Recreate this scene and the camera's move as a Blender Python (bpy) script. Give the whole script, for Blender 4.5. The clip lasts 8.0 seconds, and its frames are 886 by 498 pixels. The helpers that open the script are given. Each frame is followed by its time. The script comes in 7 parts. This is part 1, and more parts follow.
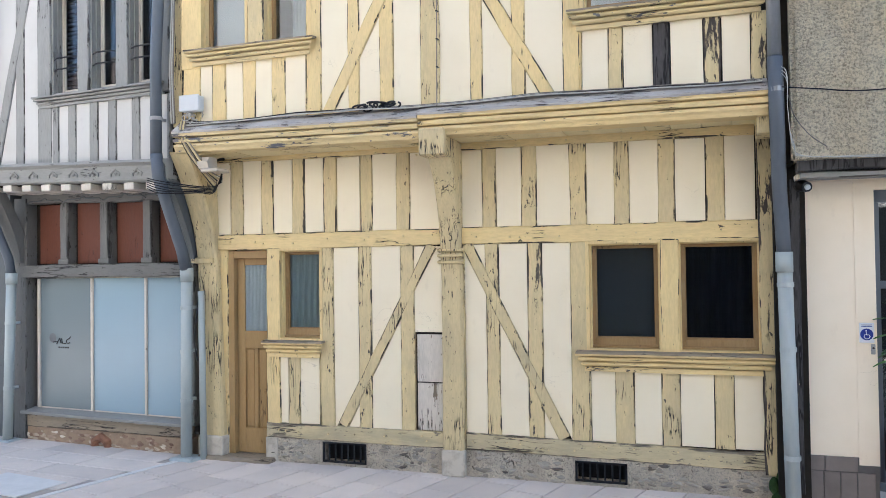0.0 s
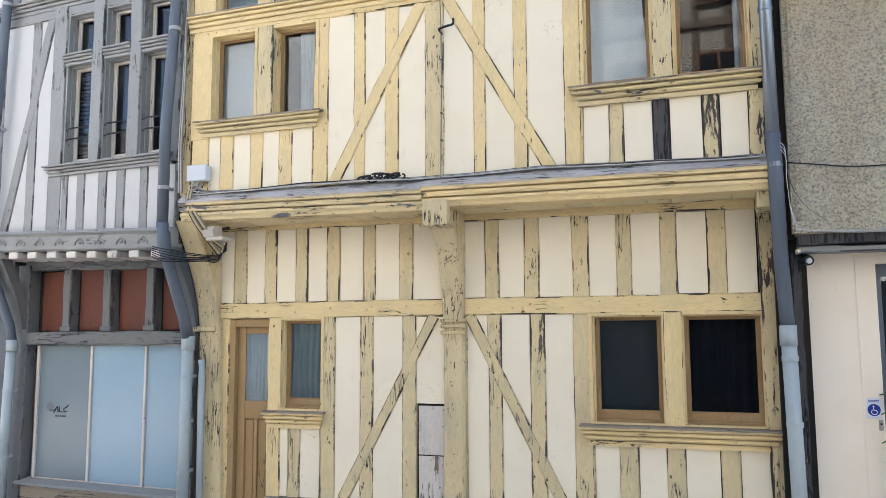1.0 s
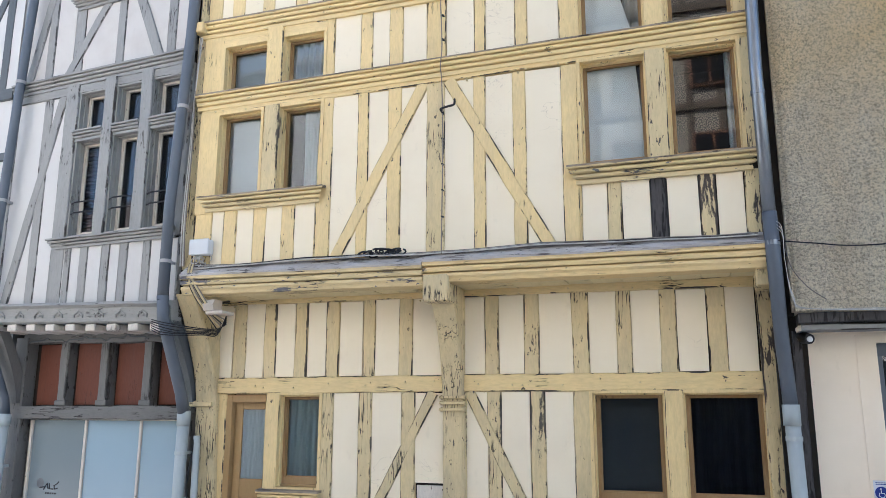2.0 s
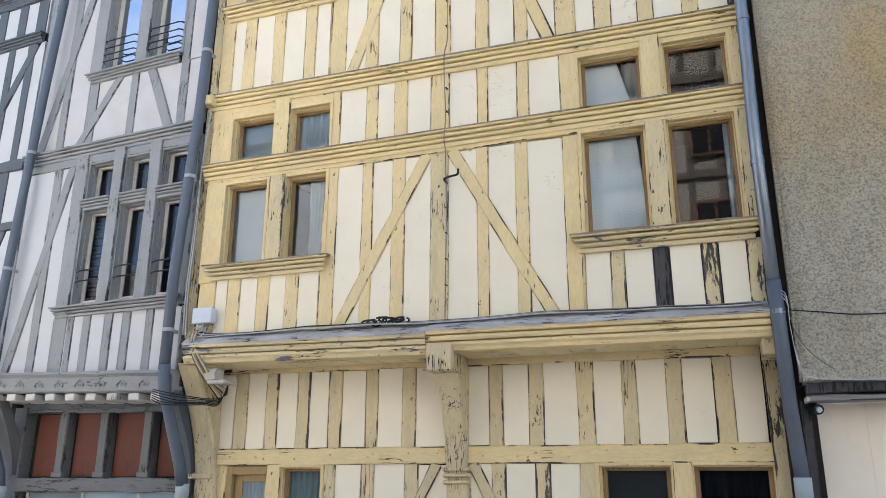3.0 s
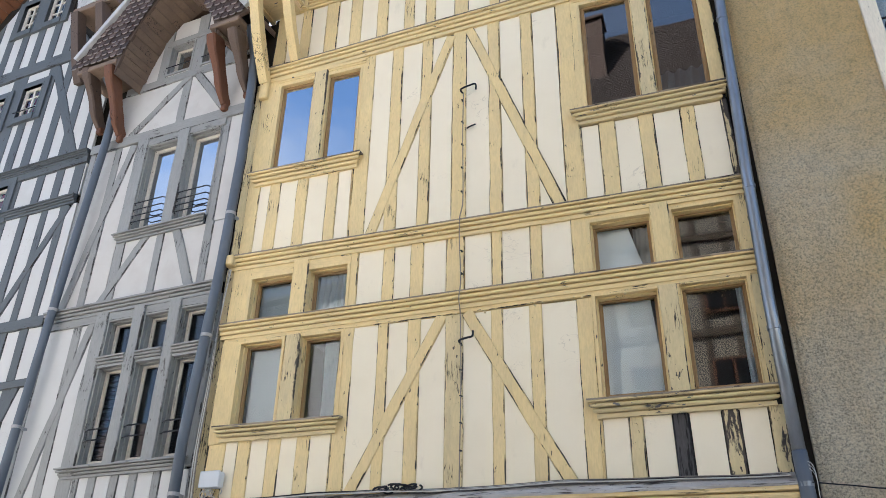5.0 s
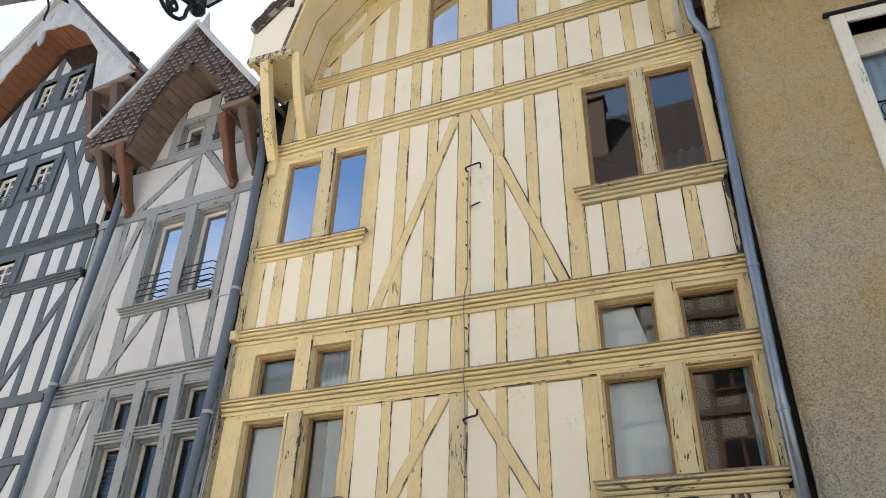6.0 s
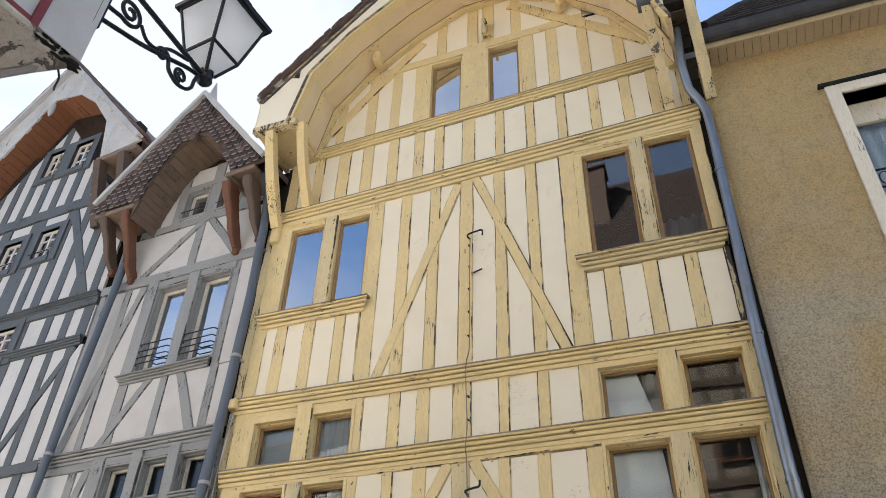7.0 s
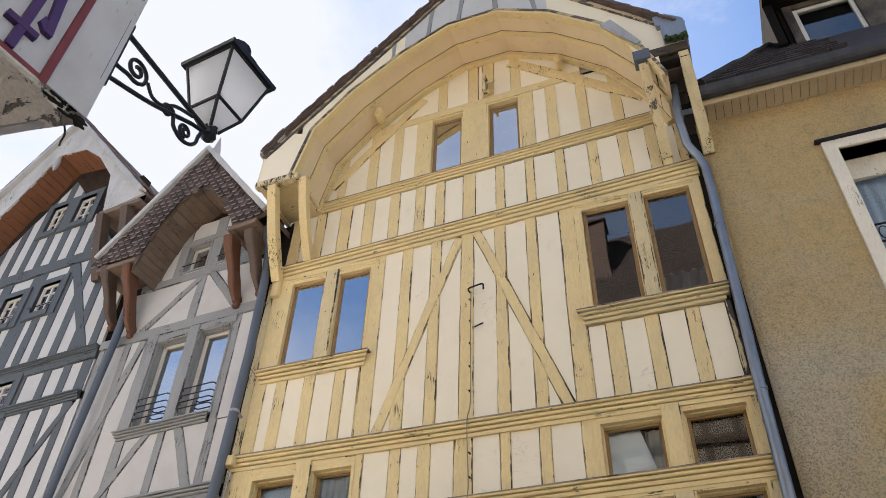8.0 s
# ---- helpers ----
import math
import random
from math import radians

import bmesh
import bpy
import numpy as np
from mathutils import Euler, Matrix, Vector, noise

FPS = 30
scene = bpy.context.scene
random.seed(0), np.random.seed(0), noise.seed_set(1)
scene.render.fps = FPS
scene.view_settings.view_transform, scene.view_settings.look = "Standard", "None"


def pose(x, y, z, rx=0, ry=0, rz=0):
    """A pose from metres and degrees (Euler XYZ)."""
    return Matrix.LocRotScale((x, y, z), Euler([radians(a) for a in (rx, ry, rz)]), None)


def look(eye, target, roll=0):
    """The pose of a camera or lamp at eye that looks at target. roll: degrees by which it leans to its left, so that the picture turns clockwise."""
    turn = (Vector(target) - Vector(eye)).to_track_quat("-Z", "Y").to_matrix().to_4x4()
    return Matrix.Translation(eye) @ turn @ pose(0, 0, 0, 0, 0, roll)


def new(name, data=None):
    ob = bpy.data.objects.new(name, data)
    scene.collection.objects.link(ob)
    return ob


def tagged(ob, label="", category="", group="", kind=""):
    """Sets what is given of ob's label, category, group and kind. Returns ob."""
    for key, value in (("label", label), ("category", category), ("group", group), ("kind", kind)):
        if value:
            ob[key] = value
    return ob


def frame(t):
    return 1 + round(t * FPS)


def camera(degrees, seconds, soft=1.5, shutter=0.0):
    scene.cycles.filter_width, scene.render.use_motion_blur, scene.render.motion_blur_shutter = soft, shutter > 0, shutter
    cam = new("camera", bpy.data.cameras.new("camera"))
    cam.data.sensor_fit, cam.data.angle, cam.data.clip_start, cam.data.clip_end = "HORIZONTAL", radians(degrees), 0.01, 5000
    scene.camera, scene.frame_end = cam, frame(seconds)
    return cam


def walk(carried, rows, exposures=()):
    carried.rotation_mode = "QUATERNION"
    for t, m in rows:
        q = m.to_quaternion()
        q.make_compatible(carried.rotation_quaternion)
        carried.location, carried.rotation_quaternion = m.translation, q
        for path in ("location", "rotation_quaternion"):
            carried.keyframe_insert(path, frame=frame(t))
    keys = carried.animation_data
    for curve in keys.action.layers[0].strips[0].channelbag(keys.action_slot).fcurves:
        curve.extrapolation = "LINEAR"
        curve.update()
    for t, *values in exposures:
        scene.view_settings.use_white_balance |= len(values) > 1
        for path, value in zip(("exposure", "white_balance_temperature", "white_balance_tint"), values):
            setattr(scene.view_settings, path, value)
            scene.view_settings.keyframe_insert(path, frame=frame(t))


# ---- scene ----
cam = camera(58.9, 8.0, 0.8)
PATH = [
    (0, (2.273, -6.552, 1.853), (1.624, -4.661, 1.894), -0.8),
    (0.5, (2.269, -6.564, 1.855), (1.62, -4.676, 1.977), -0.6),
    (1, (2.268, -6.572, 1.855), (1.62, -4.692, 2.074), -0.3),
    (1.5, (2.267, -6.58, 1.851), (1.624, -4.713, 2.169), -0.1),
    (1.7, (2.269, -6.592, 1.85), (1.629, -4.731, 2.206), -0.0),
    (3, (2.272, -6.6, 1.857), (1.64, -4.792, 2.433), 0.2),
    (3.4, (2.272, -6.618, 1.864), (1.643, -4.833, 2.511), 0.2),
    (3.5, (2.274, -6.605, 1.865), (1.642, -4.827, 2.528), 0.4),
    (4, (2.285, -6.587, 1.858), (1.652, -4.849, 2.619), 0.7),
    (4.5, (2.292, -6.642, 1.944), (1.662, -4.937, 2.777), 0.9),
    (4.7, (2.295, -6.644, 1.945), (1.667, -4.957, 2.817), 1.0),
    (5.8, (2.27, -6.666, 1.96), (1.665, -5.084, 3.023), 1.3),
    (6, (2.289, -6.673, 1.96), (1.688, -5.11, 3.053), 1.6),
    (6.5, (2.29, -6.656, 1.963), (1.7, -5.141, 3.128), 1.7),
    (7, (2.293, -6.663, 1.959), (1.717, -5.197, 3.191), 1.9),
    (7.5, (2.294, -6.663, 1.965), (1.732, -5.238, 3.251), 2.0),
    (8, (2.293, -6.666, 1.962), (1.743, -5.284, 3.298), 2.1),
]
walk(cam, [(t, look(eye, target, roll)) for t, eye, target, roll in PATH],
     [(0.0, 2.62, 5850, 11), (1.5, 2.51, 5720, 11), (3.0, 2.33, 5680, 10.5), (3.5, 2.29, 5700, 10), (4.5, 2.23, 5760, 10.5), (6.0, 2.05, 6130, 9.5), (6.5, 2.01, 6180, 10), (8.0, 1.84, 6470, 13.5)])

# ---- sky and sun ----
SUN = Vector((-0.556, 0.486, 0.675)).normalized()
world = bpy.data.worlds.new("world")
scene.world = world
world.use_nodes = True
wt = world.node_tree
wt.nodes.clear()


def wn(kind, **values):
    n = wt.nodes.new(kind)
    for key, v in values.items():
        n.inputs[key].default_value = v
    return n


sky = wt.nodes.new("ShaderNodeTexSky")
sky.sky_type = "NISHITA"
sky.sun_disc = False
sky.sun_elevation = math.asin(SUN.z)
sky.sun_rotation = math.atan2(SUN.x, SUN.y)
sky.air_density, sky.dust_density, sky.ozone_density = 1.1, 0.08, 4.0
wco = wt.nodes.new("ShaderNodeTexCoord")
wmap = wt.nodes.new("ShaderNodeMapping")
wmap.inputs["Scale"].default_value = (1.0, 1.0, 1.7)
wmap.inputs["Location"].default_value = (0.35, 0.1, 0.2)
wt.links.new(wco.outputs["Generated"], wmap.inputs["Vector"])
wnoise = wn("ShaderNodeTexNoise", Scale=2.1, Detail=9.0, Roughness=0.6, Distortion=0.3)
wt.links.new(wmap.outputs[0], wnoise.inputs["Vector"])
wramp = wt.nodes.new("ShaderNodeValToRGB")
wramp.color_ramp.elements[0].position, wramp.color_ramp.elements[0].color = 0.42, (0, 0, 0, 1)
wramp.color_ramp.elements[1].position, wramp.color_ramp.elements[1].color = 0.66, (1, 1, 1, 1)
wt.links.new(wnoise.outputs["Fac"], wramp.inputs[0])
wmix = wt.nodes.new("ShaderNodeMix")
wmix.data_type = "RGBA"
wdot = wt.nodes.new("ShaderNodeVectorMath")
wdot.operation = "DOT_PRODUCT"
wdot.inputs[1].default_value = SUN
wt.links.new(wco.outputs["Generated"], wdot.inputs[0])
wside = wn("ShaderNodeMapRange")
for k, v in ((1, -0.1), (2, 0.6), (3, 0.12), (4, 1.0)):
    wside.inputs[k].default_value = v
wt.links.new(wdot.outputs["Value"], wside.inputs[0])
wmul = wt.nodes.new("ShaderNodeMath")
wmul.operation = "MULTIPLY"
wt.links.new(wramp.outputs[0], wmul.inputs[0])
wt.links.new(wside.outputs[0], wmul.inputs[1])
wnear = wt.nodes.new("ShaderNodeValToRGB")
for el, (pos, val) in zip([wnear.color_ramp.elements[0], wnear.color_ramp.elements[1], wnear.color_ramp.elements.new(0.8), wnear.color_ramp.elements.new(0.9)], ((0.7, 0.0), (0.99, 0.97), (0.84, 0.3), (0.93, 0.78))):
    el.position, el.color = pos, (val, val, val, 1)
wt.links.new(wdot.outputs["Value"], wnear.inputs[0])
wthin = wn("ShaderNodeMapRange")
for k, v in ((1, 0.35), (2, 0.6), (3, 0.55), (4, 1.3)):
    wthin.inputs[k].default_value = v
wt.links.new(wnoise.outputs["Fac"], wthin.inputs[0])
wveil = wt.nodes.new("ShaderNodeMath")
wveil.operation = "MULTIPLY"
wt.links.new(wnear.outputs[0], wveil.inputs[0])
wt.links.new(wthin.outputs[0], wveil.inputs[1])
wmax = wt.nodes.new("ShaderNodeMath")
wmax.operation, wmax.use_clamp = "MAXIMUM", True
wt.links.new(wmul.outputs[0], wmax.inputs[0])
wt.links.new(wveil.outputs[0], wmax.inputs[1])
wt.links.new(wmax.outputs[0], wmix.inputs["Factor"])
wt.links.new(sky.outputs[0], wmix.inputs["A"])
wmix.inputs["B"].default_value = (3.75, 3.95, 4.3, 1)
wbg = wn("ShaderNodeBackground", Strength=0.068)
wt.links.new(wmix.outputs["Result"], wbg.inputs["Color"])
wout = wt.nodes.new("ShaderNodeOutputWorld")
wt.links.new(wbg.outputs[0], wout.inputs[0])

sun = new("sun", bpy.data.lights.new("sun", "SUN"))
sun.data.energy, sun.data.angle, sun.data.color = 5.0, radians(0.6), (1, 0.95, 0.86)
sun.matrix_world = look(SUN * 60, (0, 0, 0))


# ---- materials ----
class Nodes:
    """A short way to write a node material."""

    def __init__(self, name):
        self.mat = bpy.data.materials.new(name)
        self.mat.use_nodes = True
        self.t = self.mat.node_tree
        self.t.nodes.clear()
        self.out = self.t.nodes.new("ShaderNodeOutputMaterial")

    def put(self, node, key, v):
        if isinstance(v, bpy.types.NodeSocket):
            self.t.links.new(v, node.inputs[key])
        else:
            node.inputs[key].default_value = v

    def coord(self, scale=(1, 1, 1), rot=(0, 0, 0), which="Object"):
        c = self.t.nodes.new("ShaderNodeTexCoord")
        m = self.t.nodes.new("ShaderNodeMapping")
        m.inputs["Scale"].default_value = scale
        m.inputs["Rotation"].default_value = rot
        self.t.links.new(c.outputs[which], m.inputs["Vector"])
        return m.outputs[0]

    def rand(self):
        return self.t.nodes.new("ShaderNodeObjectInfo").outputs["Random"]

    def noise(self, scale, vec=None, detail=4.0, rough=0.55, distortion=0.0, w=None):
        n = self.t.nodes.new("ShaderNodeTexNoise")
        if w is not None:
            n.noise_dimensions = "4D"
            self.put(n, "W", w)
        n.inputs["Scale"].default_value, n.inputs["Detail"].default_value = scale, detail
        n.inputs["Roughness"].default_value, n.inputs["Distortion"].default_value = rough, distortion
        self.t.links.new(vec if vec else self.coord(), n.inputs["Vector"])
        return n.outputs["Fac"]

    def voronoi(self, scale, vec=None, feature="F1", out="Distance"):
        n = self.t.nodes.new("ShaderNodeTexVoronoi")
        n.feature = feature
        n.inputs["Scale"].default_value = scale
        self.t.links.new(vec if vec else self.coord(), n.inputs["Vector"])
        return n.outputs[out]

    def ramp(self, fac, *stops):
        n = self.t.nodes.new("ShaderNodeValToRGB")
        e = n.color_ramp.elements
        while len(e) < len(stops):
            e.new(0.5)
        for el, (p, c) in zip(e, stops):
            el.position = p
            el.color = (c, c, c, 1) if isinstance(c, (int, float)) else (*c, 1)
        self.put(n, 0, fac)
        return n.outputs[0]

    def mix(self, fac, a, b, mode="MIX"):
        n = self.t.nodes.new("ShaderNodeMix")
        n.data_type, n.blend_type = "RGBA", mode
        for key, v in (("Factor", fac), ("A", a), ("B", b)):
            if isinstance(v, tuple) and len(v) == 3:
                v = (*v, 1)
            self.put(n, key, v)
        return n.outputs["Result"]

    def math(self, op, a, b=0.0):
        n = self.t.nodes.new("ShaderNodeMath")
        n.operation = op
        self.put(n, 0, a)
        self.put(n, 1, b)
        return n.outputs[0]

    def finish(self, colour, rough=0.8, metal=0.0, height=None, strength=0.3, dist=0.01, spec=0.4):
        b = self.t.nodes.new("ShaderNodeBsdfPrincipled")
        self.put(b, "Base Color", (*colour, 1) if isinstance(colour, tuple) and len(colour) == 3 else colour)
        self.put(b, "Roughness", rough)
        self.put(b, "Metallic", metal)
        self.put(b, "Specular IOR Level", spec)
        if height is not None:
            bump = self.t.nodes.new("ShaderNodeBump")
            bump.inputs["Strength"].default_value, bump.inputs["Distance"].default_value = strength, dist
            self.put(bump, "Height", height)
            self.t.links.new(bump.outputs[0], b.inputs["Normal"])
        self.t.links.new(b.outputs[0], self.out.inputs[0])
        return self.mat


def painted_wood(name, paint, wood, wear, axis="z", dirt=(0.5, 0.42, 0.27), dirt_amount=0.35, spread=0.05):
    """Old oil paint on hewn oak: flakes along the grain, hairline checks, uneven dirt. wear: 0 none to 1 nearly bare."""
    m = Nodes(name)
    s = {"z": (1, 1, 0.2), "x": (0.2, 1, 1)}[axis]
    v = m.coord(s)
    r = m.math("MULTIPLY", m.rand(), 40.0)
    grain = m.noise(70, v, 5, 0.6, w=r)
    patch = m.noise(7.0, v, 9, 0.68, 0.4, w=r)
    edge = m.math("ADD", m.math("MULTIPLY", m.rand(), 2 * spread), 0.745 - 0.33 * wear - spread)
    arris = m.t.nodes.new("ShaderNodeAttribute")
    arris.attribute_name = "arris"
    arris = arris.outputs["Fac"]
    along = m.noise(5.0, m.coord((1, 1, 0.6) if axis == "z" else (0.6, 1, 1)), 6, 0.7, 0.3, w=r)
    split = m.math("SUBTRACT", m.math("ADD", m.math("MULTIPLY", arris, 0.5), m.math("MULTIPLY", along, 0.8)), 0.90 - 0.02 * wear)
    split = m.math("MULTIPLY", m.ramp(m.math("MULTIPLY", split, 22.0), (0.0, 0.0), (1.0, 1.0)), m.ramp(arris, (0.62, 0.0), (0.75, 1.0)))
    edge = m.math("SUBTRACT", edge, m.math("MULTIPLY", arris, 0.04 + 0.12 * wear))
    flake = m.math("MULTIPLY", m.math("SUBTRACT", patch, edge), 45.0)
    flake = m.ramp(flake, (0.0, 0.0), (1.0, 1.0))
    chip = m.noise(30, m.coord((1, 1, 0.4) if axis == "z" else (0.4, 1, 1)), 4, 0.6, 0.3, w=r)
    chip = m.ramp(m.math("MULTIPLY", m.math("SUBTRACT", m.math("ADD", chip, m.math("MULTIPLY", patch, 0.35)), 0.86 - 0.1 * wear), 40.0), (0.0, 0.0), (1.0, 1.0))
    flake = m.math("MAXIMUM", flake, chip)
    crack = m.noise(26, m.coord((s[0], 1, s[2] * 0.35) if axis == "z" else (s[0] * 0.35, 1, s[2])), 3, 0.5, 0.6, w=r)
    crack = m.ramp(m.math("ABSOLUTE", m.math("SUBTRACT", crack, 0.5)), (0.0, 1.0), (0.006 + 0.012 * wear, 1.0), (0.014 + 0.02 * wear, 0.0))
    crack = m.math("MULTIPLY", crack, m.ramp(m.noise(2.2, m.coord(), 3, 0.5, w=r), (0.62 - 0.2 * wear, 0.0), (0.67 - 0.2 * wear, 1.0)))
    speck = m.noise(62, m.coord((1, 1, 0.5) if axis == "z" else (0.5, 1, 1)), 3, 0.6, w=r)
    speck = m.ramp(m.math("MULTIPLY", m.math("SUBTRACT", m.math("ADD", speck, m.math("MULTIPLY", patch, 0.5)), 1.0 - 0.16 * wear), 40.0), (0.0, 0.0), (1.0, 1.0))
    flake = m.math("MAXIMUM", flake, speck)
    soft = m.noise(2.3, m.coord(), 5, 0.6, w=r)
    smear = m.noise(3.4, m.coord((1.6, 1, 0.35) if axis == "z" else (0.35, 1, 1.6)), 7, 0.68, 0.5, w=r)
    base = m.mix(m.ramp(soft, (0.42, 0.0), (0.75, dirt_amount)), paint, dirt)
    base = m.mix(m.ramp(smear, (0.5, 0.0), (0.72, min(0.85, 0.06 + 1.1 * wear))), base, tuple(0.45 * c + 0.06 for c in dirt))
    base = m.mix(m.ramp(grain, (0.32, 0.3), (0.6, 0.0)), base, tuple(c * 0.55 for c in paint))
    bare = m.mix(grain, tuple(c * 0.45 for c in wood), tuple(min(1, c * 1.5) for c in wood))
    col = m.mix(flake, base, bare)
    col = m.mix(crack, col, tuple(c * 0.3 for c in wood))
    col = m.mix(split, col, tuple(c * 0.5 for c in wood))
    h = m.math("SUBTRACT", m.math("ADD", m.math("MULTIPLY", grain, 0.25), m.math("MULTIPLY", patch, 0.3)), m.math("ADD", m.math("MULTIPLY", flake, 0.5), crack))
    return m.finish(col, m.ramp(flake, (0, 0.62), (1, 0.9)), 0, h, 0.8, 0.007, 0.3)


def plaster(name, colour, stain, scale=1.0, relief=0.25, amount=0.5):
    m = Nodes(name)
    r = m.math("MULTIPLY", m.rand(), 40.0)
    big = m.noise(1.7 * scale, m.coord(), 6, 0.6, 0.2, w=r)
    fine = m.noise(55, m.coord(), 4, 0.6)
    mid = m.noise(9, m.coord((1, 1, 0.5)), 5, 0.6, w=r)
    col = m.mix(m.ramp(big, (0.45, 0.0), (0.8, amount)), colour, stain)
    col = m.mix(m.ramp(mid, (0.62, 0.0), (0.78, 0.4 * amount)), col, tuple(c * 0.62 for c in stain))
    hair = m.noise(1.5, m.coord((1.2, 1, 2.0)), 4, 0.6, 0.8, w=r)
    hair = m.ramp(m.math("ABSOLUTE", m.math("SUBTRACT", hair, 0.5)), (0.0, 1.0), (0.0022, 0.0))
    hair = m.math("MULTIPLY", hair, m.ramp(m.noise(1.1, m.coord(), 2, 0.5, w=r), (0.58, 0.0), (0.66, 0.4)))
    col = m.mix(hair, col, (0.25, 0.2, 0.14))
    h = m.math("ADD", m.math("MULTIPLY", mid, 0.7), m.math("MULTIPLY", fine, 0.3))
    return m.finish(col, 0.88, 0, h, relief, 0.012, 0.25)


def metal_mat(name, colour, rough, metal=0.7, wear=0.3):
    m = Nodes(name)
    n = m.noise(6, m.coord((1, 1, 0.3)), 6, 0.65)
    f = m.noise(60, m.coord(), 3)
    col = m.mix(m.ramp(n, (0.4, 0.0), (0.75, wear)), colour, tuple(c * 0.45 for c in colour))
    return m.finish(col, m.ramp(n, (0.3, rough), (0.8, min(1, rough + 0.25))), metal, f, 0.08, 0.004)


def plain(name, colour, rough=0.7, var=0.25, scale=8.0, bump=0.15):
    m = Nodes(name)
    n = m.noise(scale, m.coord(), 6, 0.6)
    f = m.noise(scale * 9, m.coord(), 3)
    col = m.mix(m.ramp(n, (0.35, 0.0), (0.75, 1.0)), colour, tuple(c * (1 - var) for c in colour))
    return m.finish(col, rough, 0, f, bump, 0.006, 0.35)


def glass_mat(name, f0=0.05, tint=(0.93, 0.95, 0.95), rough=0.0):
    m = Nodes(name)
    clear = m.t.nodes.new("ShaderNodeBsdfTransparent")
    clear.inputs[0].default_value = (*tint, 1)
    gl = m.t.nodes.new("ShaderNodeBsdfGlossy")
    gl.inputs["Roughness"].default_value = rough
    bump = m.t.nodes.new("ShaderNodeBump")
    bump.inputs["Strength"].default_value, bump.inputs["Distance"].default_value = 0.05, 0.02
    m.put(bump, "Height", m.noise(1.6, m.coord(), 1))
    m.t.links.new(bump.outputs[0], gl.inputs["Normal"])
    lw = m.t.nodes.new("ShaderNodeLayerWeight")
    lw.inputs["Blend"].default_value = 0.5
    gloss = m.math("ADD", m.math("MULTIPLY", m.math("POWER", lw.outputs["Facing"], 5.0), 1 - f0), f0)
    mx = m.t.nodes.new("ShaderNodeMixShader")
    m.t.links.new(gloss, mx.inputs[0])
    m.t.links.new(clear.outputs[0], mx.inputs[1])
    m.t.links.new(gl.outputs[0], mx.inputs[2])
    m.t.links.new(mx.outputs[0], m.out.inputs[0])
    return m.mat


YEL, OAK = (0.79, 0.61, 0.30), (0.11, 0.095, 0.075)
M = {}
M["yel"] = painted_wood("yellow_paint", YEL, OAK, 0.08)
M["yel_h"] = painted_wood("yellow_paint_along", YEL, OAK, 0.13, "x")
M["worn"] = painted_wood("yellow_paint_worn", (0.70, 0.565, 0.31), OAK, 0.34)
M["worn_h"] = painted_wood("yellow_paint_worn_along", (0.70, 0.56, 0.30), (0.15, 0.145, 0.16), 0.3, "x")
M["flaked"] = painted_wood("yellow_paint_flaked", (0.70, 0.57, 0.31), (0.085, 0.07, 0.06), 0.52)
M["bare"] = painted_wood("bare_grey_oak", (0.6, 0.5, 0.28), (0.075, 0.07, 0.068), 1.25)
M["low"] = painted_wood("yellow_paint_weathered", (0.70, 0.565, 0.31), OAK, 0.24, dirt=(0.42, 0.36, 0.24), dirt_amount=0.6)
M["post"] = painted_wood("yellow_paint_cracked", (0.68, 0.55, 0.31), OAK, 0.46, dirt=(0.42, 0.36, 0.24), dirt_amount=0.6)
M["sill_w"] = painted_wood("bleached_sill_beam", (0.62, 0.52, 0.31), (0.24, 0.205, 0.155), 0.5, "x", dirt=(0.4, 0.35, 0.25), dirt_amount=0.7)
M["pale_yel"] = painted_wood("pale_yellow_boards", (0.78, 0.66, 0.38), OAK, 0.02, "x")
M["cream"] = plaster("cream_plaster", (0.86, 0.765, 0.575), (0.76, 0.65, 0.46))
M["gap"] = plain("dark_joint", (0.025, 0.02, 0.014), 0.95, 0.5)
M["grey_t"] = painted_wood("grey_timber", (0.30, 0.298, 0.282), (0.12, 0.11, 0.10), 0.2, "z", (0.24, 0.24, 0.23), 0.6)
M["grey_h"] = painted_wood("grey_timber_along", (0.29, 0.288, 0.272), (0.12, 0.11, 0.10), 0.2, "x", (0.23, 0.23, 0.22), 0.6)
# copies of the grey timber, darkened for the shade under the jetty
M["grey_shade"] = painted_wood("shaded_grey_timber", (0.155, 0.152, 0.142), (0.09, 0.085, 0.08), 0.3, "z", (0.13, 0.13, 0.125), 0.7)
M["grey_shade_h"] = painted_wood("shaded_grey_timber_along", (0.155, 0.152, 0.142), (0.09, 0.085, 0.08), 0.35, "x", (0.13, 0.13, 0.125), 0.7)
M["white_p"] = plaster("white_plaster", (0.56, 0.553, 0.53), (0.45, 0.43, 0.395))
M["pink_p"] = plaster("grey_pink_plaster", (0.545, 0.525, 0.49), (0.44, 0.405, 0.37), 1.6, 0.3, 0.7)
M["bw_t"] = painted_wood("slate_grey_timber", (0.105, 0.115, 0.12), (0.07, 0.06, 0.05), 0.12, "z", (0.1, 0.11, 0.115), 0.6)
M["bw_h"] = painted_wood("slate_grey_timber_along", (0.105, 0.115, 0.12), (0.07, 0.06, 0.05), 0.12, "x", (0.1, 0.11, 0.115), 0.6)
M["pipe_g"] = metal_mat("blue_grey_painted_pipe", (0.115, 0.132, 0.155), 0.4, 0.15)
M["pipe_l"] = metal_mat("pale_grey_cast_pipe", (0.42, 0.46, 0.45), 0.5, 0.1)
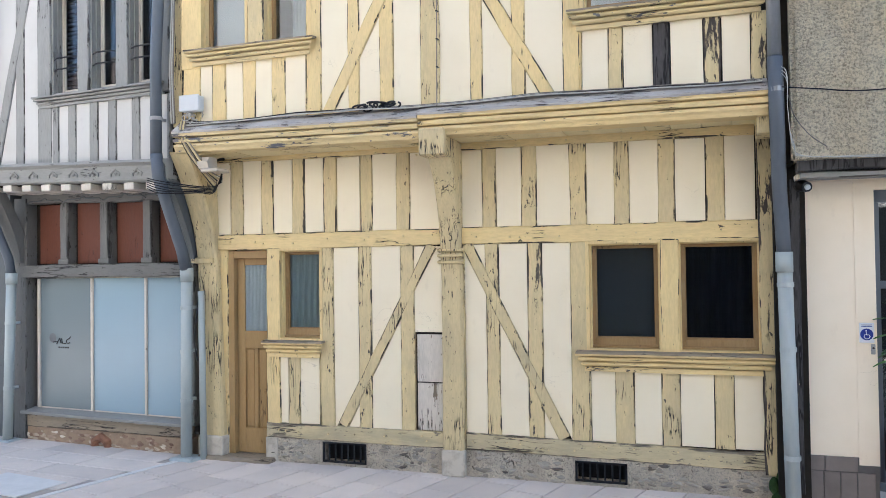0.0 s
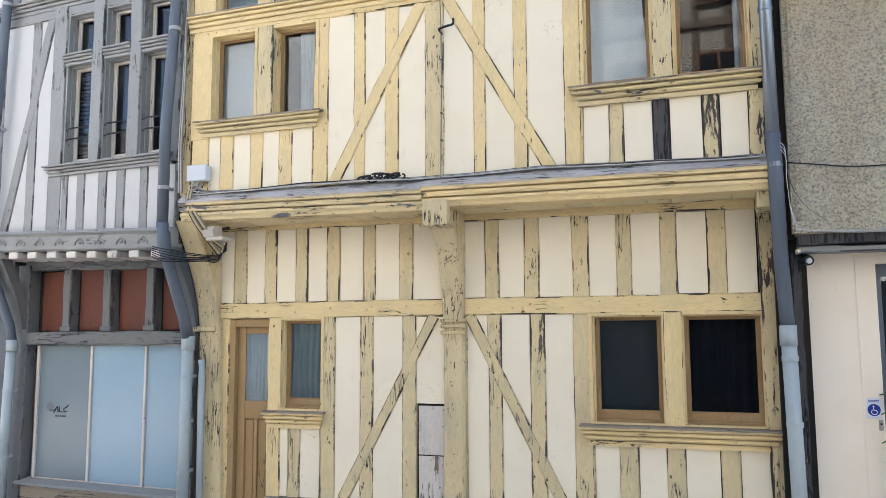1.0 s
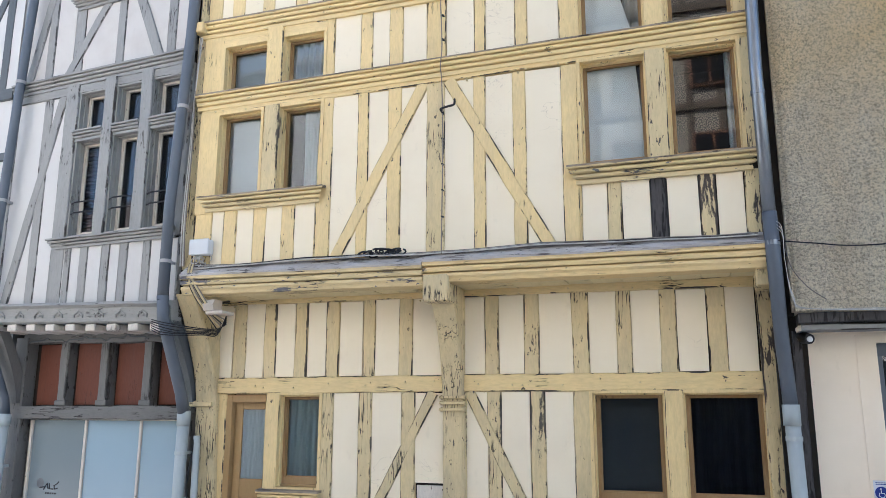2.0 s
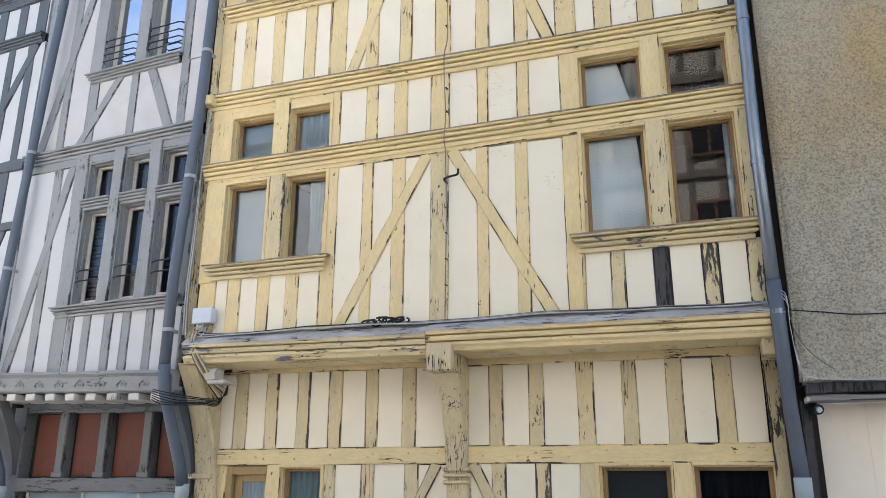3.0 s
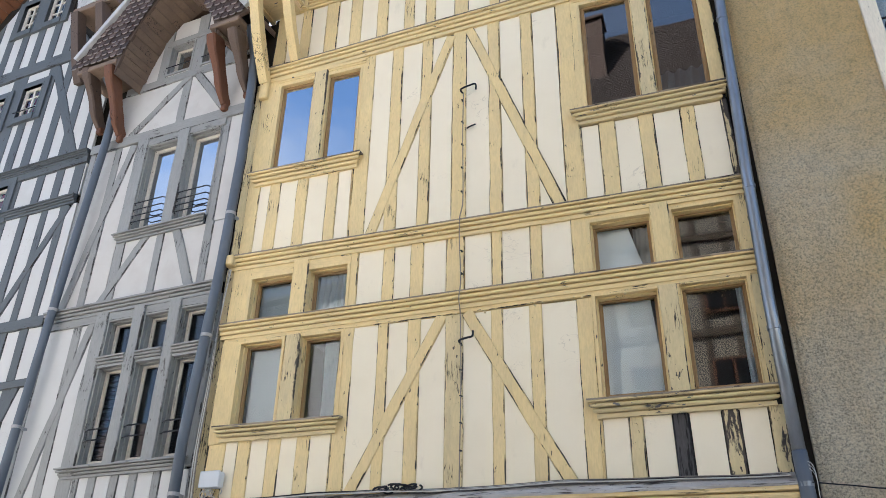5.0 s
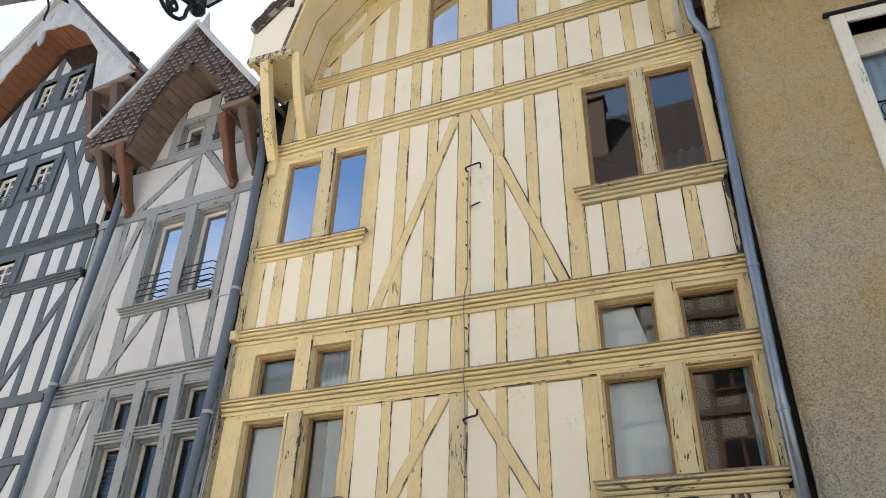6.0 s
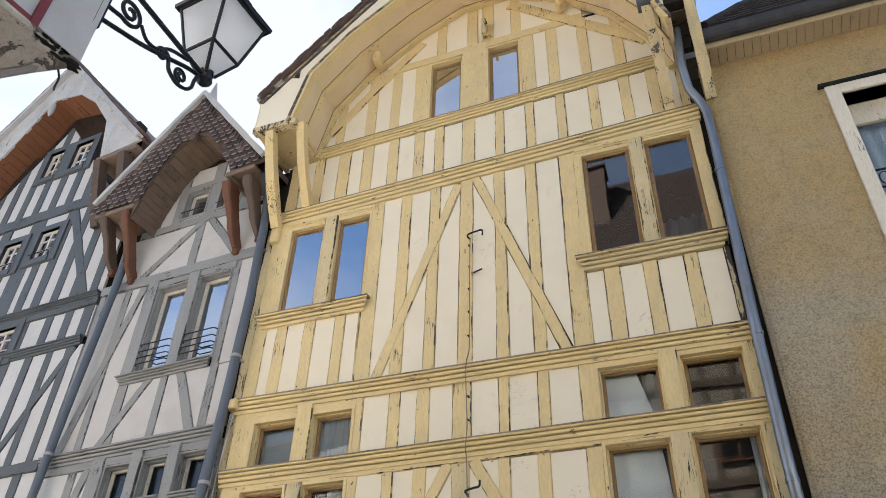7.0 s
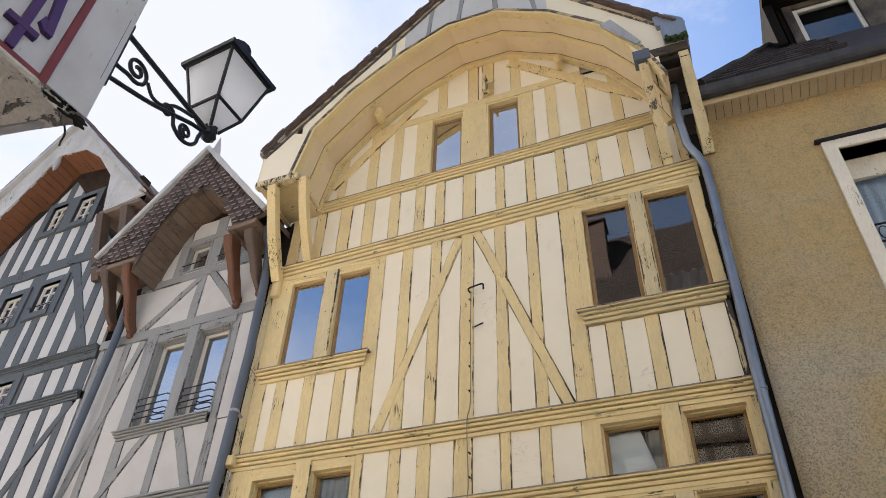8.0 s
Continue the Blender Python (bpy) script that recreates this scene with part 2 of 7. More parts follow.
M["zinc"] = metal_mat("zinc_pipe", (0.29, 0.31, 0.33), 0.32, 0.85, 0.6)
M["zinc_w"] = metal_mat("dull_zinc_flashing", (0.50, 0.49, 0.47), 0.6, 0.1, 0.5)
M["lead"] = metal_mat("lead_flashing", (0.42, 0.41, 0.40), 0.6, 0.15, 0.6)
M["glass"] = glass_mat("window_glass", 0.05)
M["glass_s"] = glass_mat("sky_reflecting_glass", 0.72, (0.6, 0.64, 0.66))
M["glass_m"] = glass_mat("old_window_glass", 0.06)
M["glass_c"] = glass_mat("coated_window_glass", 0.15, (0.8, 0.83, 0.84))
M["iron"] = metal_mat("black_iron", (0.02, 0.021, 0.024), 0.4, 0.5)
M["brown_f"] = painted_wood("varnished_oak_frame", (0.31, 0.19, 0.08), (0.12, 0.08, 0.05), 0.05)
M["door"] = painted_wood("ochre_door_paint", (0.385, 0.255, 0.115), (0.2, 0.12, 0.05), 0.0, dirt=(0.33, 0.2, 0.07), dirt_amount=0.5)
M["white_f"] = painted_wood("off_white_frame", (0.62, 0.57, 0.50), (0.2, 0.18, 0.15), 0.05)
# near-black colour stands in for the unlit space behind panes and vents
M["room"] = plain("unlit_room_black", (0.014, 0.014, 0.016), 0.9)
M["curtain"] = plain("thin_curtain", (0.70, 0.75, 0.78), 0.9, 0.12, 3.0, 0.0)
M["curtain_s"] = plain("smooth_white_curtain", (0.66, 0.70, 0.72), 0.9, 0.12, 1.2, 0.0)
M["curtain_t"] = plain("teal_net_curtain", (0.36, 0.46, 0.48), 0.9, 0.15, 3.0, 0.0)
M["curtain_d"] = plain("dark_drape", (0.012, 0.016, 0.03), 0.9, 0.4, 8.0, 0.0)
M["roller"] = plain("grey_roller_cloth", (0.30, 0.335, 0.36), 0.8, 0.15, 1.5, 0.05)
M["dark_roller"] = plain("dark_roller_cloth", (0.028, 0.033, 0.04), 0.7, 0.2, 2.0, 0.05)
M["blind"] = plain("slatted_blind", (0.55, 0.56, 0.56), 0.6, 0.1)
M["frost"] = plain("frosted_pane", (0.28, 0.385, 0.45), 0.22, 0.05, 1.2, 0.01)
M["frost_g"] = plain("grey_frosted_pane", (0.175, 0.215, 0.23), 0.2, 0.06, 1.2, 0.01)
M["red_panel"] = painted_wood("red_brown_panel", (0.125, 0.036, 0.017), (0.05, 0.02, 0.012), 0.1, dirt=(0.12, 0.035, 0.018), dirt_amount=0.7)
M["stone"] = plaster("rubble_stone", (0.56, 0.51, 0.43), (0.24, 0.205, 0.16), 6.0, 1.0, 1.0)
m = Nodes("rough_rubble_wall")
_v = m.coord()
_a, _b, _d = m.noise(13, _v, 7, 0.68, 0.9), m.noise(3.2, _v, 5, 0.6), m.noise(60, _v, 4, 0.6)
_c = m.mix(m.ramp(_b, (0.35, 0.0), (0.68, 1.0)), (0.76, 0.675, 0.54), (0.56, 0.485, 0.38))
_c = m.mix(m.ramp(_a, (0.34, 0.9), (0.42, 0.0)), _c, (0.11, 0.09, 0.07))
_c = m.mix(m.ramp(_d, (0.36, 0.5), (0.5, 0.0)), _c, (0.2, 0.175, 0.14))
M["rough"] = m.finish(_c, 0.92, 0, m.math("ADD", m.math("MULTIPLY", _a, 1.6), m.math("MULTIPLY", _d, 0.4)), 1.0, 0.06, 0.2)
M["brick"] = plain("old_brick", (0.30, 0.15, 0.09), 0.9, 0.5, 14, 0.5)
M["tile"] = plain("plain_clay_tile", (0.155, 0.105, 0.085), 0.62, 0.6, 5, 0.4)
M["tile_d"] = plain("dark_roof_tile", (0.045, 0.034, 0.03), 0.9, 0.5, 5, 0.4)
M["paving"] = plain("granite_paving", (0.43, 0.39, 0.35), 0.75, 0.25, 3.0, 0.25)
M["pave_l"] = plain("light_granite", (0.74, 0.73, 0.71), 0.75, 0.15, 5.0, 0.2)
M["joint"] = plain("paving_joint", (0.13, 0.125, 0.12), 0.95)
M["ochre"] = None
m = Nodes("ochre_roughcast")
_v = m.coord()
_sep = m.t.nodes.new("ShaderNodeSeparateXYZ")
m.t.links.new(_v, _sep.inputs[0])
_big = m.math("ADD", m.noise(0.55, _v, 7, 0.62, 0.3), m.math("MULTIPLY", m.math("SUBTRACT", _sep.outputs["Z"], 5.2), 0.075))
_drip = m.noise(1.6, m.coord((1.6, 1, 0.25)), 5, 0.6)
_peb = m.noise(54, _v, 5, 0.72)
_lump = m.noise(11, _v, 6, 0.7, 0.4)
_blot = m.noise(2.6, m.coord((1, 1, 0.7)), 8, 0.68, 0.6)
_col = m.mix(m.ramp(_big, (0.34, 0.0), (0.66, 1.0)), (0.85, 0.755, 0.56), (0.87, 0.63, 0.30))
_col = m.mix(m.ramp(_drip, (0.5, 0.0), (0.72, 0.45)), _col, (0.66, 0.525, 0.32))
_col = m.mix(m.ramp(_blot, (0.54, 0.0), (0.78, 0.32)), _col, (0.36, 0.28, 0.16))
_col = m.mix(m.ramp(_lump, (0.34, 0.22), (0.46, 0.0)), _col, (0.3, 0.225, 0.13))
_low = m.ramp(m.math("MULTIPLY", m.math("SUBTRACT", 8.2, _sep.outputs["Z"]), 0.2), (0.1, 0.5), (0.9, 1.0))
_pit = m.math("MULTIPLY", m.ramp(_peb, (0.34, 0.75), (0.54, 0.0)), _low)
_col = m.mix(_pit, _col, (0.2, 0.16, 0.105))
M["ochre"] = m.finish(_col, 0.93, 0, m.math("ADD", _peb, m.math("MULTIPLY", _lump, 1.8)), 1.0, 0.05, 0.15)
M["cream_w"] = plaster("cream_shop_wall", (0.9, 0.79, 0.63), (0.76, 0.63, 0.46), 0.8, 0.15, 0.5)


# ---- mesh helpers ----
def mesh(name, bm, mat, smooth=False):
    bmesh.ops.recalc_face_normals(bm, faces=bm.faces)
    me = bpy.data.meshes.new(name)
    bm.to_mesh(me)
    bm.free()
    if mat is not None:
        me.materials.append(M[mat] if isinstance(mat, str) else mat)
    if smooth:
        for p in me.polygons:
            p.use_smooth = True
    return me


def part(name, bm, mat, parent, label="", smooth=False):
    ob = new(name, mesh(name, bm, mat, smooth))
    ob.parent = parent
    if label:
        tagged(ob, label)
    return ob


def thing(name, m=None, label="", category="", group="", kind=""):
    ob = new(name)
    ob.empty_display_size = 0.2
    if m is not None:
        ob.matrix_world = m
    return tagged(ob, label, category, group, kind)


def solid(name, bm, mat, label="", category="", group="", kind="", smooth=False):
    return tagged(new(name, mesh(name, bm, mat, smooth)), label, category, group, kind)


def box(bm, x0, x1, y0, y1, z0, z1, bev=0.0):
    vs = [bm.verts.new((x, y, z)) for x in (x0, x1) for y in (y0, y1) for z in (z0, z1)]
    fs = [bm.faces.new([vs[i] for i in q]) for q in ((0, 1, 3, 2), (4, 6, 7, 5), (0, 4, 5, 1), (2, 3, 7, 6), (0, 2, 6, 4), (1, 5, 7, 3))]
    if bev:
        bmesh.ops.bevel(bm, geom=list({e for f in fs for e in f.edges}), offset=bev, segments=1, affect="EDGES")
    return bm


def B(*a, bev=0.0):
    return box(bmesh.new(), *a, bev=bev)


def loft(bm, rings, closed=True, caps=True):
    rows = [[bm.verts.new(p) for p in r] for r in rings]
    n = len(rows[0])
    for a, b in zip(rows, rows[1:]):
        for i in range(n if closed else n - 1):
            j = (i + 1) % n
            bm.faces.new((a[i], a[j], b[j], b[i]))
    if caps and closed:
        bm.faces.new(rows[0][::-1])
        bm.faces.new(rows[-1])
    return bm


RNG = random.Random(7)


def timber(a, b, w, yf, depth=0.05, w2=None, wob=0.006):
    """A hewn timber in a facade, from a to b in (x, z), with uneven arrises and chamfered front edges."""
    bm = bmesh.new()
    a, b = Vector(a), Vector(b)
    d = b - a
    n = max(2, int(d.length / 0.22))
    side = Vector((d.y, -d.x)).normalized()
    w2 = w if w2 is None else w2
    horizontal = abs(d.x) > abs(d.y) * 3
    rings = []
    for i in range(n + 1):
        f = i / n
        c = a + d * f
        h = (w + (w2 - w) * f) / 2
        l, r = h + RNG.uniform(-wob, wob), h + RNG.uniform(-wob, wob)
        ch = 0.006 + RNG.uniform(0, 0.004)
        yy = yf + RNG.uniform(-0.003, 0.003)
        k = min(0.017, 0.3 * h)
        pts = [(l, yf + depth), (l, yy + ch), (l - ch, yy), (l - ch - k, yy), (-r + ch + k, yy), (-r + ch, yy), (-r, yy + ch), (-r, yf + depth)]
        ring = []
        for s, y in pts:
            p = c + side * s
            ring.append((p.x, y, p.y))
        rings.append(ring)
    loft(bm, rings)
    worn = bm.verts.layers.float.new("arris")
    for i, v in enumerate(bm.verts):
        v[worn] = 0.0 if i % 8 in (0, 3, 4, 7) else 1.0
    return bm


def clip_poly(poly, p, n):
    """The part of a convex polygon in (x, z) on the side of the line through p to which n points."""
    out = []
    for i, a in enumerate(poly):
        b = poly[(i + 1) % len(poly)]
        da, db = (a - p).dot(n), (b - p).dot(n)
        if da >= 0:
            out.append(a)
        if (da > 0 > db) or (da < 0 < db):
            out.append(a + (b - a) * (da / (da - db)))
    return out


def slab(poly, y0, y1, wob=0.003, step=0.3):
    """A plate with the outline poly in (x, z), with slightly uneven edges."""
    bm = bmesh.new()
    pts = []
    for i, a in enumerate(poly):
        b = poly[(i + 1) % len(poly)]
        k = max(1, int((b - a).length / step))
        for j in range(k):
            p = a + (b - a) * (j / k)
            pts.append(p + Vector((RNG.uniform(-wob, wob), RNG.uniform(-wob, wob))))
    loft(bm, [[(p.x, y0, p.y) for p in pts], [(p.x, y1, p.y) for p in pts]])
    return bm


def tube(bm, pts, r, n=10, caps=True):
    pts = [Vector(p) for p in pts]
    rings = []
    up = None
    for i, p in enumerate(pts):
        t = (pts[min(i + 1, len(pts) - 1)] - pts[max(i - 1, 0)]).normalized()
        if up is None:
            up = t.orthogonal().normalized()
        up = (up - t * up.dot(t)).normalized()
        s = t.cross(up)
        rr = r[i] if isinstance(r, (list, tuple)) else r
        rings.append([p + (up * math.cos(2 * math.pi * k / n) + s * math.sin(2 * math.pi * k / n)) * rr for k in range(n)])
    return loft(bm, rings, True, caps)


def T(pts, r, n=10):
    return tube(bmesh.new(), pts, r, n)


def sweep_x(profile, x0, x1, steps=1, wob=0.0, f=None):
    """A moulding: a profile in (y, z) drawn along x. f(x): a lift of z along it."""
    rings = []
    for i in range(steps + 1):
        x = x0 + (x1 - x0) * i / steps
        dz = (f(x) if f else 0.0)
        rings.append([(x, y + RNG.uniform(-wob, wob), z + dz + RNG.uniform(-wob, wob)) for y, z in profile])
    return loft(bmesh.new(), rings)


# ---- the yellow timber-framed house ----
M["ledge"] = painted_wood("weathered_ledge_board", (0.31, 0.25, 0.18), (0.13, 0.105, 0.08), 0.5, "x", dirt=(0.27, 0.23, 0.18))
house = thing("timber_framed_house", label="tall yellow timber-framed house with cream plaster panels and arched gable", category="house")


def lin(zl, zr):
    return lambda x: zl + (zr - zl) * (x + 2.7) / 5.4


def const(z):
    return lambda x: z


ARCH = [Vector(p) for p in ((-2.25, 9.60), (-2.06, 10.48), (-1.52, 11.12), (-0.78, 11.70), (-0.1, 12.06), (0.62, 12.06), (1.36, 11.62), (2.0, 10.98), (2.42, 10.25), (2.62, 9.62))]


def arch_clip(poly, inset=0.0):
    for a, b in zip(ARCH, ARCH[1:]):
        d = (b - a).normalized()
        n = Vector((d.y, -d.x))
        poly = clip_poly(poly, a + n * inset, n)
    return poly


def cut_holes(polys, holes):
    """Convex plates in (x, z) with rectangles taken out of them."""
    for x0, x1, z0, z1 in holes:
        out = []
        for q in polys:
            for p, n in (((x0, 0), (-1, 0)), ((x1, 0), (1, 0))):
                side = clip_poly(q, Vector(p), Vector(n))
                if len(side) > 2:
                    out.append(side)
            q = clip_poly(clip_poly(q, Vector((x0, 0)), Vector((1, 0))), Vector((x1, 0)), Vector((-1, 0)))
            if len(q) > 2:
                for p, n in (((0, z0), (0, -1)), ((0, z1), (0, 1))):
                    side = clip_poly(q, Vector(p), Vector(n))
                    if len(side) > 2:
                        out.append(side)
        polys = [q for q in out if max(v.x for v in q) - min(v.x for v in q) > 0.02 and max(v.y for v in q) - min(v.y for v in q) > 0.02]
    return polys


def bay(parent, yf, zb, zt, studs, braces=(), pm="cream", limits=None, sm="yel", wear={}, clip=None, gap=0.007, panel="plaster_panel", holes=()):
    """One row of a frame: upright studs (x0, x1) from zb to zt, the plaster between them cut along the braces."""
    edges = sorted(studs)
    zones = [(a[1], b[0]) for a, b in zip(edges, edges[1:])]
    if limits:
        zones = [(limits[0], edges[0][0])] * (limits[0] < edges[0][0]) + zones + [(edges[-1][1], limits[1])] * (limits[1] > edges[-1][1])
    for k, (x0, x1) in enumerate(edges):
        c = (x0 + x1) / 2
        lean = RNG.uniform(-0.004, 0.004)
        mat = wear.get(k, sm)
        if clip or holes:
            poly = [Vector(p) for p in ((x0, zb(c)), (x1, zb(c)), (x1, zt(c)), (x0, zt(c)))]
            poly = clip(poly) if clip else poly
            for q in cut_holes([poly], holes) if len(poly) > 2 else ():
                part("stud", slab(q, yf, yf + 0.05, 0.004), mat, parent)
        else:
            part("stud", timber((c - lean, zb(c)), (c + lean, zt(c)), x1 - x0, yf, 0.05), mat, parent)
    for x0, x1 in zones:
        if x1 - x0 < 0.03:
            continue
        g = gap + RNG.uniform(-0.008, 0.002)
        pieces = [[Vector(p) for p in ((x0 + g, zb(x0) + g), (x1 - g, zb(x1) + g), (x1 - g, zt(x1) - g), (x0 + g, zt(x0) - g))]]
        for a, b, w in braces:
            a2, b2 = Vector(a), Vector(b)
            d = (b2 - a2).normalized()
            n = Vector((d.y, -d.x))
            cut = []
            for p in pieces:
                for s in (1, -1):
                    q = clip_poly(p, a2 + n * s * (w / 2 + g), n * s)
                    if len(q) > 2 and max(v.y for v in q) - min(v.y for v in q) > 0.05:
                        cut.append(q)
            pieces = cut
        for p in pieces:
            if clip:
                p = clip(p)
            for p in cut_holes([p], holes) if len(p) > 2 else ():
                part(panel, slab(p, yf + 0.010 + RNG.uniform(-0.002, 0.002), yf + 0.05), pm, parent)
    for a, b, w in braces:
        part("brace", timber(a, b, w, yf - 0.006, 0.055), sm, parent)


def rail(parent, zl, zr, w, yf, mat="yel_h", x0=-2.7, x1=2.72, name="rail"):
    f = lin(zl, zr)
    return part(name, timber((x0, f(x0)), (x1, f(x1)), w, yf, 0.07, wob=0.004), mat, parent)


def moulding(parent, x0, x1, ztop, h, proj, yf, mat="yel_h", name="moulding", f=None, steps=10):
    """A moulded oak string course or sill: fillet, ovolo, hollow and lower fillet."""
    shape = ((-0.4, 0.0), (1.0, 0.03), (1.0, 0.16), (0.92, 0.18), (0.38, 0.185), (0.38, 0.235), (0.72, 0.24), (0.80, 0.30), (0.80, 0.37), (0.70, 0.43), (0.18, 0.435),
             (0.18, 0.49), (0.48, 0.495), (0.56, 0.55), (0.55, 0.63), (0.45, 0.70), (-0.02, 0.705), (-0.02, 0.755), (0.26, 0.76), (0.28, 1.0), (-0.4, 1.0))
    ends = name == "sill"
    rings = []
    for i in range(steps + 1):
        x = x0 + (x1 - x0) * i / steps
        row = []
        for q, d in shape:
            back = proj * (1 - max(0.0, q)) if ends else 0.0
            dx = back if i == 0 else -back if i == steps else 0.0
            row.append((x + dx, yf - proj * q + RNG.uniform(-0.0025, 0.0025), ztop - d * h + (f(x) if f else 0.0) + RNG.uniform(-0.0025, 0.0025)))
        rings.append(row)
    if mat in ("yel_h", "worn_h"):
        part("weather_ledge", sweep_x([(yf + 0.03, ztop + 0.016), (yf - proj - 0.004, ztop + 0.003), (yf - proj - 0.006, ztop - 0.012), (yf + 0.03, ztop - 0.005)], x0 + 0.004, x1 - 0.004, steps, 0.002, f), "ledge", parent)
    bm = loft(bmesh.new(), rings)
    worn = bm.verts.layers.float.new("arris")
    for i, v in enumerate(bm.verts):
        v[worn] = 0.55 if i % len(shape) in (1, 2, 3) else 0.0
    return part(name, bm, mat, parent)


def reveal(parent, x0, x1, z0, z1, yf, depth, mat, w=0.03):
    """The four timber cheeks of an opening."""
    bm = bmesh.new()
    box(bm, x0 - w, x0, yf - 0.004, yf + depth, z0 - w, z1 + w)
    box(bm, x1, x1 + w, yf - 0.004, yf + depth, z0 - w, z1 + w)
    box(bm, x0, x1, yf - 0.004, yf + depth, z0 - w, z0)
    box(bm, x0, x1, yf - 0.004, yf + depth, z1, z1 + w)
    return part("lining", bm, mat, parent)


def folds(x0, x1, z0, z1, y, amp=0.02, n=8, flare=0.0):
    """A hanging cloth with folds."""
    bm = bmesh.new()
    cols = n * 6
    rows = []
    for j in range(7):
        v = j / 6
        row = []
        for i in range(cols + 1):
            u = i / cols
            xm = x0 + (x1 - x0) * u * (1 - flare * (1 - v) ** 2)
            row.append(bm.verts.new((xm, y + amp * math.sin(u * n * 2 * math.pi + 0.6 * math.sin(5 * v)), z0 + (z1 - z0) * v)))
        rows.append(row)
    for a, b in zip(rows, rows[1:]):
        for i in range(cols):
            bm.faces.new((a[i], a[i + 1], b[i + 1], b[i]))
    bmesh.ops.solidify(bm, geom=bm.faces[:], thickness=0.004)
    return bm


def light(parent, x0, x1, z0, z1, y, fmat="brown_f", w=0.042, rail_h=0.06, dress="", bars=(), lining="yel", yf=None, glass="glass"):
    """One casement light set in an opening: lining, frame, drip rail, pane, near-black box for the unlit room behind,
    and what hangs in it.
    """
    win = part("window", B(x0, x1, y + 0.02, y + 0.045, z0, z0 + 0.03), fmat, parent)
    yf = y - 0.1 if yf is None else yf
    reveal(win, x0, x1, z0, z1, yf, y + 0.05 - yf, lining)
    if y - yf > 0.09:
        ym, k = yf + 0.45 * (y - yf), 0.014
        bm = bmesh.new()
        for a in ((x0, x0 + k, z0, z1), (x1 - k, x1, z0, z1), (x0 + k, x1 - k, z1 - k, z1)):
            box(bm, a[0], a[1], ym, y, a[2], a[3], 0.003)
        part("rebate", bm, lining, win)
    bm = bmesh.new()
    for a in ((x0, x0 + w, z0, z1), (x1 - w, x1, z0, z1), (x0 + w, x1 - w, z0, z0 + rail_h), (x0 + w, x1 - w, z1 - w, z1)):
        box(bm, a[0], a[1], y, y + 0.045, a[2], a[3], 0.005)
    part("frame", bm, fmat, win)
    bm = B(x0 + w * 0.9, x1 - w * 0.9, y + 0.012, y + 0.03, z0 + rail_h - 0.006, z0 + rail_h + 0.012)
    box(bm, x0 + w, x0 + w + 0.012, y + 0.012, y + 0.03, z0 + rail_h + 0.012, z1 - w)
    box(bm, x1 - w - 0.012, x1 - w, y + 0.012, y + 0.03, z0 + rail_h + 0.012, z1 - w)
    part("glazing_bead", bm, fmat, win)
    part("drip_rail", sweep_x([(y + 0.01, z0 + 0.035), (y - 0.022, z0 + 0.018), (y - 0.022, z0 + 0.004), (y + 0.01, z0 + 0.002)], x0 + 0.006, x1 - 0.006), fmat, win)
    pane = part("pane", B(x0 + w, x1 - w, y + 0.018, y + 0.024, z0 + rail_h, z1 - w), glass, win)
    pane.visible_shadow = False
    for k in bars:
        zz = z0 + (z1 - z0) * k
        part("glazing_bar", B(x0 + w, x1 - w, y + 0.008, y + 0.034, zz - 0.011, zz + 0.011), fmat, win)
    # a near-black box open to the glass; its colour paints the room unlit
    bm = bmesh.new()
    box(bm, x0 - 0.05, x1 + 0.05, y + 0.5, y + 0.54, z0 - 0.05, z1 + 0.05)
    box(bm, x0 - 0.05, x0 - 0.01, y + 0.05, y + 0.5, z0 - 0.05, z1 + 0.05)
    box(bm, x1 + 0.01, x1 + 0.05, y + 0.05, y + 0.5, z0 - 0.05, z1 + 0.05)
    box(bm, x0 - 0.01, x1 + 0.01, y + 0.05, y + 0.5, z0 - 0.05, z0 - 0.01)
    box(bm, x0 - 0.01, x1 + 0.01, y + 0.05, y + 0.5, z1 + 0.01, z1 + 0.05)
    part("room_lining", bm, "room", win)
    yc = y + 0.05
    if dress == "sheer":
        part("curtain", folds(x0 + 0.02, x1 - 0.02, z0 + 0.03, z1 - 0.02, yc, 0.014, 6), "curtain", win, "thin white curtain")
    elif dress == "net":
        part("curtain", folds(x0 + 0.02, x1 - 0.02, z0 + 0.03, z1 - 0.02, yc, 0.012, 6), "curtain_t", win, "dim grey-green net curtain")
    elif dress == "dark_blind":
        bm = bmesh.new()
        z = z0 + 0.03
        while z < z1 - 0.02:
            box(bm, x0 + 0.02, x1 - 0.02, yc, yc + 0.03, z, z + 0.022)
            z += 0.05
        part("blind", bm, "curtain_d", win, "dark slatted blind")
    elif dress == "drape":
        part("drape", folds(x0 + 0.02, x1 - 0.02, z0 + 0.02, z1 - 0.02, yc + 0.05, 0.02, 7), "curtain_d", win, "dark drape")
    elif dress in ("tied", "short"):
        e, k = (0.06, 0.3) if dress == "short" else (0.03, 0.1)
        xr = x1 - (x1 - x0) * k
        top = [Vector(p) for p in ((x0 + 0.02, z0 + 0.02), (xr + e, z0 + 0.02), (xr - e, z1 - 0.02), (x0 + 0.02, z1 - 0.02))]
        part("curtain", slab(top, yc + 0.02, yc + 0.026, 0.002), "curtain_s", win, "smooth white curtain drawn across")
        part("curtain", folds(xr - 0.02, x1 - 0.02, z0 + 0.02, z1 - 0.02, yc + 0.06, 0.012, 2), "roller", win, "dim grey side curtain")
    elif dress in ("roller", "dark_roller"):
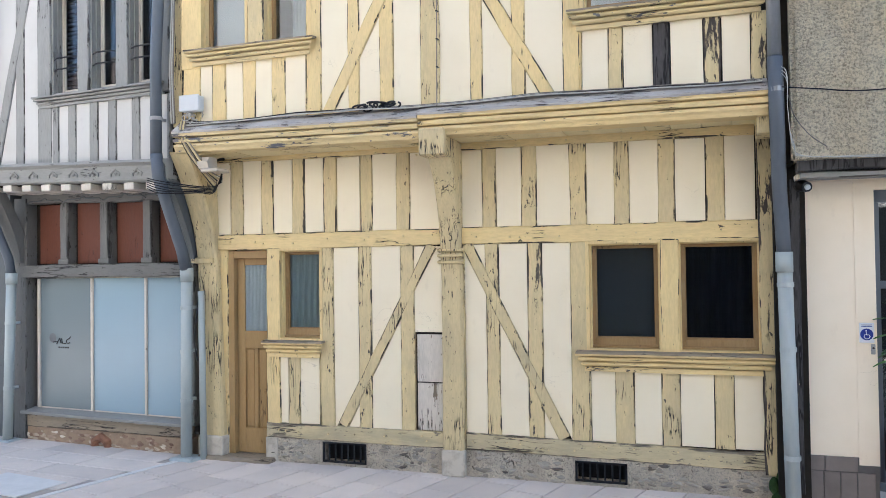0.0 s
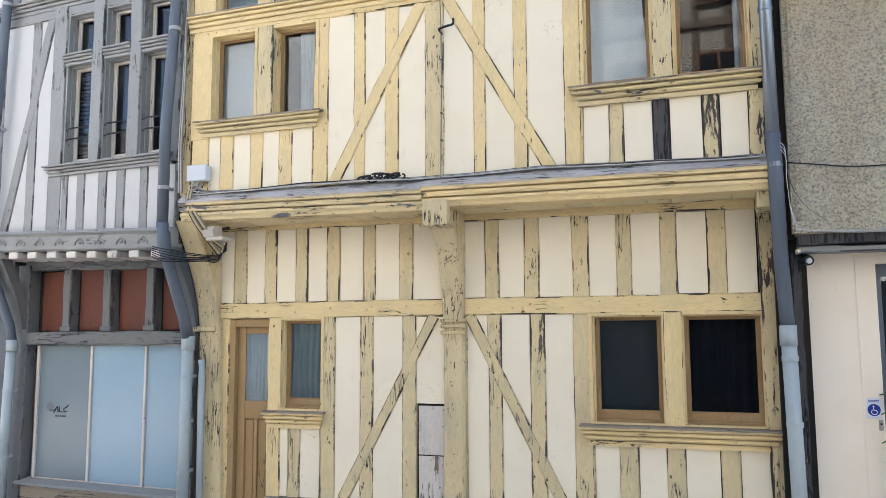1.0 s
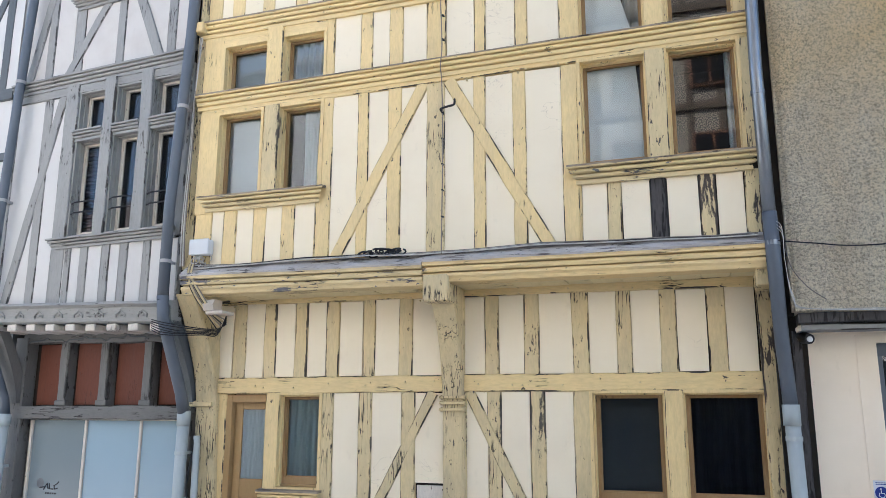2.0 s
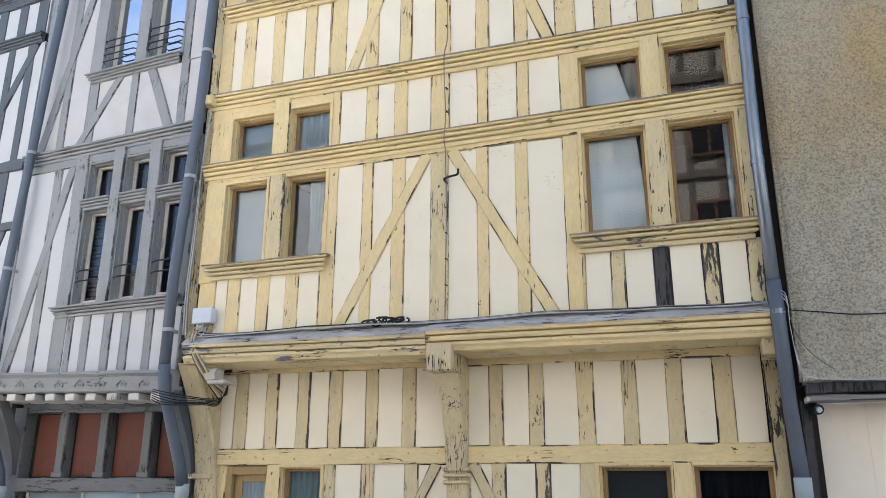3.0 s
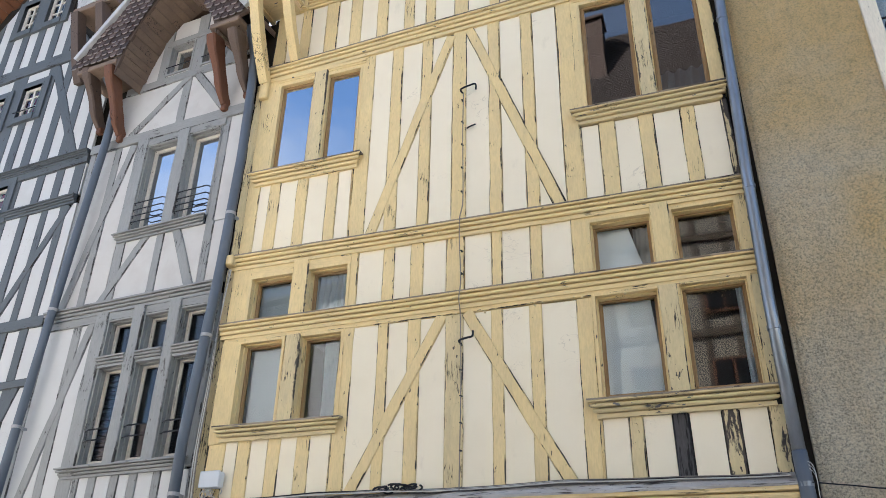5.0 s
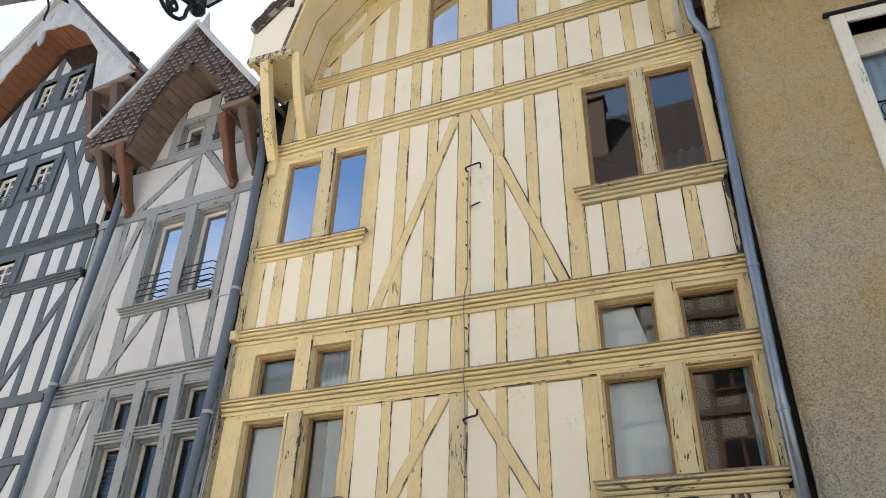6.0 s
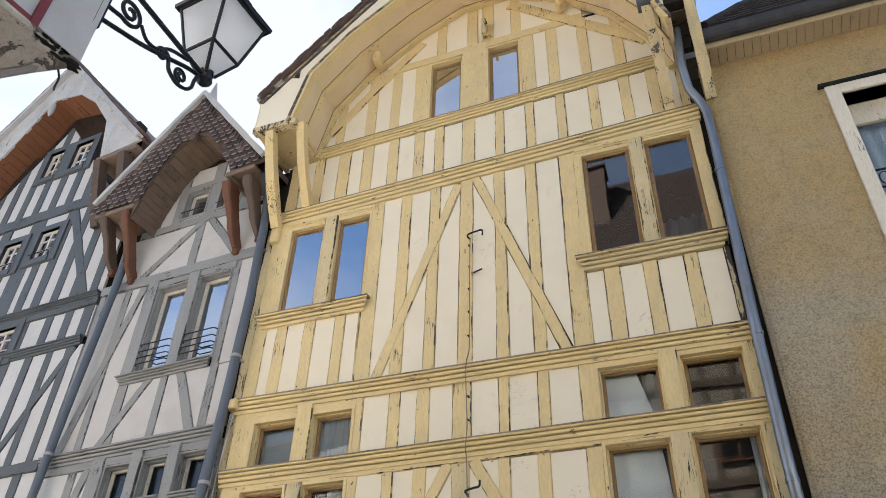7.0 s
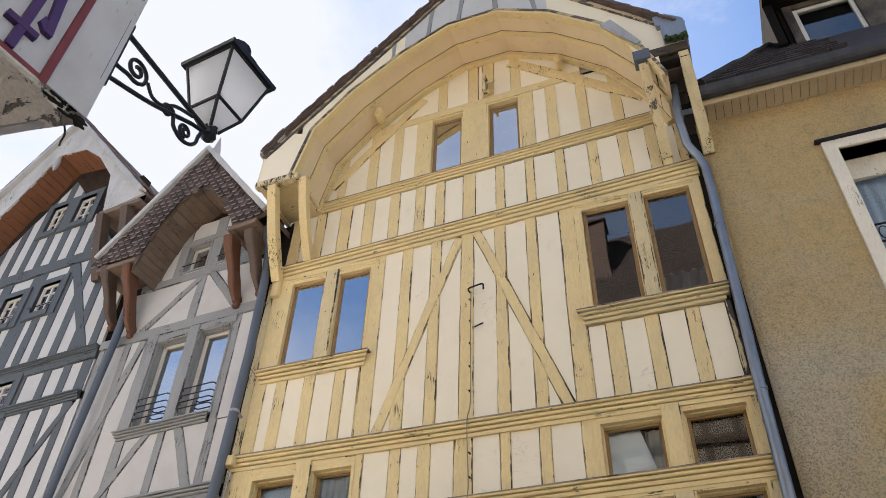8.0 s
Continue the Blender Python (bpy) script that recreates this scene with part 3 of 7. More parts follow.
        part("roller_blind", B(x0 + 0.015, x1 - 0.015, yc + 0.03, yc + 0.034, z0 + 0.02, z1 - 0.02), dress, win, "plain grey roller blind drawn down")
    elif dress == "parted":
        part("blind", B(x0 + (x1 - x0) * 0.62, x1 - 0.02, yc + 0.05, yc + 0.054, z0 + 0.02, z1 - 0.02), "blind", win, "pale blind")
        part("curtain", folds(x0 + (x1 - x0) * 0.45, x1 - 0.1, z0 + 0.02, z1 - 0.02, yc, 0.016, 4, 0.12), "curtain", win, "thin white curtain drawn aside")
    elif dress == "side":
        part("curtain", folds(x0 + (x1 - x0) * 0.62, x1 - 0.02, z0 + 0.02, z1 - 0.02, yc, 0.016, 3), "curtain", win, "thin white curtain drawn aside")
    elif dress == "slip":
        part("curtain", folds(x1 - 0.1, x1 - 0.02, z0 + 0.02, z1 - 0.02, yc, 0.016, 2), "curtain", win, "thin white curtain drawn to the jamb")
    elif dress == "half":
        # a white curtain whose dimness is put into the grey cloth colour
        part("curtain", folds(x0 + 0.02, x1 - 0.02, z0 + 0.02, z0 + (z1 - z0) * 0.3, yc + 0.12, 0.03, 4), "roller", win, "white curtain at the foot, coloured grey to look dim")
    return win


# backing behind the frame, with the openings left out
def backing(name, x0, x1, z0, z1, y0, y1, holes, mat="gap", parent=house):
    xs = sorted({x0, x1, *[h[0] for h in holes], *[h[1] for h in holes]})
    zs = sorted({z0, z1, *[h[2] for h in holes], *[h[3] for h in holes]})
    bm = bmesh.new()
    grid = {}

    def vert(i, j):
        if (i, j) not in grid:
            grid[i, j] = bm.verts.new((xs[i], y0, zs[j]))
        return grid[i, j]

    for i in range(len(xs) - 1):
        for j in range(len(zs) - 1):
            mx, mz = (xs[i] + xs[i + 1]) / 2, (zs[j] + zs[j + 1]) / 2
            if not any(h[0] < mx < h[1] and h[2] < mz < h[3] for h in holes):
                bm.faces.new((vert(i, j), vert(i + 1, j), vert(i + 1, j + 1), vert(i, j + 1)))
    back = bmesh.ops.extrude_face_region(bm, geom=bm.faces[:])
    for v in back["geom"]:
        if isinstance(v, bmesh.types.BMVert):
            v.co.y = y1
    return part(name, bm, mat, parent)


G = 0.42
LIGHTS_G = [(-1.87, -1.42, 1.12, 2.03), (1.24, 1.84, 1.08, 2.03), (2.0, 2.64, 1.08, 2.03)]
LIGHTS_1 = [(-2.49, -1.965, 4.0, 4.915), (-1.77, -1.275, 4.0, 4.915), (1.28, 1.865, 3.96, 4.945), (2.03, 2.62, 3.96, 4.955),
            (-2.465, -1.935, 5.15, 5.675), (-1.76, -1.265, 5.15, 5.685), (1.285, 1.875, 5.18, 5.72), (2.05, 2.625, 5.18, 5.725)]
LIGHTS_2 = [(-2.44, -1.95, 7.06, 8.38), (-1.77, -1.31, 7.06, 8.38), (1.36, 1.93, 7.03, 8.52), (2.08, 2.62, 7.03, 8.54)]
LIGHTS_A = [(-0.6, -0.13, 9.84, 10.98), (0.24, 0.7, 9.86, 11.0)]
backing("ground_wall", -2.72, 2.78, 0.13, 2.98, G + 0.05, G + 0.2, [*LIGHTS_G, (-2.5, -2.02, 0.12, 2.04), (-0.41, -0.1, 0.3, 1.2)])
backing("first_floor_wall", -2.72, 2.74, 3.0, 5.95, 0.05, 0.2, LIGHTS_1)
backing("second_floor_wall", -2.7, 2.72, 5.95, 9.6, 0.05, 0.2, LIGHTS_2)
backing("attic_wall", -2.25, 2.5, 9.6, 10.25, 0.05, 0.2, [(h[0], h[1], h[2], 10.25) for h in LIGHTS_A])
backing("attic_upper_wall", -1.9, 2.1, 10.25, 11.2, 0.05, 0.2, [(h[0], h[1], 10.25, h[3]) for h in LIGHTS_A])
part("attic_top_wall", slab([Vector(p) for p in ((-1.6, 11.2), (1.9, 11.2), (1.3, 11.66), (0.6, 12.08), (-0.1, 12.08), (-0.85, 11.66))], 0.05, 0.2), "cream", house)
part("side_wall", B(-2.72, -2.66, 0.62, 8.0, 0.0, 9.9), "cream", house)
part("side_wall", B(2.7, 2.74, 0.62, 8.0, 0.0, 9.9), "cream", house)
part("rear_wall", B(-2.72, 2.74, 8.0, 8.2, 0.0, 10.5), "cream", house)

# added near-black fillers; the darkness between the houses is in their colour
part("party_gap", B(-2.95, -2.72, 0.1, 0.4, 2.9, 9.6), "gap", house)
part("party_gap", B(-2.95, -2.72, 0.55, 0.7, -0.2, 3.0), "gap", house)

part("corner_post", timber((-2.79, 3.28), (-2.765, 8.5), 0.12, 0.03, 0.12), "flaked", house, "flaking corner board")

# ground floor
bay(house, G, const(2.195), lin(2.955, 2.90), [(-2.44, -2.29), (-2.08, -1.94), (-1.72, -1.58), (-1.37, -1.23), (-0.97, -0.84), (-0.59, -0.45), (-0.14, 0.06), (0.27, 0.40), (0.64, 0.78), (1.08, 1.23), (1.47, 1.60), (1.84, 1.98), (2.23, 2.38)],
    limits=(-2.63, 2.62), sm="low", wear={1: "worn", 2: "worn", 3: "worn", 7: "worn", 8: "worn", 9: "worn"})
rail(house, 2.995, 2.945, 0.09, G - 0.01, name="wall_plate", x0=-2.6, x1=2.62)
rail(house, 2.118, 2.118, 0.155, G - 0.012, x0=-2.62, x1=2.66)
BL, BR = ((-1.175, 0.3), (-0.24, 2.04), 0.105), ((1.0, 0.3), (0.11, 2.04), 0.105)
bay(house, G, const(0.285), const(2.04), [(-1.42, -1.27), (-1.0, -0.86), (-0.56, -0.42)], [BL], sm="low", wear={1: "worn"})
bay(house, G, const(0.285), const(2.04), [(0.07, 0.09), (0.29, 0.42), (0.68, 0.82), (1.07, 1.23)], [BR], sm="low", wear={1: "worn", 2: "worn"})
part("plaster_panel", slab([Vector(p) for p in ((-0.414, 1.22), (-0.137, 1.22), (-0.137, 2.033), (-0.414, 2.033))], G + 0.012, G + 0.05), "cream", house)
bay(house, G, const(0.285), const(0.95), [(-2.03, -1.98), (-1.78, -1.65), (-1.43, -1.42)], sm="low")
bay(house, G, const(0.285), const(0.92), [(1.22, 1.24), (1.45, 1.61), (1.84, 1.99), (2.27, 2.42), (2.66, 2.67)], sm="low")
part("jamb_post", timber((-1.95, 0.285), (-1.945, 2.04), 0.155, G - 0.008, 0.12), "yel", house)
part("mullion", timber((1.92, 1.06), (1.92, 2.04), 0.16, G - 0.012, 0.12), "yel", house)
part("sill_beam", timber((-2.03, 0.215), (-0.1, 0.215), 0.15, G - 0.012, 0.08), "sill_w", house)
part("sill_beam", timber((0.09, 0.225), (2.7, 0.195), 0.15, G - 0.012, 0.08), "sill_w", house)
moulding(house, -2.05, -1.36, 1.11, 0.16, 0.075, G, name="sill")
moulding(house, 1.12, 2.76, 1.075, 0.17, 0.10, G, name="sill")
for (x0, x1, z0, z1), dress in zip(LIGHTS_G, ("net", "dark_roller", "drape")):
    light(house, x0, x1, z0 + 0.02, z1 - 0.01, G + 0.09, dress=dress, rail_h=0.09, yf=G - 0.004)

# the meter cupboard in the frame
cup = part("meter_cupboard", B(-0.408, -0.105, G + 0.035, G + 0.06, 0.29, 1.205), "gap", house)
M["cup"] = painted_wood("flaking_white_board", (0.66, 0.6, 0.52), (0.2, 0.16, 0.12), 0.25, dirt=(0.5, 0.44, 0.36))
for a, b in ((0.295, 0.74), (0.752, 1.2)):
    part("cupboard_door", B(-0.395, -0.112, G + 0.008, G + 0.035, a, b, bev=0.004), "cup", cup)
part("latch", T([(-0.14, G - 0.006, 1.17), (-0.12, G - 0.012, 1.15), (-0.12, G - 0.006, 1.1)], 0.007, 6), "iron", cup)

# the street door
door = part("door", B(-2.485, -2.035, G + 0.11, G + 0.15, -0.06, 2.02), "door", house, "ochre panelled door with a glazed light")
bm = bmesh.new()
for a in ((-2.5, -2.43, -0.06, 2.03), (-2.03, -2.02, -0.06, 2.03), (-2.43, -2.03, 1.95, 2.03)):
    box(bm, a[0], a[1], G + 0.03, G + 0.15, a[2], a[3], 0.004)
part("door_frame", bm, "door", door)
for a in ((-2.425, -2.335, -0.055, 1.95), (-2.075, -2.032, -0.055, 1.95), (-2.335, -2.075, -0.055, 0.2), (-2.335, -2.075, 1.02, 1.2), (-2.335, -2.075, 1.88, 1.95), (-2.225, -2.185, 0.2, 1.02)):
    part("door_rail", B(a[0], a[1], G + 0.085, G + 0.115, a[2], a[3], bev=0.004), "door", door)
for x in (-2.335, -2.185):
    part("door_panel", B(x + 0.012, x + 0.098, G + 0.098, G + 0.115, 0.212, 1.008, bev=0.006), "door", door)
pane = part("pane", B(-2.335, -2.075, G + 0.09, G + 0.094, 1.2, 1.88), "glass", door)
pane.visible_shadow = False
part("curtain", folds(-2.335, -2.075, 1.2, 1.88, G + 0.1015, 0.003, 6), "curtain", door, "thin white curtain behind the glass")
part("door_step", B(-2.78, -1.93, G - 0.14, G + 0.14, -0.13, -0.062, bev=0.014), "ledge", house)
part("door_jamb", timber((-2.575, -0.06), (-2.575, 2.04), 0.16, G + 0.02, 0.13), "yel", house)
part("jamb_foot", B(-2.045, -1.9, G - 0.012, G + 0.14, -0.12, 0.14, bev=0.01), "stone", house)

# posts and consoles that carry the jetty


def console(x0, x1, y_wall, y_front, z_base, z_spring, z_top, mat, base_x=None):
    """A post that swells forward in a curve to carry the floor above."""
    rings = []
    n = 16
    for i in range(n + 1):
        z = z_base + (z_top - z_base) * i / n
        f = max(0.0, (z - z_spring) / (z_top - z_spring))
        y = y_wall - 0.05 + (y_front - y_wall + 0.05) * (f ** 1.7)
        s = base_x * (1 - i / n) if base_x else 0.0
        o = RNG.uniform(-0.005, 0.005)
        c = 0.018
        rings.append([(x0 + s, y_wall + 0.1, z), (x0 + s + o, y + c, z), (x0 + s + c, y, z), (x1 + s - c, y, z), (x1 + s + o, y + c, z), (x1 + s, y_wall + 0.1, z)])
    return loft(bmesh.new(), rings)


post = part("bracket_post", console(-0.13, 0.075, G, -0.05, -0.02, 2.0, 2.98, "worn"), "post", house, "weathered centre post with a curved bracket")
for z in (1.86, 1.92, 1.97):
    part("collar", sweep_x([(G - 0.02, z), (G - 0.085, z + 0.012), (G - 0.085, z + 0.03), (G - 0.02, z + 0.042)], -0.15, 0.095), "worn", post)
part("capital", B(-0.15, 0.085, -0.125, 0.3, 2.815, 3.055, bev=0.012), "post", post)
part("plinth", B(-0.14, 0.085, G - 0.075, G, -0.1, 0.14, bev=0.01), "stone", post)
post = part("bracket_post", console(-2.86, -2.62, G, -0.03, 0.12, 1.9, 3.02, "yel", 0.1), "post", house, "weathered corner post with a curved bracket")
part("collar", sweep_x([(G - 0.02, 1.9), (G - 0.08, 1.912), (G - 0.08, 1.95), (G - 0.02, 1.97)], -2.87, -2.61), "worn", post)
part("plinth", B(-2.8, -2.5, G - 0.09, G + 0.1, -0.12, 0.13, bev=0.012), "stone", post)
post = part("corner_post", timber((2.72, 0.1), (2.695, 2.98), 0.14, G - 0.03, 0.15), "flaked", house, "flaking corner post")
part("capital", B(2.62, 2.78, -0.02, 0.3, 2.84, 3.02, bev=0.01), "flaked", post)

# rubble plinth between vents
VENTS = [(-1.4, -0.93, -0.07, 0.13), (1.09, 1.54, -0.07, 0.11)]
backing("plinth_wall", -2.03, 2.74, -0.2, 0.14, G - 0.005, G + 0.2, VENTS, "rough")
for x0, x1, z0, z1 in VENTS:
    v = part("cellar_vent", B(x0, x1, G + 0.15, G + 0.17, z0, z1), "room", house)
    bm = bmesh.new()
    box(bm, x0, x1, G - 0.012, G + 0.01, z1 - 0.018, z1), box(bm, x0, x1, G - 0.012, G + 0.01, z0, z0 + 0.018)
    box(bm, x0, x0 + 0.018, G - 0.012, G + 0.01, z0, z1), box(bm, x1 - 0.018, x1, G - 0.012, G + 0.01, z0, z1)
    part("frame", bm, "iron", v)
    for k in range(1, 7):
        x = x0 + (x1 - x0) * k / 7
        part("bar", T([(x, G + 0.004, z0), (x, G + 0.004, z1)], 0.008, 6), "iron", v)

# jetty: moulded bressummer, lead cover, boarded soffit
M["flash"] = painted_wood("peeling_grey_ledge", (0.53, 0.50, 0.465), (0.2, 0.18, 0.165), 0.62, "x", dirt=(0.3, 0.265, 0.225), dirt_amount=0.8)
p = [(0.05, 3.25), (0.0, 3.25), (-0.112, 3.178), (-0.118, 3.168), (-0.118, 3.14), (-0.108, 3.135), (-0.062, 3.133), (-0.062, 3.124), (-0.1, 3.122), (-0.108, 3.1), (-0.1, 3.08), (-0.052, 3.077), (-0.052, 3.068), (-0.088, 3.066),
     (-0.092, 3.04), (-0.074, 3.018), (-0.064, 2.99), (-0.03, 2.983), (0.1, 2.983), (0.1, 3.25)]
for x0, x1, mat, f in ((-2.75, -0.165, "worn_h", lambda x: -0.013 * (x + 1.5)), (-0.16, 2.7, "yel_h", lambda x: -0.007 * (x - 1.3) - 0.006)):
    part("bressummer", sweep_x(p, x0, x1, 14, 0.0025, f), mat, house)
    part("lead_flashing", sweep_x([(0.02, 3.288), (0.0, 3.287), (-0.116, 3.196), (-0.127, 3.186), (-0.127, 3.166), (-0.116, 3.174), (0.02, 3.268)], x0, x1, 24, 0.003, f), "flash", house)
part("soffit", B(-2.7, 2.7, 0.1, G + 0.05, 3.02, 3.05), "pale_yel", house)
x = -2.66
while x < 2.66:
    w = 0.22 + RNG.uniform(-0.03, 0.05)
    if not (-0.25 < x + w / 2 < 0.1):
        part("soffit_board", B(x, min(x + w - 0.007, 2.68), 0.03, G + 0.02, 2.984 + RNG.uniform(0, 0.006), 3.035), "pale_yel", house)
    x += w

# first floor
bay(house, 0.0, const(3.25), const(3.86), [(-2.7, -2.5), (-2.36, -2.21), (-2.01, -1.87), (-1.69, -1.54), (-1.33, -1.31)])
bay(house, 0.0, const(3.25), const(4.93), [(-1.31, -1.155), (-0.885, -0.77), (-0.565, -0.43), (-0.165, 0.015), (0.295, 0.41), (0.67, 0.79), (1.115, 1.26)],
    [((-1.105, 3.27), (-0.2, 4.94), 0.115), ((0.995, 3.26), (0.05, 4.94), 0.115)], wear={3: "worn"})
bay(house, 0.0, const(3.25), const(3.80), [(1.25, 1.27), (1.49, 1.605), (1.85, 1.98), (2.24, 2.37), (2.59, 2.72)], wear={1: "flaked", 2: "bare", 3: "flaked", 4: "flaked"})
bay(house, 0.0, const(5.14), const(5.80), [(-1.29, -1.165), (-0.87, -0.74), (-0.56, -0.42), (-0.17, 0.025), (0.31, 0.42), (0.70, 0.82), (1.115, 1.28)])
for x0, x1, z0, z1 in ((-2.72, -2.49, 3.84, 4.93), (-2.72, -2.465, 5.14, 5.8)):
    part("jamb_post", timber(((x0 + x1) / 2, z0), ((x0 + x1) / 2, z1), x1 - x0, -0.006, 0.12), "yel", house)
for x, z0, z1, w in ((-1.845, 3.98, 4.93, 0.175), (-1.84, 5.14, 5.8, 0.185), (1.945, 3.93, 4.95, 0.165), (1.955, 5.16, 5.8, 0.165)):
    part("mullion", timber((x, z0), (x, z1), w, -0.03, 0.14), "worn" if z0 < 5 else "yel", house)
for z0, z1 in ((3.93, 4.95), (5.16, 5.8)):
    part("jamb_post", timber((2.69, z0), (2.69, z1), 0.12, -0.006, 0.12), "flaked" if z0 < 5 else "yel", house)
moulding(house, -2.75, 2.78, 5.15, 0.17, 0.075, 0.0, name="transom", f=lambda x: 0.004 * x)
moulding(house, -2.75, 2.8, 5.95, 0.17, 0.075, 0.0, name="string_course", f=lambda x: -0.006 * x)
rail(house, 4.948, 4.985, 0.062, -0.008, x0=-2.7, x1=2.7)
moulding(house, -2.635, -1.2, 4.005, 0.15, 0.09, 0.0, name="sill", mat="worn_h")
moulding(house, 1.16, 2.74, 3.95, 0.16, 0.10, 0.0, name="sill", mat="worn_h")
for (x0, x1, z0, z1), dress in zip(LIGHTS_1, ("roller", "parted", "tied", "slip", "roller", "sheer", "short", "")):
    light(house, x0 + 0.012, x1 - 0.012, z0 + 0.012, z1 - 0.012, 0.11, glass="glass_m" if x0 < 0 else "glass", dress=dress, w=0.034, rail_h=0.05, yf=-0.004)

for x0, x1, z0, z1 in LIGHTS_1[4:]:
    part("window_head", timber((x0 - 0.02, (z1 + 5.81) / 2), (x1 + 0.02, (z1 + 5.81) / 2), 5.81 - z1, -0.004, 0.1), "yel_h", house)

# second floor
zt2 = lin(8.47, 8.66)
bay(house, -0.0, const(5.955), const(6.90), [(-2.7, -2.53), (-2.40, -2.25), (-2.03, -1.89), (-1.63, -1.50), (-1.33, -1.31)])
bay(house, -0.0, const(5.955), zt2, [(-1.31, -1.13), (-0.90, -0.76), (-0.515, -0.385), (-0.125, 0.04), (0.30, 0.435), (0.69, 0.82), (1.10, 1.28)],
    [((-1.06, 5.97), (-0.15, 8.52), 0.115), ((1.03, 5.97), (0.07, 8.57), 0.115)])
bay(house, -0.0, const(5.945), const(6.85), [(1.27, 1.29), (1.47, 1.63), (1.87, 2.015), (2.27, 2.41), (2.66, 2.72)], wear={3: "yel", 4: "flaked"})
part("jamb_post", timber((-2.575, 6.9), (-2.575, 8.47), 0.25, -0.006, 0.12), "yel", house)
part("jamb_post", timber((1.32, 6.95), (1.32, 8.62), 0.1, -0.004, 0.12), "yel", house)
part("jamb_post", timber((2.68, 6.95), (2.68, 8.66), 0.11, -0.006, 0.12), "yel", house)
part("mullion", timber((-1.86, 7.04), (-1.86, 8.45), 0.18, -0.03, 0.14), "worn", house)
part("mullion", timber((2.005, 7.0), (2.005, 8.6), 0.155, -0.03, 0.14), "worn", house)
moulding(house, -2.68, -1.2, 7.06, 0.17, 0.09, 0.0, name="sill")
moulding(house, 1.2, 2.76, 7.02, 0.16, 0.10, 0.0, name="sill", mat="worn_h")
moulding(house, -2.68, 2.76, 8.765, 0.2, 0.075, 0.0, name="top_rail", f=lambda x: 0.037 * x)
for (x0, x1, z0, z1), dress in zip(LIGHTS_2, ("", "", "", "half")):
    light(house, x0 + 0.012, x1 - 0.012, z0 + 0.012, z1 - 0.012, 0.045, glass="glass_s" if x0 < 0 else "glass_c", dress=dress, w=0.034, rail_h=0.05, yf=-0.004)
for x0, x1, z0, z1 in ((-2.5, -1.25, 7.05, 8.42), (1.3, 2.66, 7.02, 8.56)):
    s = part("casing", sweep_x([(0.0, z1 + 0.075), (-0.03, z1 + 0.07), (-0.03, z1 + 0.03), (-0.015, z1 + 0.02), (-0.015, z1 + 0.005), (0.0, z1)], x0, x1), "yel_h", house)

for x0, x1, z0, z1 in LIGHTS_2:
    zz = zt2((x0 + x1) / 2) + 0.02
    part("window_head", timber((x0 - 0.02, (z1 + zz) / 2), (x1 + 0.02, (z1 + zz) / 2), max(0.05, zz - z1), -0.004, 0.1), "yel_h", house)

# attic storey and gable wall
bay(house, 0.0, lin(8.665, 8.865), lin(9.57, 9.72), [(-2.62, -2.45), (-2.25, -2.1), (-1.89, -1.71), (-1.53, -1.37), (-1.15, -1.0), (-0.78, -0.64), (-0.49, -0.365), (-0.11, 0.065), (0.33, 0.45), (0.73, 0.85), (1.13, 1.25), (1.54, 1.67), (1.93, 2.06), (2.26, 2.4), (2.6, 2.7)])
moulding(house, -2.3, 2.5, 9.81, 0.15, 0.06, 0.0, name="attic_rail", f=lambda x: 0.032 * x)
bay(house, 0.0, const(9.8), const(12.2), [(-2.0, -1.87), (-1.55, -1.40), (-1.18, -1.04), (-0.83, -0.62), (0.71, 0.9), (1.08, 1.22), (1.50, 1.63), (1.94, 2.07)], limits=(-2.25, 2.6),
    clip=lambda q: [v for v in arch_clip(clip_poly(q, Vector((0, 11.1)), Vector((0, -1))))] if q[0].x < -0.65 or q[0].x > 0.68 else [])
part("mullion", timber((0.055, 9.8), (0.055, 11.1), 0.36, -0.008, 0.1), "yel", house)
part("head_rail", slab(arch_clip([Vector(p) for p in ((-1.4, 11.0), (1.6, 11.06), (1.6, 11.2), (-1.4, 11.14))]), -0.008, 0.05), "yel_h", house)
bay(house, 0.0, const(11.17), const(12.2), [(-0.52, -0.38), (-0.05, 0.1), (0.18, 0.34), (0.6, 0.74)], limits=(-1.3, 1.6), clip=arch_clip)
part("rafter_brace", timber((0.6, 11.86), (2.36, 10.28), 0.17, -0.012, 0.05), "yel", house)
part("rafter_brace", timber((-0.75, 11.55), (-2.1, 10.05), 0.15, -0.012, 0.05), "yel", house)
for (x0, x1, z0, z1), dress in zip(LIGHTS_A, ("", "")):
    light(house, x0 + 0.012, x1 - 0.012, z0 + 0.012, z1 - 0.012, 0.065, glass="glass_s", dress=dress, w=0.034, rail_h=0.05, yf=-0.004)

# barrel soffit under the verge, with its ribs
D = 0.76


def arch_band(off0, off1, y0, y1):
    """A band along the arch, between two offsets inward."""
    def ring(off):
        pts = []
        for i, p in enumerate(ARCH):
            a, b = ARCH[max(i - 1, 0)], ARCH[min(i + 1, len(ARCH) - 1)]
            d = (b - a).normalized()
            pts.append(p + Vector((d.y, -d.x)) * off)
        return pts
    rings = [[(a.x, y0, a.y), (a.x, y1, a.y), (b.x, y1, b.y), (b.x, y0, b.y)] for a, b in zip(ring(off0), ring(off1))]
    return loft(bmesh.new(), rings)


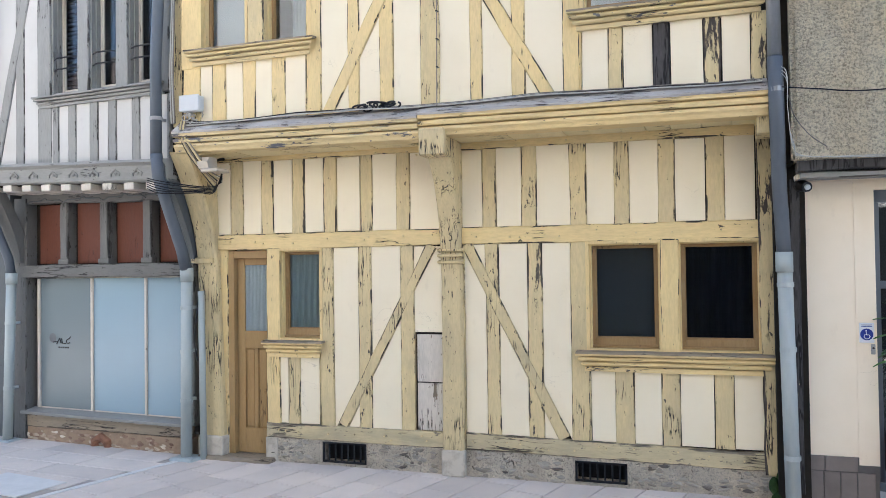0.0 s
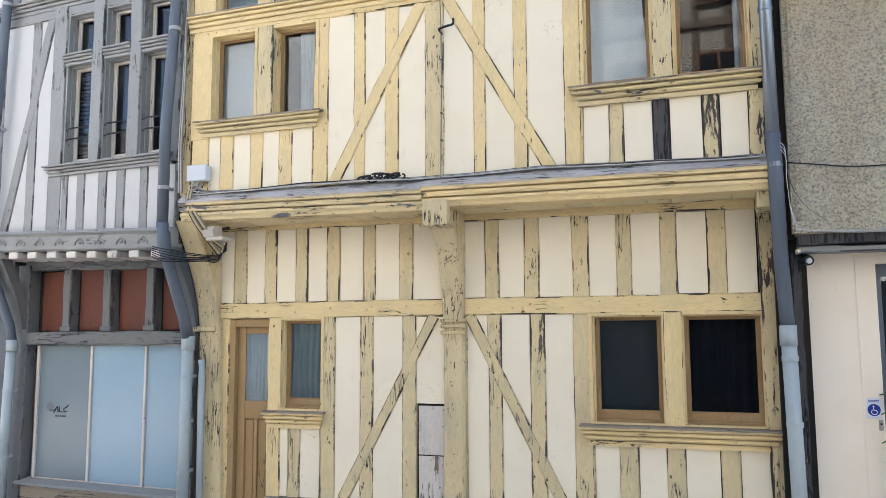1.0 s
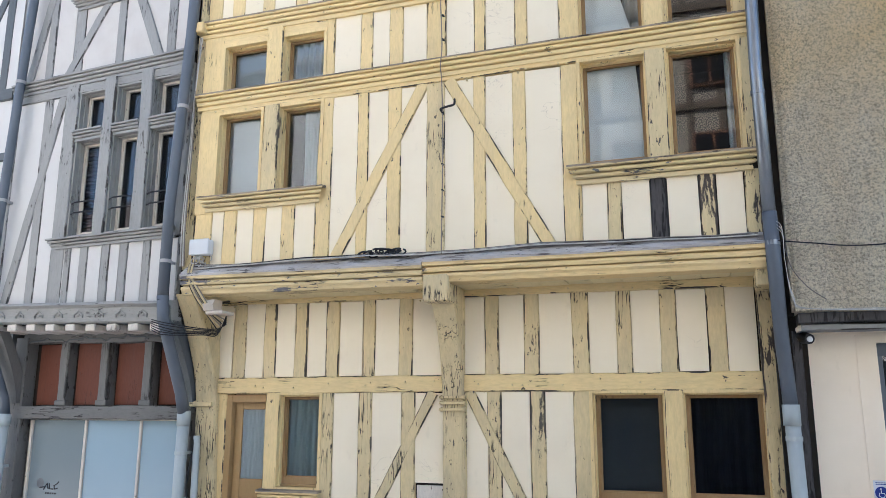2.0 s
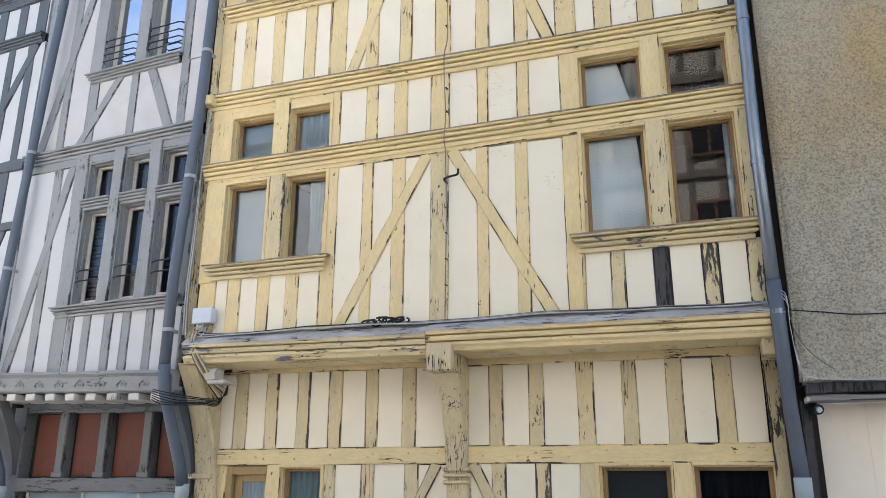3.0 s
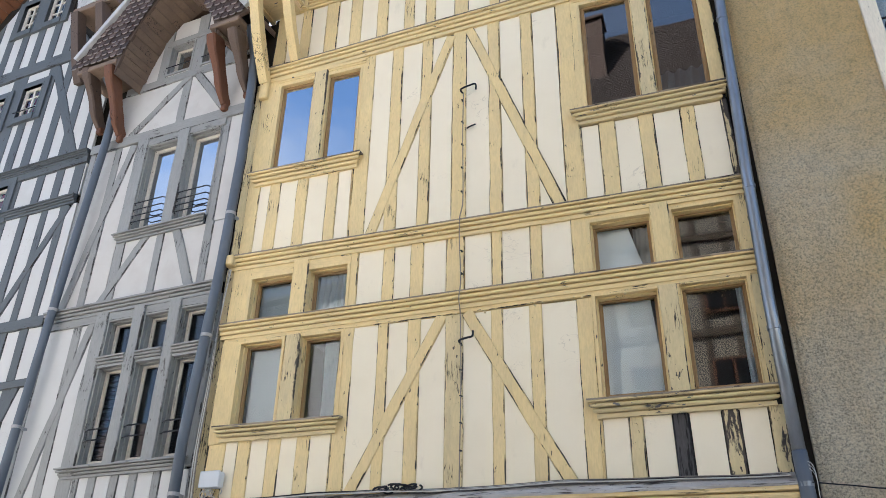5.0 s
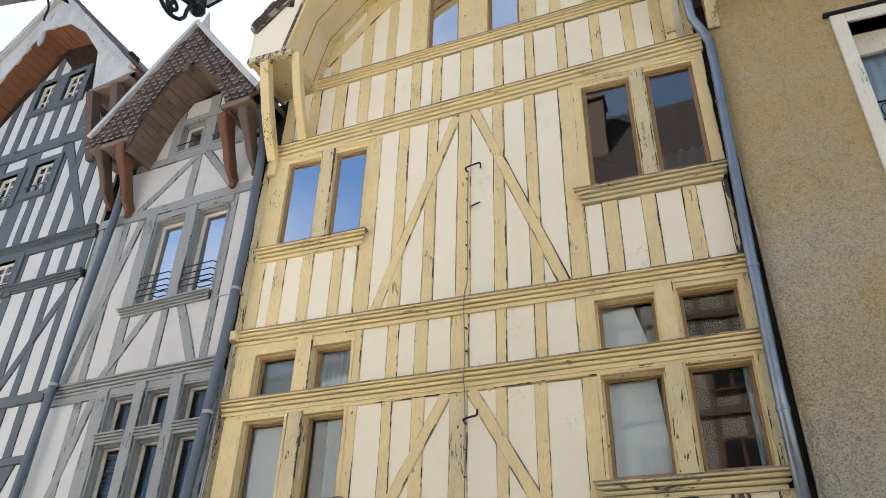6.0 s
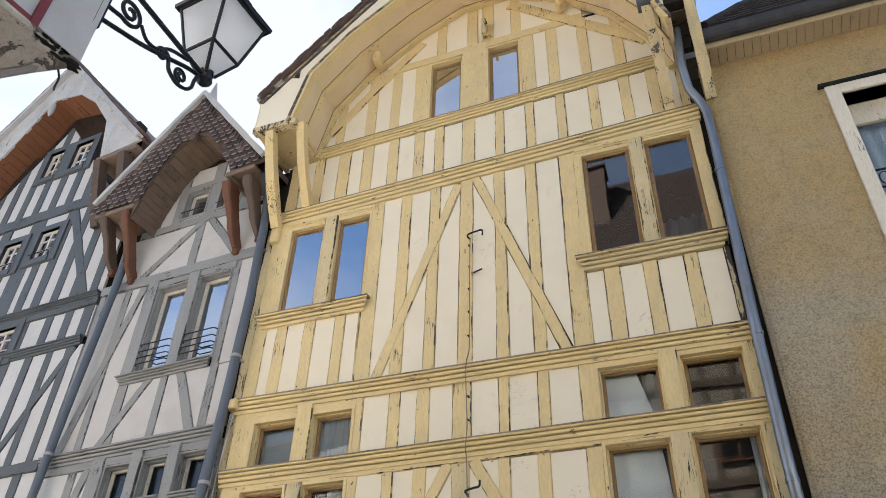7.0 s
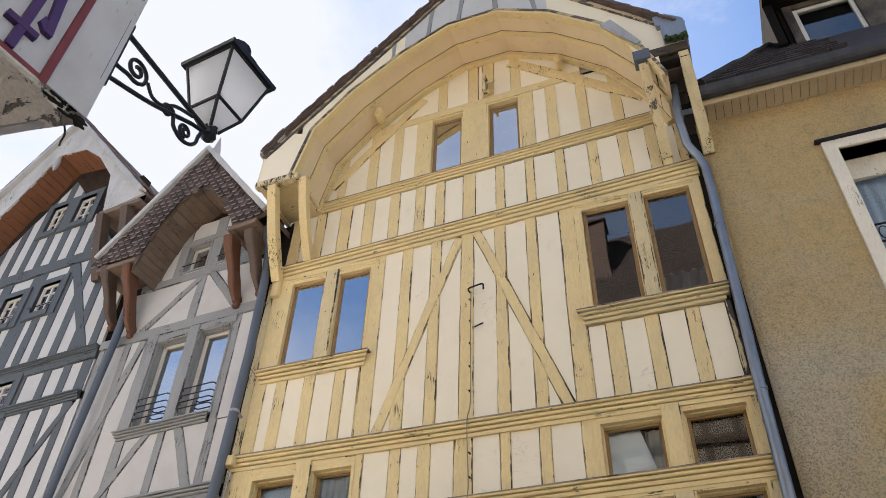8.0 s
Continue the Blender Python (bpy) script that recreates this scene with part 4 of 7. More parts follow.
M["edge_w"] = painted_wood("weathered_edge_board", (0.55, 0.44, 0.25), (0.13, 0.11, 0.095), 0.62, "x", dirt=(0.3, 0.26, 0.2))
M["barrel"] = plaster("pale_yellow_soffit", (0.74, 0.59, 0.37), (0.58, 0.43, 0.24), 1.0, 0.2, 0.7)
part("barrel_soffit", arch_band(0.0, -0.05, -D + 0.03, 0.06), "barrel", house)
for y0, y1, inn in ((-D - 0.02, -D + 0.09, 0.02), (-0.44, -0.36, 0.018), (-0.07, 0.0, 0.07)):
    for ya, yb in ((y0 - 0.006, y0 - 0.001), (y1 + 0.001, y1 + 0.006)):
        if ya < -D:
            continue
        part("board_joint", arch_band(0.0035, -0.02, ya, yb), "gap", house)
    part("arch_rib", arch_band(inn, -0.02, y0, y1), "yel_h", house)

part("arch_edge", arch_band(-0.02, -0.055, -D - 0.035, -D + 0.02), "edge_w", house, "weathered grey edge board of the arch")

# verge: plastered spandrels between arch and roof, roof slopes
RIDGE, EAVE_L, EAVE_R = (0.34, 13.48), (-2.78, 10.2), (2.95, 10.4)


def roof_z(x):
    a, b = (EAVE_L, RIDGE) if x < RIDGE[0] else (RIDGE, EAVE_R)
    return a[1] + (b[1] - a[1]) * (x - a[0]) / (b[0] - a[0])


for a, b in zip(ARCH, ARCH[1:]):
    q = [a, b, Vector((b.x, roof_z(b.x) - 0.06)), Vector((a.x, roof_z(a.x) - 0.06))]
    if a.x < RIDGE[0] < b.x:
        q.insert(3, Vector((RIDGE[0], RIDGE[1] - 0.06)))
    part("spandrel", slab(q, -D + 0.0, -D + 0.05, 0.0), "white_p" if -1.3 < a.x < 1.2 else "cream", house)


def arch_z(x):
    for a, b in zip(ARCH, ARCH[1:]):
        if a.x <= x <= b.x:
            return a.y + (b.y - a.y) * (x - a.x) / (b.x - a.x)
    return ARCH[0].y


for x, lean in ((-0.95, 0.0), (-0.42, 0.05), (0.05, 0.1), (0.62, -0.02), (1.2, -0.1)):
    part("verge_stud", timber((x, arch_z(x) + 0.05), (x + lean, roof_z(x + lean) - 0.1), 0.07, -D - 0.008, 0.03), "grey_t", house)
VERGE = mesh("verge_tile", B(-0.06, 0.06, 0.0, 0.25, -0.012, 0.012), "tile")
for e in (EAVE_L, EAVE_R):
    a, b = Vector((e[0], e[1] - 0.06)), Vector((RIDGE[0], RIDGE[1] - 0.06))
    part("bargeboard", timber(a, b, 0.07, -D - 0.03, 0.06), "edge_w", house)
    rings = []
    for y in (-D - 0.07, 8.3):
        rings.append([(e[0], y, e[1]), (RIDGE[0], y, RIDGE[1]), (RIDGE[0], y, RIDGE[1] + 0.12), (e[0] - (0.06 if e[0] < 0 else -0.06), y, e[1] + 0.06)])
    roof = part("roof_slope", loft(bmesh.new(), rings), "tile", house)
    n = 60
    s = 1 if e[0] < 0 else -1
    for i in range(n):
        f = i / n
        c = Vector((e[0] + (RIDGE[0] - e[0]) * f + 0.04 * s, 0, e[1] + (RIDGE[1] - e[1]) * f + 0.085))
        t = new("verge_tile", VERGE)
        t.parent = roof
        t.matrix_basis = pose(c.x, -D - 0.1 + RNG.uniform(-0.025, 0.02), c.z + RNG.uniform(-0.006, 0.008), 0, -s * 45 + RNG.uniform(-4, 4), 0)

M["eave_d"] = painted_wood("dark_brown_oak", (0.085, 0.06, 0.042), (0.03, 0.024, 0.02), 0.3, "x", dirt=(0.05, 0.04, 0.03))
M["moss_g"] = plain("green_moss", (0.045, 0.075, 0.02), 0.95, 0.6, 20.0, 0.4)
M["zinc_b"] = metal_mat("blue_grey_zinc_sheet", (0.30, 0.33, 0.365), 0.42, 0.55, 0.5)

# eaves boxes and struts either side of the arch
for s, x_out, x_in, zc in ((-1, -2.78, -2.2, 9.62), (1, 2.95, 2.56, 9.9)):
    # right soffit near-black: the shade of the deep void put into its colour
    part("eave_soffit", slab([Vector(p) for p in ((x_out, zc), (x_in, zc), (x_in, zc + 0.06), (x_out, zc + 0.06))], -D + 0.02, 0.06), "gap" if s > 0 else "worn_h", house)
part("eave_beam", B(-2.82, -2.16, -D - 0.02, -D + 0.1, 9.56, 9.66, bev=0.015), "flaked", house)
part("eave_cheek", slab([Vector(p) for p in ((-2.78, 9.66), (-2.24, 9.66), (-2.1, 10.4), (-2.42, 10.55), (-2.78, 10.2))], -D - 0.005, -D + 0.06), "cream", house)
part("eave_return", B(-2.8, -2.74, -D, 0.1, 9.6, 10.2), "yel", house)
part("eave_flashing", slab([Vector(p) for p in ((-2.84, 10.18), (-2.5, 10.48), (-2.5, 10.56), (-2.84, 10.26))], -D - 0.06, 0.3), "zinc_w", house)


def strut(a, b, w, mat, name="strut"):
    """A square brace between two places."""
    a, b = Vector(a), Vector(b)
    d = (b - a).normalized()
    sx = Vector((1, 0, 0))
    sy = d.cross(sx).normalized()
    rings = []
    for k in range(7):
        c = a + (b - a) * k / 6 - sy * 0.05 * math.sin(math.pi * k / 6)
        h = w / 2 + RNG.uniform(-0.004, 0.004)
        rings.append([c + sx * h + sy * h, c - sx * h + sy * h, c - sx * h - sy * h, c + sx * h - sy * h])
    return part(name, loft(bmesh.new(), rings), mat, house)


strut((-2.66, -0.04, 8.45), (-2.56, -D + 0.06, 9.58), 0.12, "yel")
strut((-2.24, -0.04, 8.7), (-2.12, -D + 0.08, 9.62), 0.11, "yel")
part("strut_foot", B(-2.72, -2.6, -0.07, 0.0, 8.2, 8.5, bev=0.012), "yel", house)
strut((2.46, -0.04, 9.0), (2.43, -D + 0.06, 10.0), 0.12, "worn")
strut((2.92, -0.04, 8.9), (2.9, -D + 0.04, 10.0), 0.12, "worn")
part("strut_foot", B(2.40, 2.52, -0.07, 0.0, 8.85, 9.1, bev=0.012), "yel", house)
part("eave_beam", B(2.40, 2.98, -D - 0.02, -D + 0.1, 10.0, 10.15, bev=0.015), "eave_d", house, "dark brown eaves beam")
for k in range(3):
    part("eave_board", B(2.54, 2.86, -D + 0.12 + 0.2 * k, -D + 0.3 + 0.2 * k, 9.83 + 0.012 * k, 9.86 + 0.012 * k, bev=0.004), "eave_d", house)
bm = bmesh.new()
rm = random.Random(3)
for k in range(46):
    bmesh.ops.create_icosphere(bm, subdivisions=1, radius=rm.uniform(0.012, 0.03), matrix=Matrix.Translation((rm.uniform(2.74, 2.98), -D - 0.09 + rm.uniform(-0.03, 0.04), 10.16 + rm.uniform(-0.04, 0.035))))
part("moss", bm, "moss_g", house, "green moss cushion under the gutter box")
part("eave_cheek", slab([Vector(p) for p in ((2.42, 10.13), (2.95, 10.13), (2.95, 10.4), (2.66, 10.72), (2.1, 10.95))], -D - 0.004, -D + 0.05), "cream", house)
part("beam_cap", B(2.33, 2.53, -D - 0.05, -D + 0.12, 9.98, 10.16, bev=0.008), "pipe_g", house)
part("gutter_box", B(2.72, 3.0, -D - 0.1, 0.4, 10.18, 10.48, bev=0.01), "zinc_b", house)
part("gutter_lid", slab([Vector(p) for p in ((2.68, 10.5), (3.0, 10.49), (2.98, 10.54), (2.8, 10.72), (2.66, 10.7))], -D - 0.08, 0.4), "zinc_b", house)
part("gable_flashing", slab([Vector(p) for p in ((2.02, 10.9), (2.4, 10.28), (2.46, 10.32), (2.16, 10.95))], -D - 0.065, -D - 0.038), "lead", house)


# stones of the plinth, oak pegs in the rails
def stone_mesh(seed):
    r = random.Random(seed)
    bm = bmesh.new()
    bmesh.ops.create_icosphere(bm, subdivisions=2, radius=1.0)
    for v in bm.verts:
        v.co *= 0.8 + 0.35 * noise.noise(v.co * 1.3 + Vector((seed * 7.1, 0, 0)))
        v.co.x += r.uniform(-0.06, 0.06)
    return mesh("plinth_stone", bm, M["pebble"])


m = Nodes("plinth_stone")
_c = m.ramp(m.rand(), (0.0, (0.3, 0.26, 0.2)), (0.45, (0.5, 0.45, 0.38)), (0.75, (0.6, 0.55, 0.46)), (0.9, (0.12, 0.1, 0.085)))
_n = m.noise(9, m.coord(), 6, 0.65)
M["pebble"] = m.finish(m.mix(m.ramp(_n, (0.4, 0.0), (0.7, 0.6)), _c, (0.22, 0.19, 0.15)), 0.9, 0, _n, 0.5, 0.02)
m = Nodes("flint_chip")
_c = m.ramp(m.rand(), (0.0, (0.20, 0.12, 0.085)), (0.4, (0.34, 0.23, 0.16)), (0.75, (0.5, 0.42, 0.32)), (1.0, (0.66, 0.6, 0.5)))
M["flint"] = m.finish(_c, 0.75, 0, m.noise(9, m.coord(), 5), 0.4, 0.02)
STONES = [stone_mesh(k) for k in range(6)]
FLINTS = []
for k in range(4):
    f = STONES[k].copy()
    f.materials[0] = M["flint"]
    FLINTS.append(f)
rk = random.Random(21)


def rubble(parent, x0, x1, z0, z1, y, n, size, meshes, name, skip=()):
    for k in range(n):
        x, z = rk.uniform(x0, x1), rk.uniform(z0, z1)
        if any(a - 0.08 < x < b + 0.08 for a, b in skip):
            continue
        o = new(name, meshes[k % len(meshes)])
        o.parent = parent
        s = size * rk.uniform(0.5, 1.3)
        o.matrix_basis = pose(x, y + 0.004, z, rk.uniform(-10, 10), rk.uniform(-14, 14), rk.uniform(-10, 10)) @ Matrix.Diagonal((s * rk.uniform(1.0, 1.9), 0.018, s * rk.uniform(0.4, 0.7), 1))


rubble(house, -1.98, 2.66, -0.09, 0.12, G - 0.005, 200, 0.036, STONES, "plinth_stone", [(v[0], v[1]) for v in VENTS] + [(-0.14, 0.09)])
PEG = mesh("peg", T([(0, 0.01, 0), (0, -0.014, 0)], [0.009, 0.008], 8), "worn")
for x0, x1, z, y, st in ((-2.5, 2.6, 2.118, G - 0.014, 0.36), (-2.5, 2.6, 2.93, G - 0.012, 0.42), (-1.9, 2.6, 0.215, G - 0.014, 0.3), (-2.5, 2.6, 4.93, -0.01, 0.38)):
    x = x0
    while x < x1:
        for dx in (0.0, 0.07) if rk.random() < 0.4 else (0.0,):
            o = new("peg", PEG)
            o.parent = house
            o.matrix_basis = pose(x + dx + rk.uniform(-0.03, 0.03), y, z + rk.uniform(-0.03, 0.03))
        x += st * rk.uniform(0.7, 1.3)


# ---- the grey house beside it ----
HG = pose(-2.85, 0, 0, 0, 0, -4)
grey = thing("grey_house", HG, "narrow grey timber-framed house with a tile-hung arched dormer", "house")
GL1 = [(a, b, z0, z1) for a, b in ((-1.62, -1.235), (-1.06, -0.69), (-0.53, -0.12)) for z0, z1 in ((3.76, 4.88), (5.0, 5.46))]
GL2 = [(-1.63, -1.11), (-0.93, -0.42)]
GL2 = [(a, b, 6.68, 7.98) for a, b in GL2]
GLA = [(-1.62, -1.2, 9.2, 9.72), (-1.0, -0.6, 9.2, 9.72)]
backing("ground_wall", -2.75, -0.02, 0.1, 2.85, 0.55, 0.7, [(-2.4, -0.18, 0.2, 1.78)], "grey_t", grey)
backing("first_floor_wall", -2.72, -0.02, 2.8, 5.65, 0.05, 0.2, GL1, "gap", grey)
backing("second_floor_wall", -2.72, -0.02, 5.65, 8.2, 0.05, 0.2, GL2, "gap", grey)
backing("attic_wall", -2.6, -0.1, 8.2, 10.2, 0.05, 0.2, GLA, "gap", grey)
part("side_wall", B(-2.75, -2.6, 0.7, 7.0, 0, 9.4), "pink_p", grey)
part("side_wall", B(-0.2, -0.02, 0.7, 7.0, 0, 9.4), "pink_p", grey)

# shopfront
SH = 0.42
M["earth"] = plaster("brown_rubble_mortar", (0.33, 0.24, 0.165), (0.2, 0.14, 0.1), 6.0, 1.0, 0.9)
part("shop_plinth", B(-2.62, -0.12, SH - 0.02, SH + 0.2, -0.25, 0.06), "earth", grey)
part("sill_beam", timber((-2.56, 0.115), (-0.14, 0.15), 0.15, SH - 0.03, 0.1), "ledge", grey)
part("sill_board", sweep_x([(SH + 0.1, 0.26), (SH - 0.09, 0.225), (SH - 0.09, 0.195), (SH + 0.1, 0.2)], -2.56, -0.12, 8, 0.002), "grey_h", grey)
part("shop_post", timber((-2.62, -0.1), (-2.6, 2.7), 0.2, SH - 0.05, 0.15), "grey_shade", grey)
part("shop_post", timber((-0.14, 0.2), (-0.14, 2.7), 0.14, SH - 0.02, 0.15), "grey_shade", grey)
shop = part("shop_window", B(-2.42, -0.2, SH + 0.06, SH + 0.1, 0.24, 0.27), "white_f", grey)
for a, b in ((-2.42, -2.38), (-1.585, -1.55), (-0.795, -0.765), (-0.2, -0.17)):
    part("mullion", B(a, b, SH + 0.03, SH + 0.09, 0.26, 1.76, bev=0.004), "white_f", shop)
for a, b, mt in ((-2.38, -1.585, "frost_g"), (-1.55, -0.795, "frost"), (-0.765, -0.2, "frost")):
    part("pane", B(a, b, SH + 0.052, SH + 0.06, 0.27, 1.76), mt, shop)
bm = bmesh.new()
bmesh.ops.create_circle(bm, cap_ends=True, segments=20, radius=0.055, matrix=Matrix.Translation((-2.19, SH + 0.049, 1.07)) @ Matrix.Rotation(radians(90), 4, "X"))
part("emblem_dot", bm, plain("emblem_grey", (0.13, 0.14, 0.15), 0.6), shop)
M["emblem"] = plain("emblem_dark", (0.02, 0.02, 0.025), 0.6)
for pts in ([(-2.19, 1.02), (-2.12, 1.03)], [(-2.13, 1.0), (-2.08, 1.07), (-2.06, 1.01)], [(-2.05, 1.07), (-2.04, 1.01), (-1.99, 1.01)], [(-1.93, 1.07), (-1.975, 1.05), (-1.965, 1.01), (-1.92, 1.02)], [(-1.93, 1.07), (-1.91, 1.09)]):
    part("emblem_stroke", T([(x, SH + 0.049, z) for x, z in pts], 0.006, 5), "emblem", shop)
for k in range(5):
    part("emblem_bar", B(-2.1 + k * 0.035, -2.078 + k * 0.035, SH + 0.047, SH + 0.05, 0.955, 0.972), "emblem", shop)
part("shop_lintel", timber((-2.55, 1.845), (-0.05, 1.845), 0.15, SH - 0.05, 0.15), "grey_shade_h", grey)
part("panel_backing", B(-2.5, -0.1, SH + 0.1, SH + 0.12, 1.9, 2.66), "gap", grey)
for a, b in ((-2.42, -2.05), (-1.82, -1.43), (-1.22, -0.81), (-0.6, -0.2)):
    part("wood_panel", B(a, b, SH + 0.075, SH + 0.1, 1.93, 2.62, bev=0.004), "red_panel", grey)
for c in (-1.93, -1.32, -0.7):
    p = part("carved_post", timber((c, 1.92), (c, 2.66), 0.13, SH - 0.02, 0.14), "grey_shade", grey)
    part("bead", T([(c + 0.045, SH - 0.022, 2.0), (c + 0.045, SH - 0.022, 2.64)], 0.008, 6), "grey_shade", p)
    part("post_foot", B(c - 0.08, c + 0.08, SH - 0.035, SH + 0.02, 1.92, 1.98, bev=0.008), "grey_shade", p)
part("head_beam", timber((-2.6, 2.74), (-0.05, 2.68), 0.2, SH - 0.03, 0.15), "grey_shade_h", grey)
for c in (-2.22, -1.62, -1.0, -0.45):
    pts = [(c + 0.3 * u, SH - 0.032, 2.66 + 0.03 * math.exp(-(u * 9) ** 2) + (0.0 if abs(u) < 0.8 else -0.03 * (abs(u) - 0.8) * 5)) for u in (-1, -0.9, -0.8, -0.4, -0.15, -0.06, 0, 0.06, 0.15, 0.4, 0.8, 0.9, 1)]
    part("carved_line", T(pts, 0.008, 5), "bw_h", grey)

# jetty of the grey house with carved frieze and joist ends
JF = lambda x: -0.035 * (x + 1.3)
part("jetty_beam", sweep_x([(0.1, 3.02), (-0.09, 3.0), (-0.1, 2.97), (-0.06, 2.94), (-0.05, 2.80), (-0.02, 2.78), (0.1, 2.78)], -2.72, -0.02, 10, 0.003, JF), "grey_h", grey)
part("jetty_soffit", B(-2.72, -0.02, 0.1, 0.5, 2.78, 2.84), "bw_h", grey)
for k in range(9):
    c = -2.6 + k * 0.295
    part("joist_end", B(c - 0.07, c + 0.07, -0.03, 0.45, 2.70 + JF(c), 2.775 + JF(c), bev=0.01), "white_f", grey)
    o = c + 0.15
    if o < -0.1:
        pts = [(o + x, -0.062, 2.855 + z + JF(o)) for x, z in ((-0.055, -0.02), (-0.06, 0.01), (-0.03, 0.03), (0, 0.055), (0.03, 0.03), (0.06, 0.01), (0.055, -0.02))]
        part("carved_ogee", T(pts, 0.009, 5), "grey_t", grey)
        part("carved_boss", B(o - 0.025, o + 0.025, -0.066, -0.03, 2.845 + JF(o), 2.875 + JF(o), bev=0.01), "grey_t", grey)


def curved_brace(parent, x, w, y0, y1, z0, z1, mat, bow=0.12, name="curved_bracket"):
    """A bracket bowed in the plane across the facade, from the post to the overhang."""
    rings = []
    for k in range(13):
        f = k / 12
        y = y0 + (y1 - y0) * f ** 1.5
        z = z0 + (z1 - z0) * f
        d = 0.09
        rings.append([(x - w / 2, y + d, z), (x - w / 2, y - d * 0.5, z), (x + w / 2, y - d * 0.5, z), (x + w / 2, y + d, z)])
    return part(name, loft(bmesh.new(), rings), mat, parent)


curved_brace(grey, -2.62, 0.17, SH - 0.05, 0.02, 1.95, 2.8, "grey_shade")
curved_brace(grey, -0.1, 0.16, SH - 0.02, 0.02, 1.9, 2.76, "bw_t")

# first floor
bay(grey, 0.0, lambda x: 3.0 + JF(x), const(3.63), [(-1.85, -1.84), (-1.64, -1.55), (-1.41, -1.295), (-1.10, -0.985), (-0.84, -0.725), (-0.52, -0.41), (-0.05, -0.02)], pm="white_p", sm="grey_t")
bay(grey, 0.0, lambda x: 3.0 + JF(x), const(5.57), [(-2.72, -2.62), (-2.2, -2.07), (-1.85, -1.65)], [((-2.52, 3.05), (-1.88, 5.55), 0.12)], pm="white_p", sm="grey_t")
part("window_post", timber((-1.735, 3.65), (-1.735, 5.57), 0.2, -0.03, 0.14), "grey_t", grey)
for c in (-1.147, -0.61):
    part("mullion", timber((c, 3.72), (c, 5.57), 0.16, -0.04, 0.16), "grey_t", grey)
part("window_post", timber((-0.06, 3.65), (-0.06, 5.57), 0.11, -0.02, 0.14), "grey_t", grey)
for a, b in ((-1.66, -1.22), (-1.07, -0.68), (-0.54, -0.1)):
    moulding(grey, a, b, 5.0, 0.13, 0.06, -0.005, mat="grey_h", name="transom", steps=4)
part("head_rail", timber((-2.7, 5.515), (-0.02, 5.52), 0.11, -0.012, 0.08), "grey_h", grey)
moulding(grey, -2.72, -0.02, 5.72, 0.15, 0.07, 0.0, mat="grey_h", name="string_course")
moulding(grey, -1.87, -0.02, 3.745, 0.12, 0.08, 0.0, mat="grey_h", name="sill")
for k, (x0, x1, z0, z1) in enumerate(GL1):
    dress = {0: "dark_blind", 1: "", 2: "", 3: "", 4: "side", 5: "side"}[k]
    w = light(grey, x0 + 0.01, x1 - 0.01, z0 + 0.01, z1 - 0.01, 0.1, "white_f", 0.035, 0.045, dress, lining="grey_t", yf=-0.004)
    if k % 2 == 0:
        for z in (4.02, 4.14):
            part("guard_bar", T([(x0 - 0.04, 0.03, z), (x0 + 0.1, -0.035, z), (x1 - 0.1, -0.035, z), (x1 + 0.02, 0.03, z)], 0.009, 6), "iron", w)

# second floor
bay(grey, 0.0, const(5.72), const(8.11), [(-2.72, -2.62), (-2.26, -2.14), (-1.83, -1.67)], [((-2.52, 5.76), (-1.92, 8.08), 0.12)], pm="pink_p", sm="grey_t")
bay(grey, 0.0, const(5.72), const(6.55), [(-1.68, -1.67), (-1.16, -1.04), (-0.41, -0.29), (-0.05, -0.02)], [((-1.9, 5.7), (-1.33, 6.56), 0.11), ((-0.5, 5.72), (-0.86, 6.56), 0.12)], pm="pink_p", sm="grey_t")
bay(grey, 0.0, const(6.55), const(8.11), [(-0.42, -0.3), (-0.05, -0.02)], pm="pink_p", sm="grey_t")
part("window_post", timber((-1.735, 6.6), (-1.735, 8.11), 0.19, -0.03, 0.14), "grey_t", grey)
part("mullion", timber((-1.02, 6.64), (-1.02, 8.08), 0.18, -0.04, 0.16), "grey_t", grey)
part("window_head", timber((-1.82, 8.04), (-0.36, 8.04), 0.11, -0.02, 0.12), "grey_h", grey)
part("top_beam", timber((-2.72, 8.19), (-0.02, 8.17), 0.16, -0.02, 0.1), "grey_h", grey)
moulding(grey, -1.86, -0.38, 6.66, 0.12, 0.08, 0.0, mat="grey_h", name="sill")
for x0, x1, z0, z1 in GL2:
    w = light(grey, x0 + 0.01, x1 - 0.01, z0 + 0.01, z1 - 0.01, 0.1, "white_f", 0.05, 0.05, "", lining="grey_t", yf=-0.004, glass="glass_s")
    for z in (6.78, 6.87, 6.96, 7.06):
        part("guard_bar", T([(x0 - 0.02, 0.04, z), (x0 + 0.03, -0.05, z), (x1 - 0.03, -0.05, z), (x1 + 0.02, 0.04, z)], 0.008, 6), "iron", w)

# attic and hood
bay(grey, 0.0, const(8.26), const(9.02), [(-2.6, -2.45), (-1.26, -1.12), (-0.12, -0.05)], [((-2.05, 8.25), (-1.16, 9.05), 0.11), ((-0.42, 8.24), (-1.02, 9.03), 0.11)], pm="pink_p", sm="grey_t")
part("attic_rail", timber((-2.3, 9.08), (-0.3, 9.08), 0.13, -0.015, 0.08), "grey_h", grey)
bay(grey, 0.0, const(9.14), const(10.15), [(-2.2, -2.0), (-1.78, -1.63), (-1.19, -1.01), (-0.59, -0.45), (-0.25, -0.15)], pm="pink_p", sm="grey_t", holes=GLA)
part("window_head", timber((-1.7, 9.78), (-0.5, 9.78), 0.1, -0.01, 0.08), "grey_h", grey)
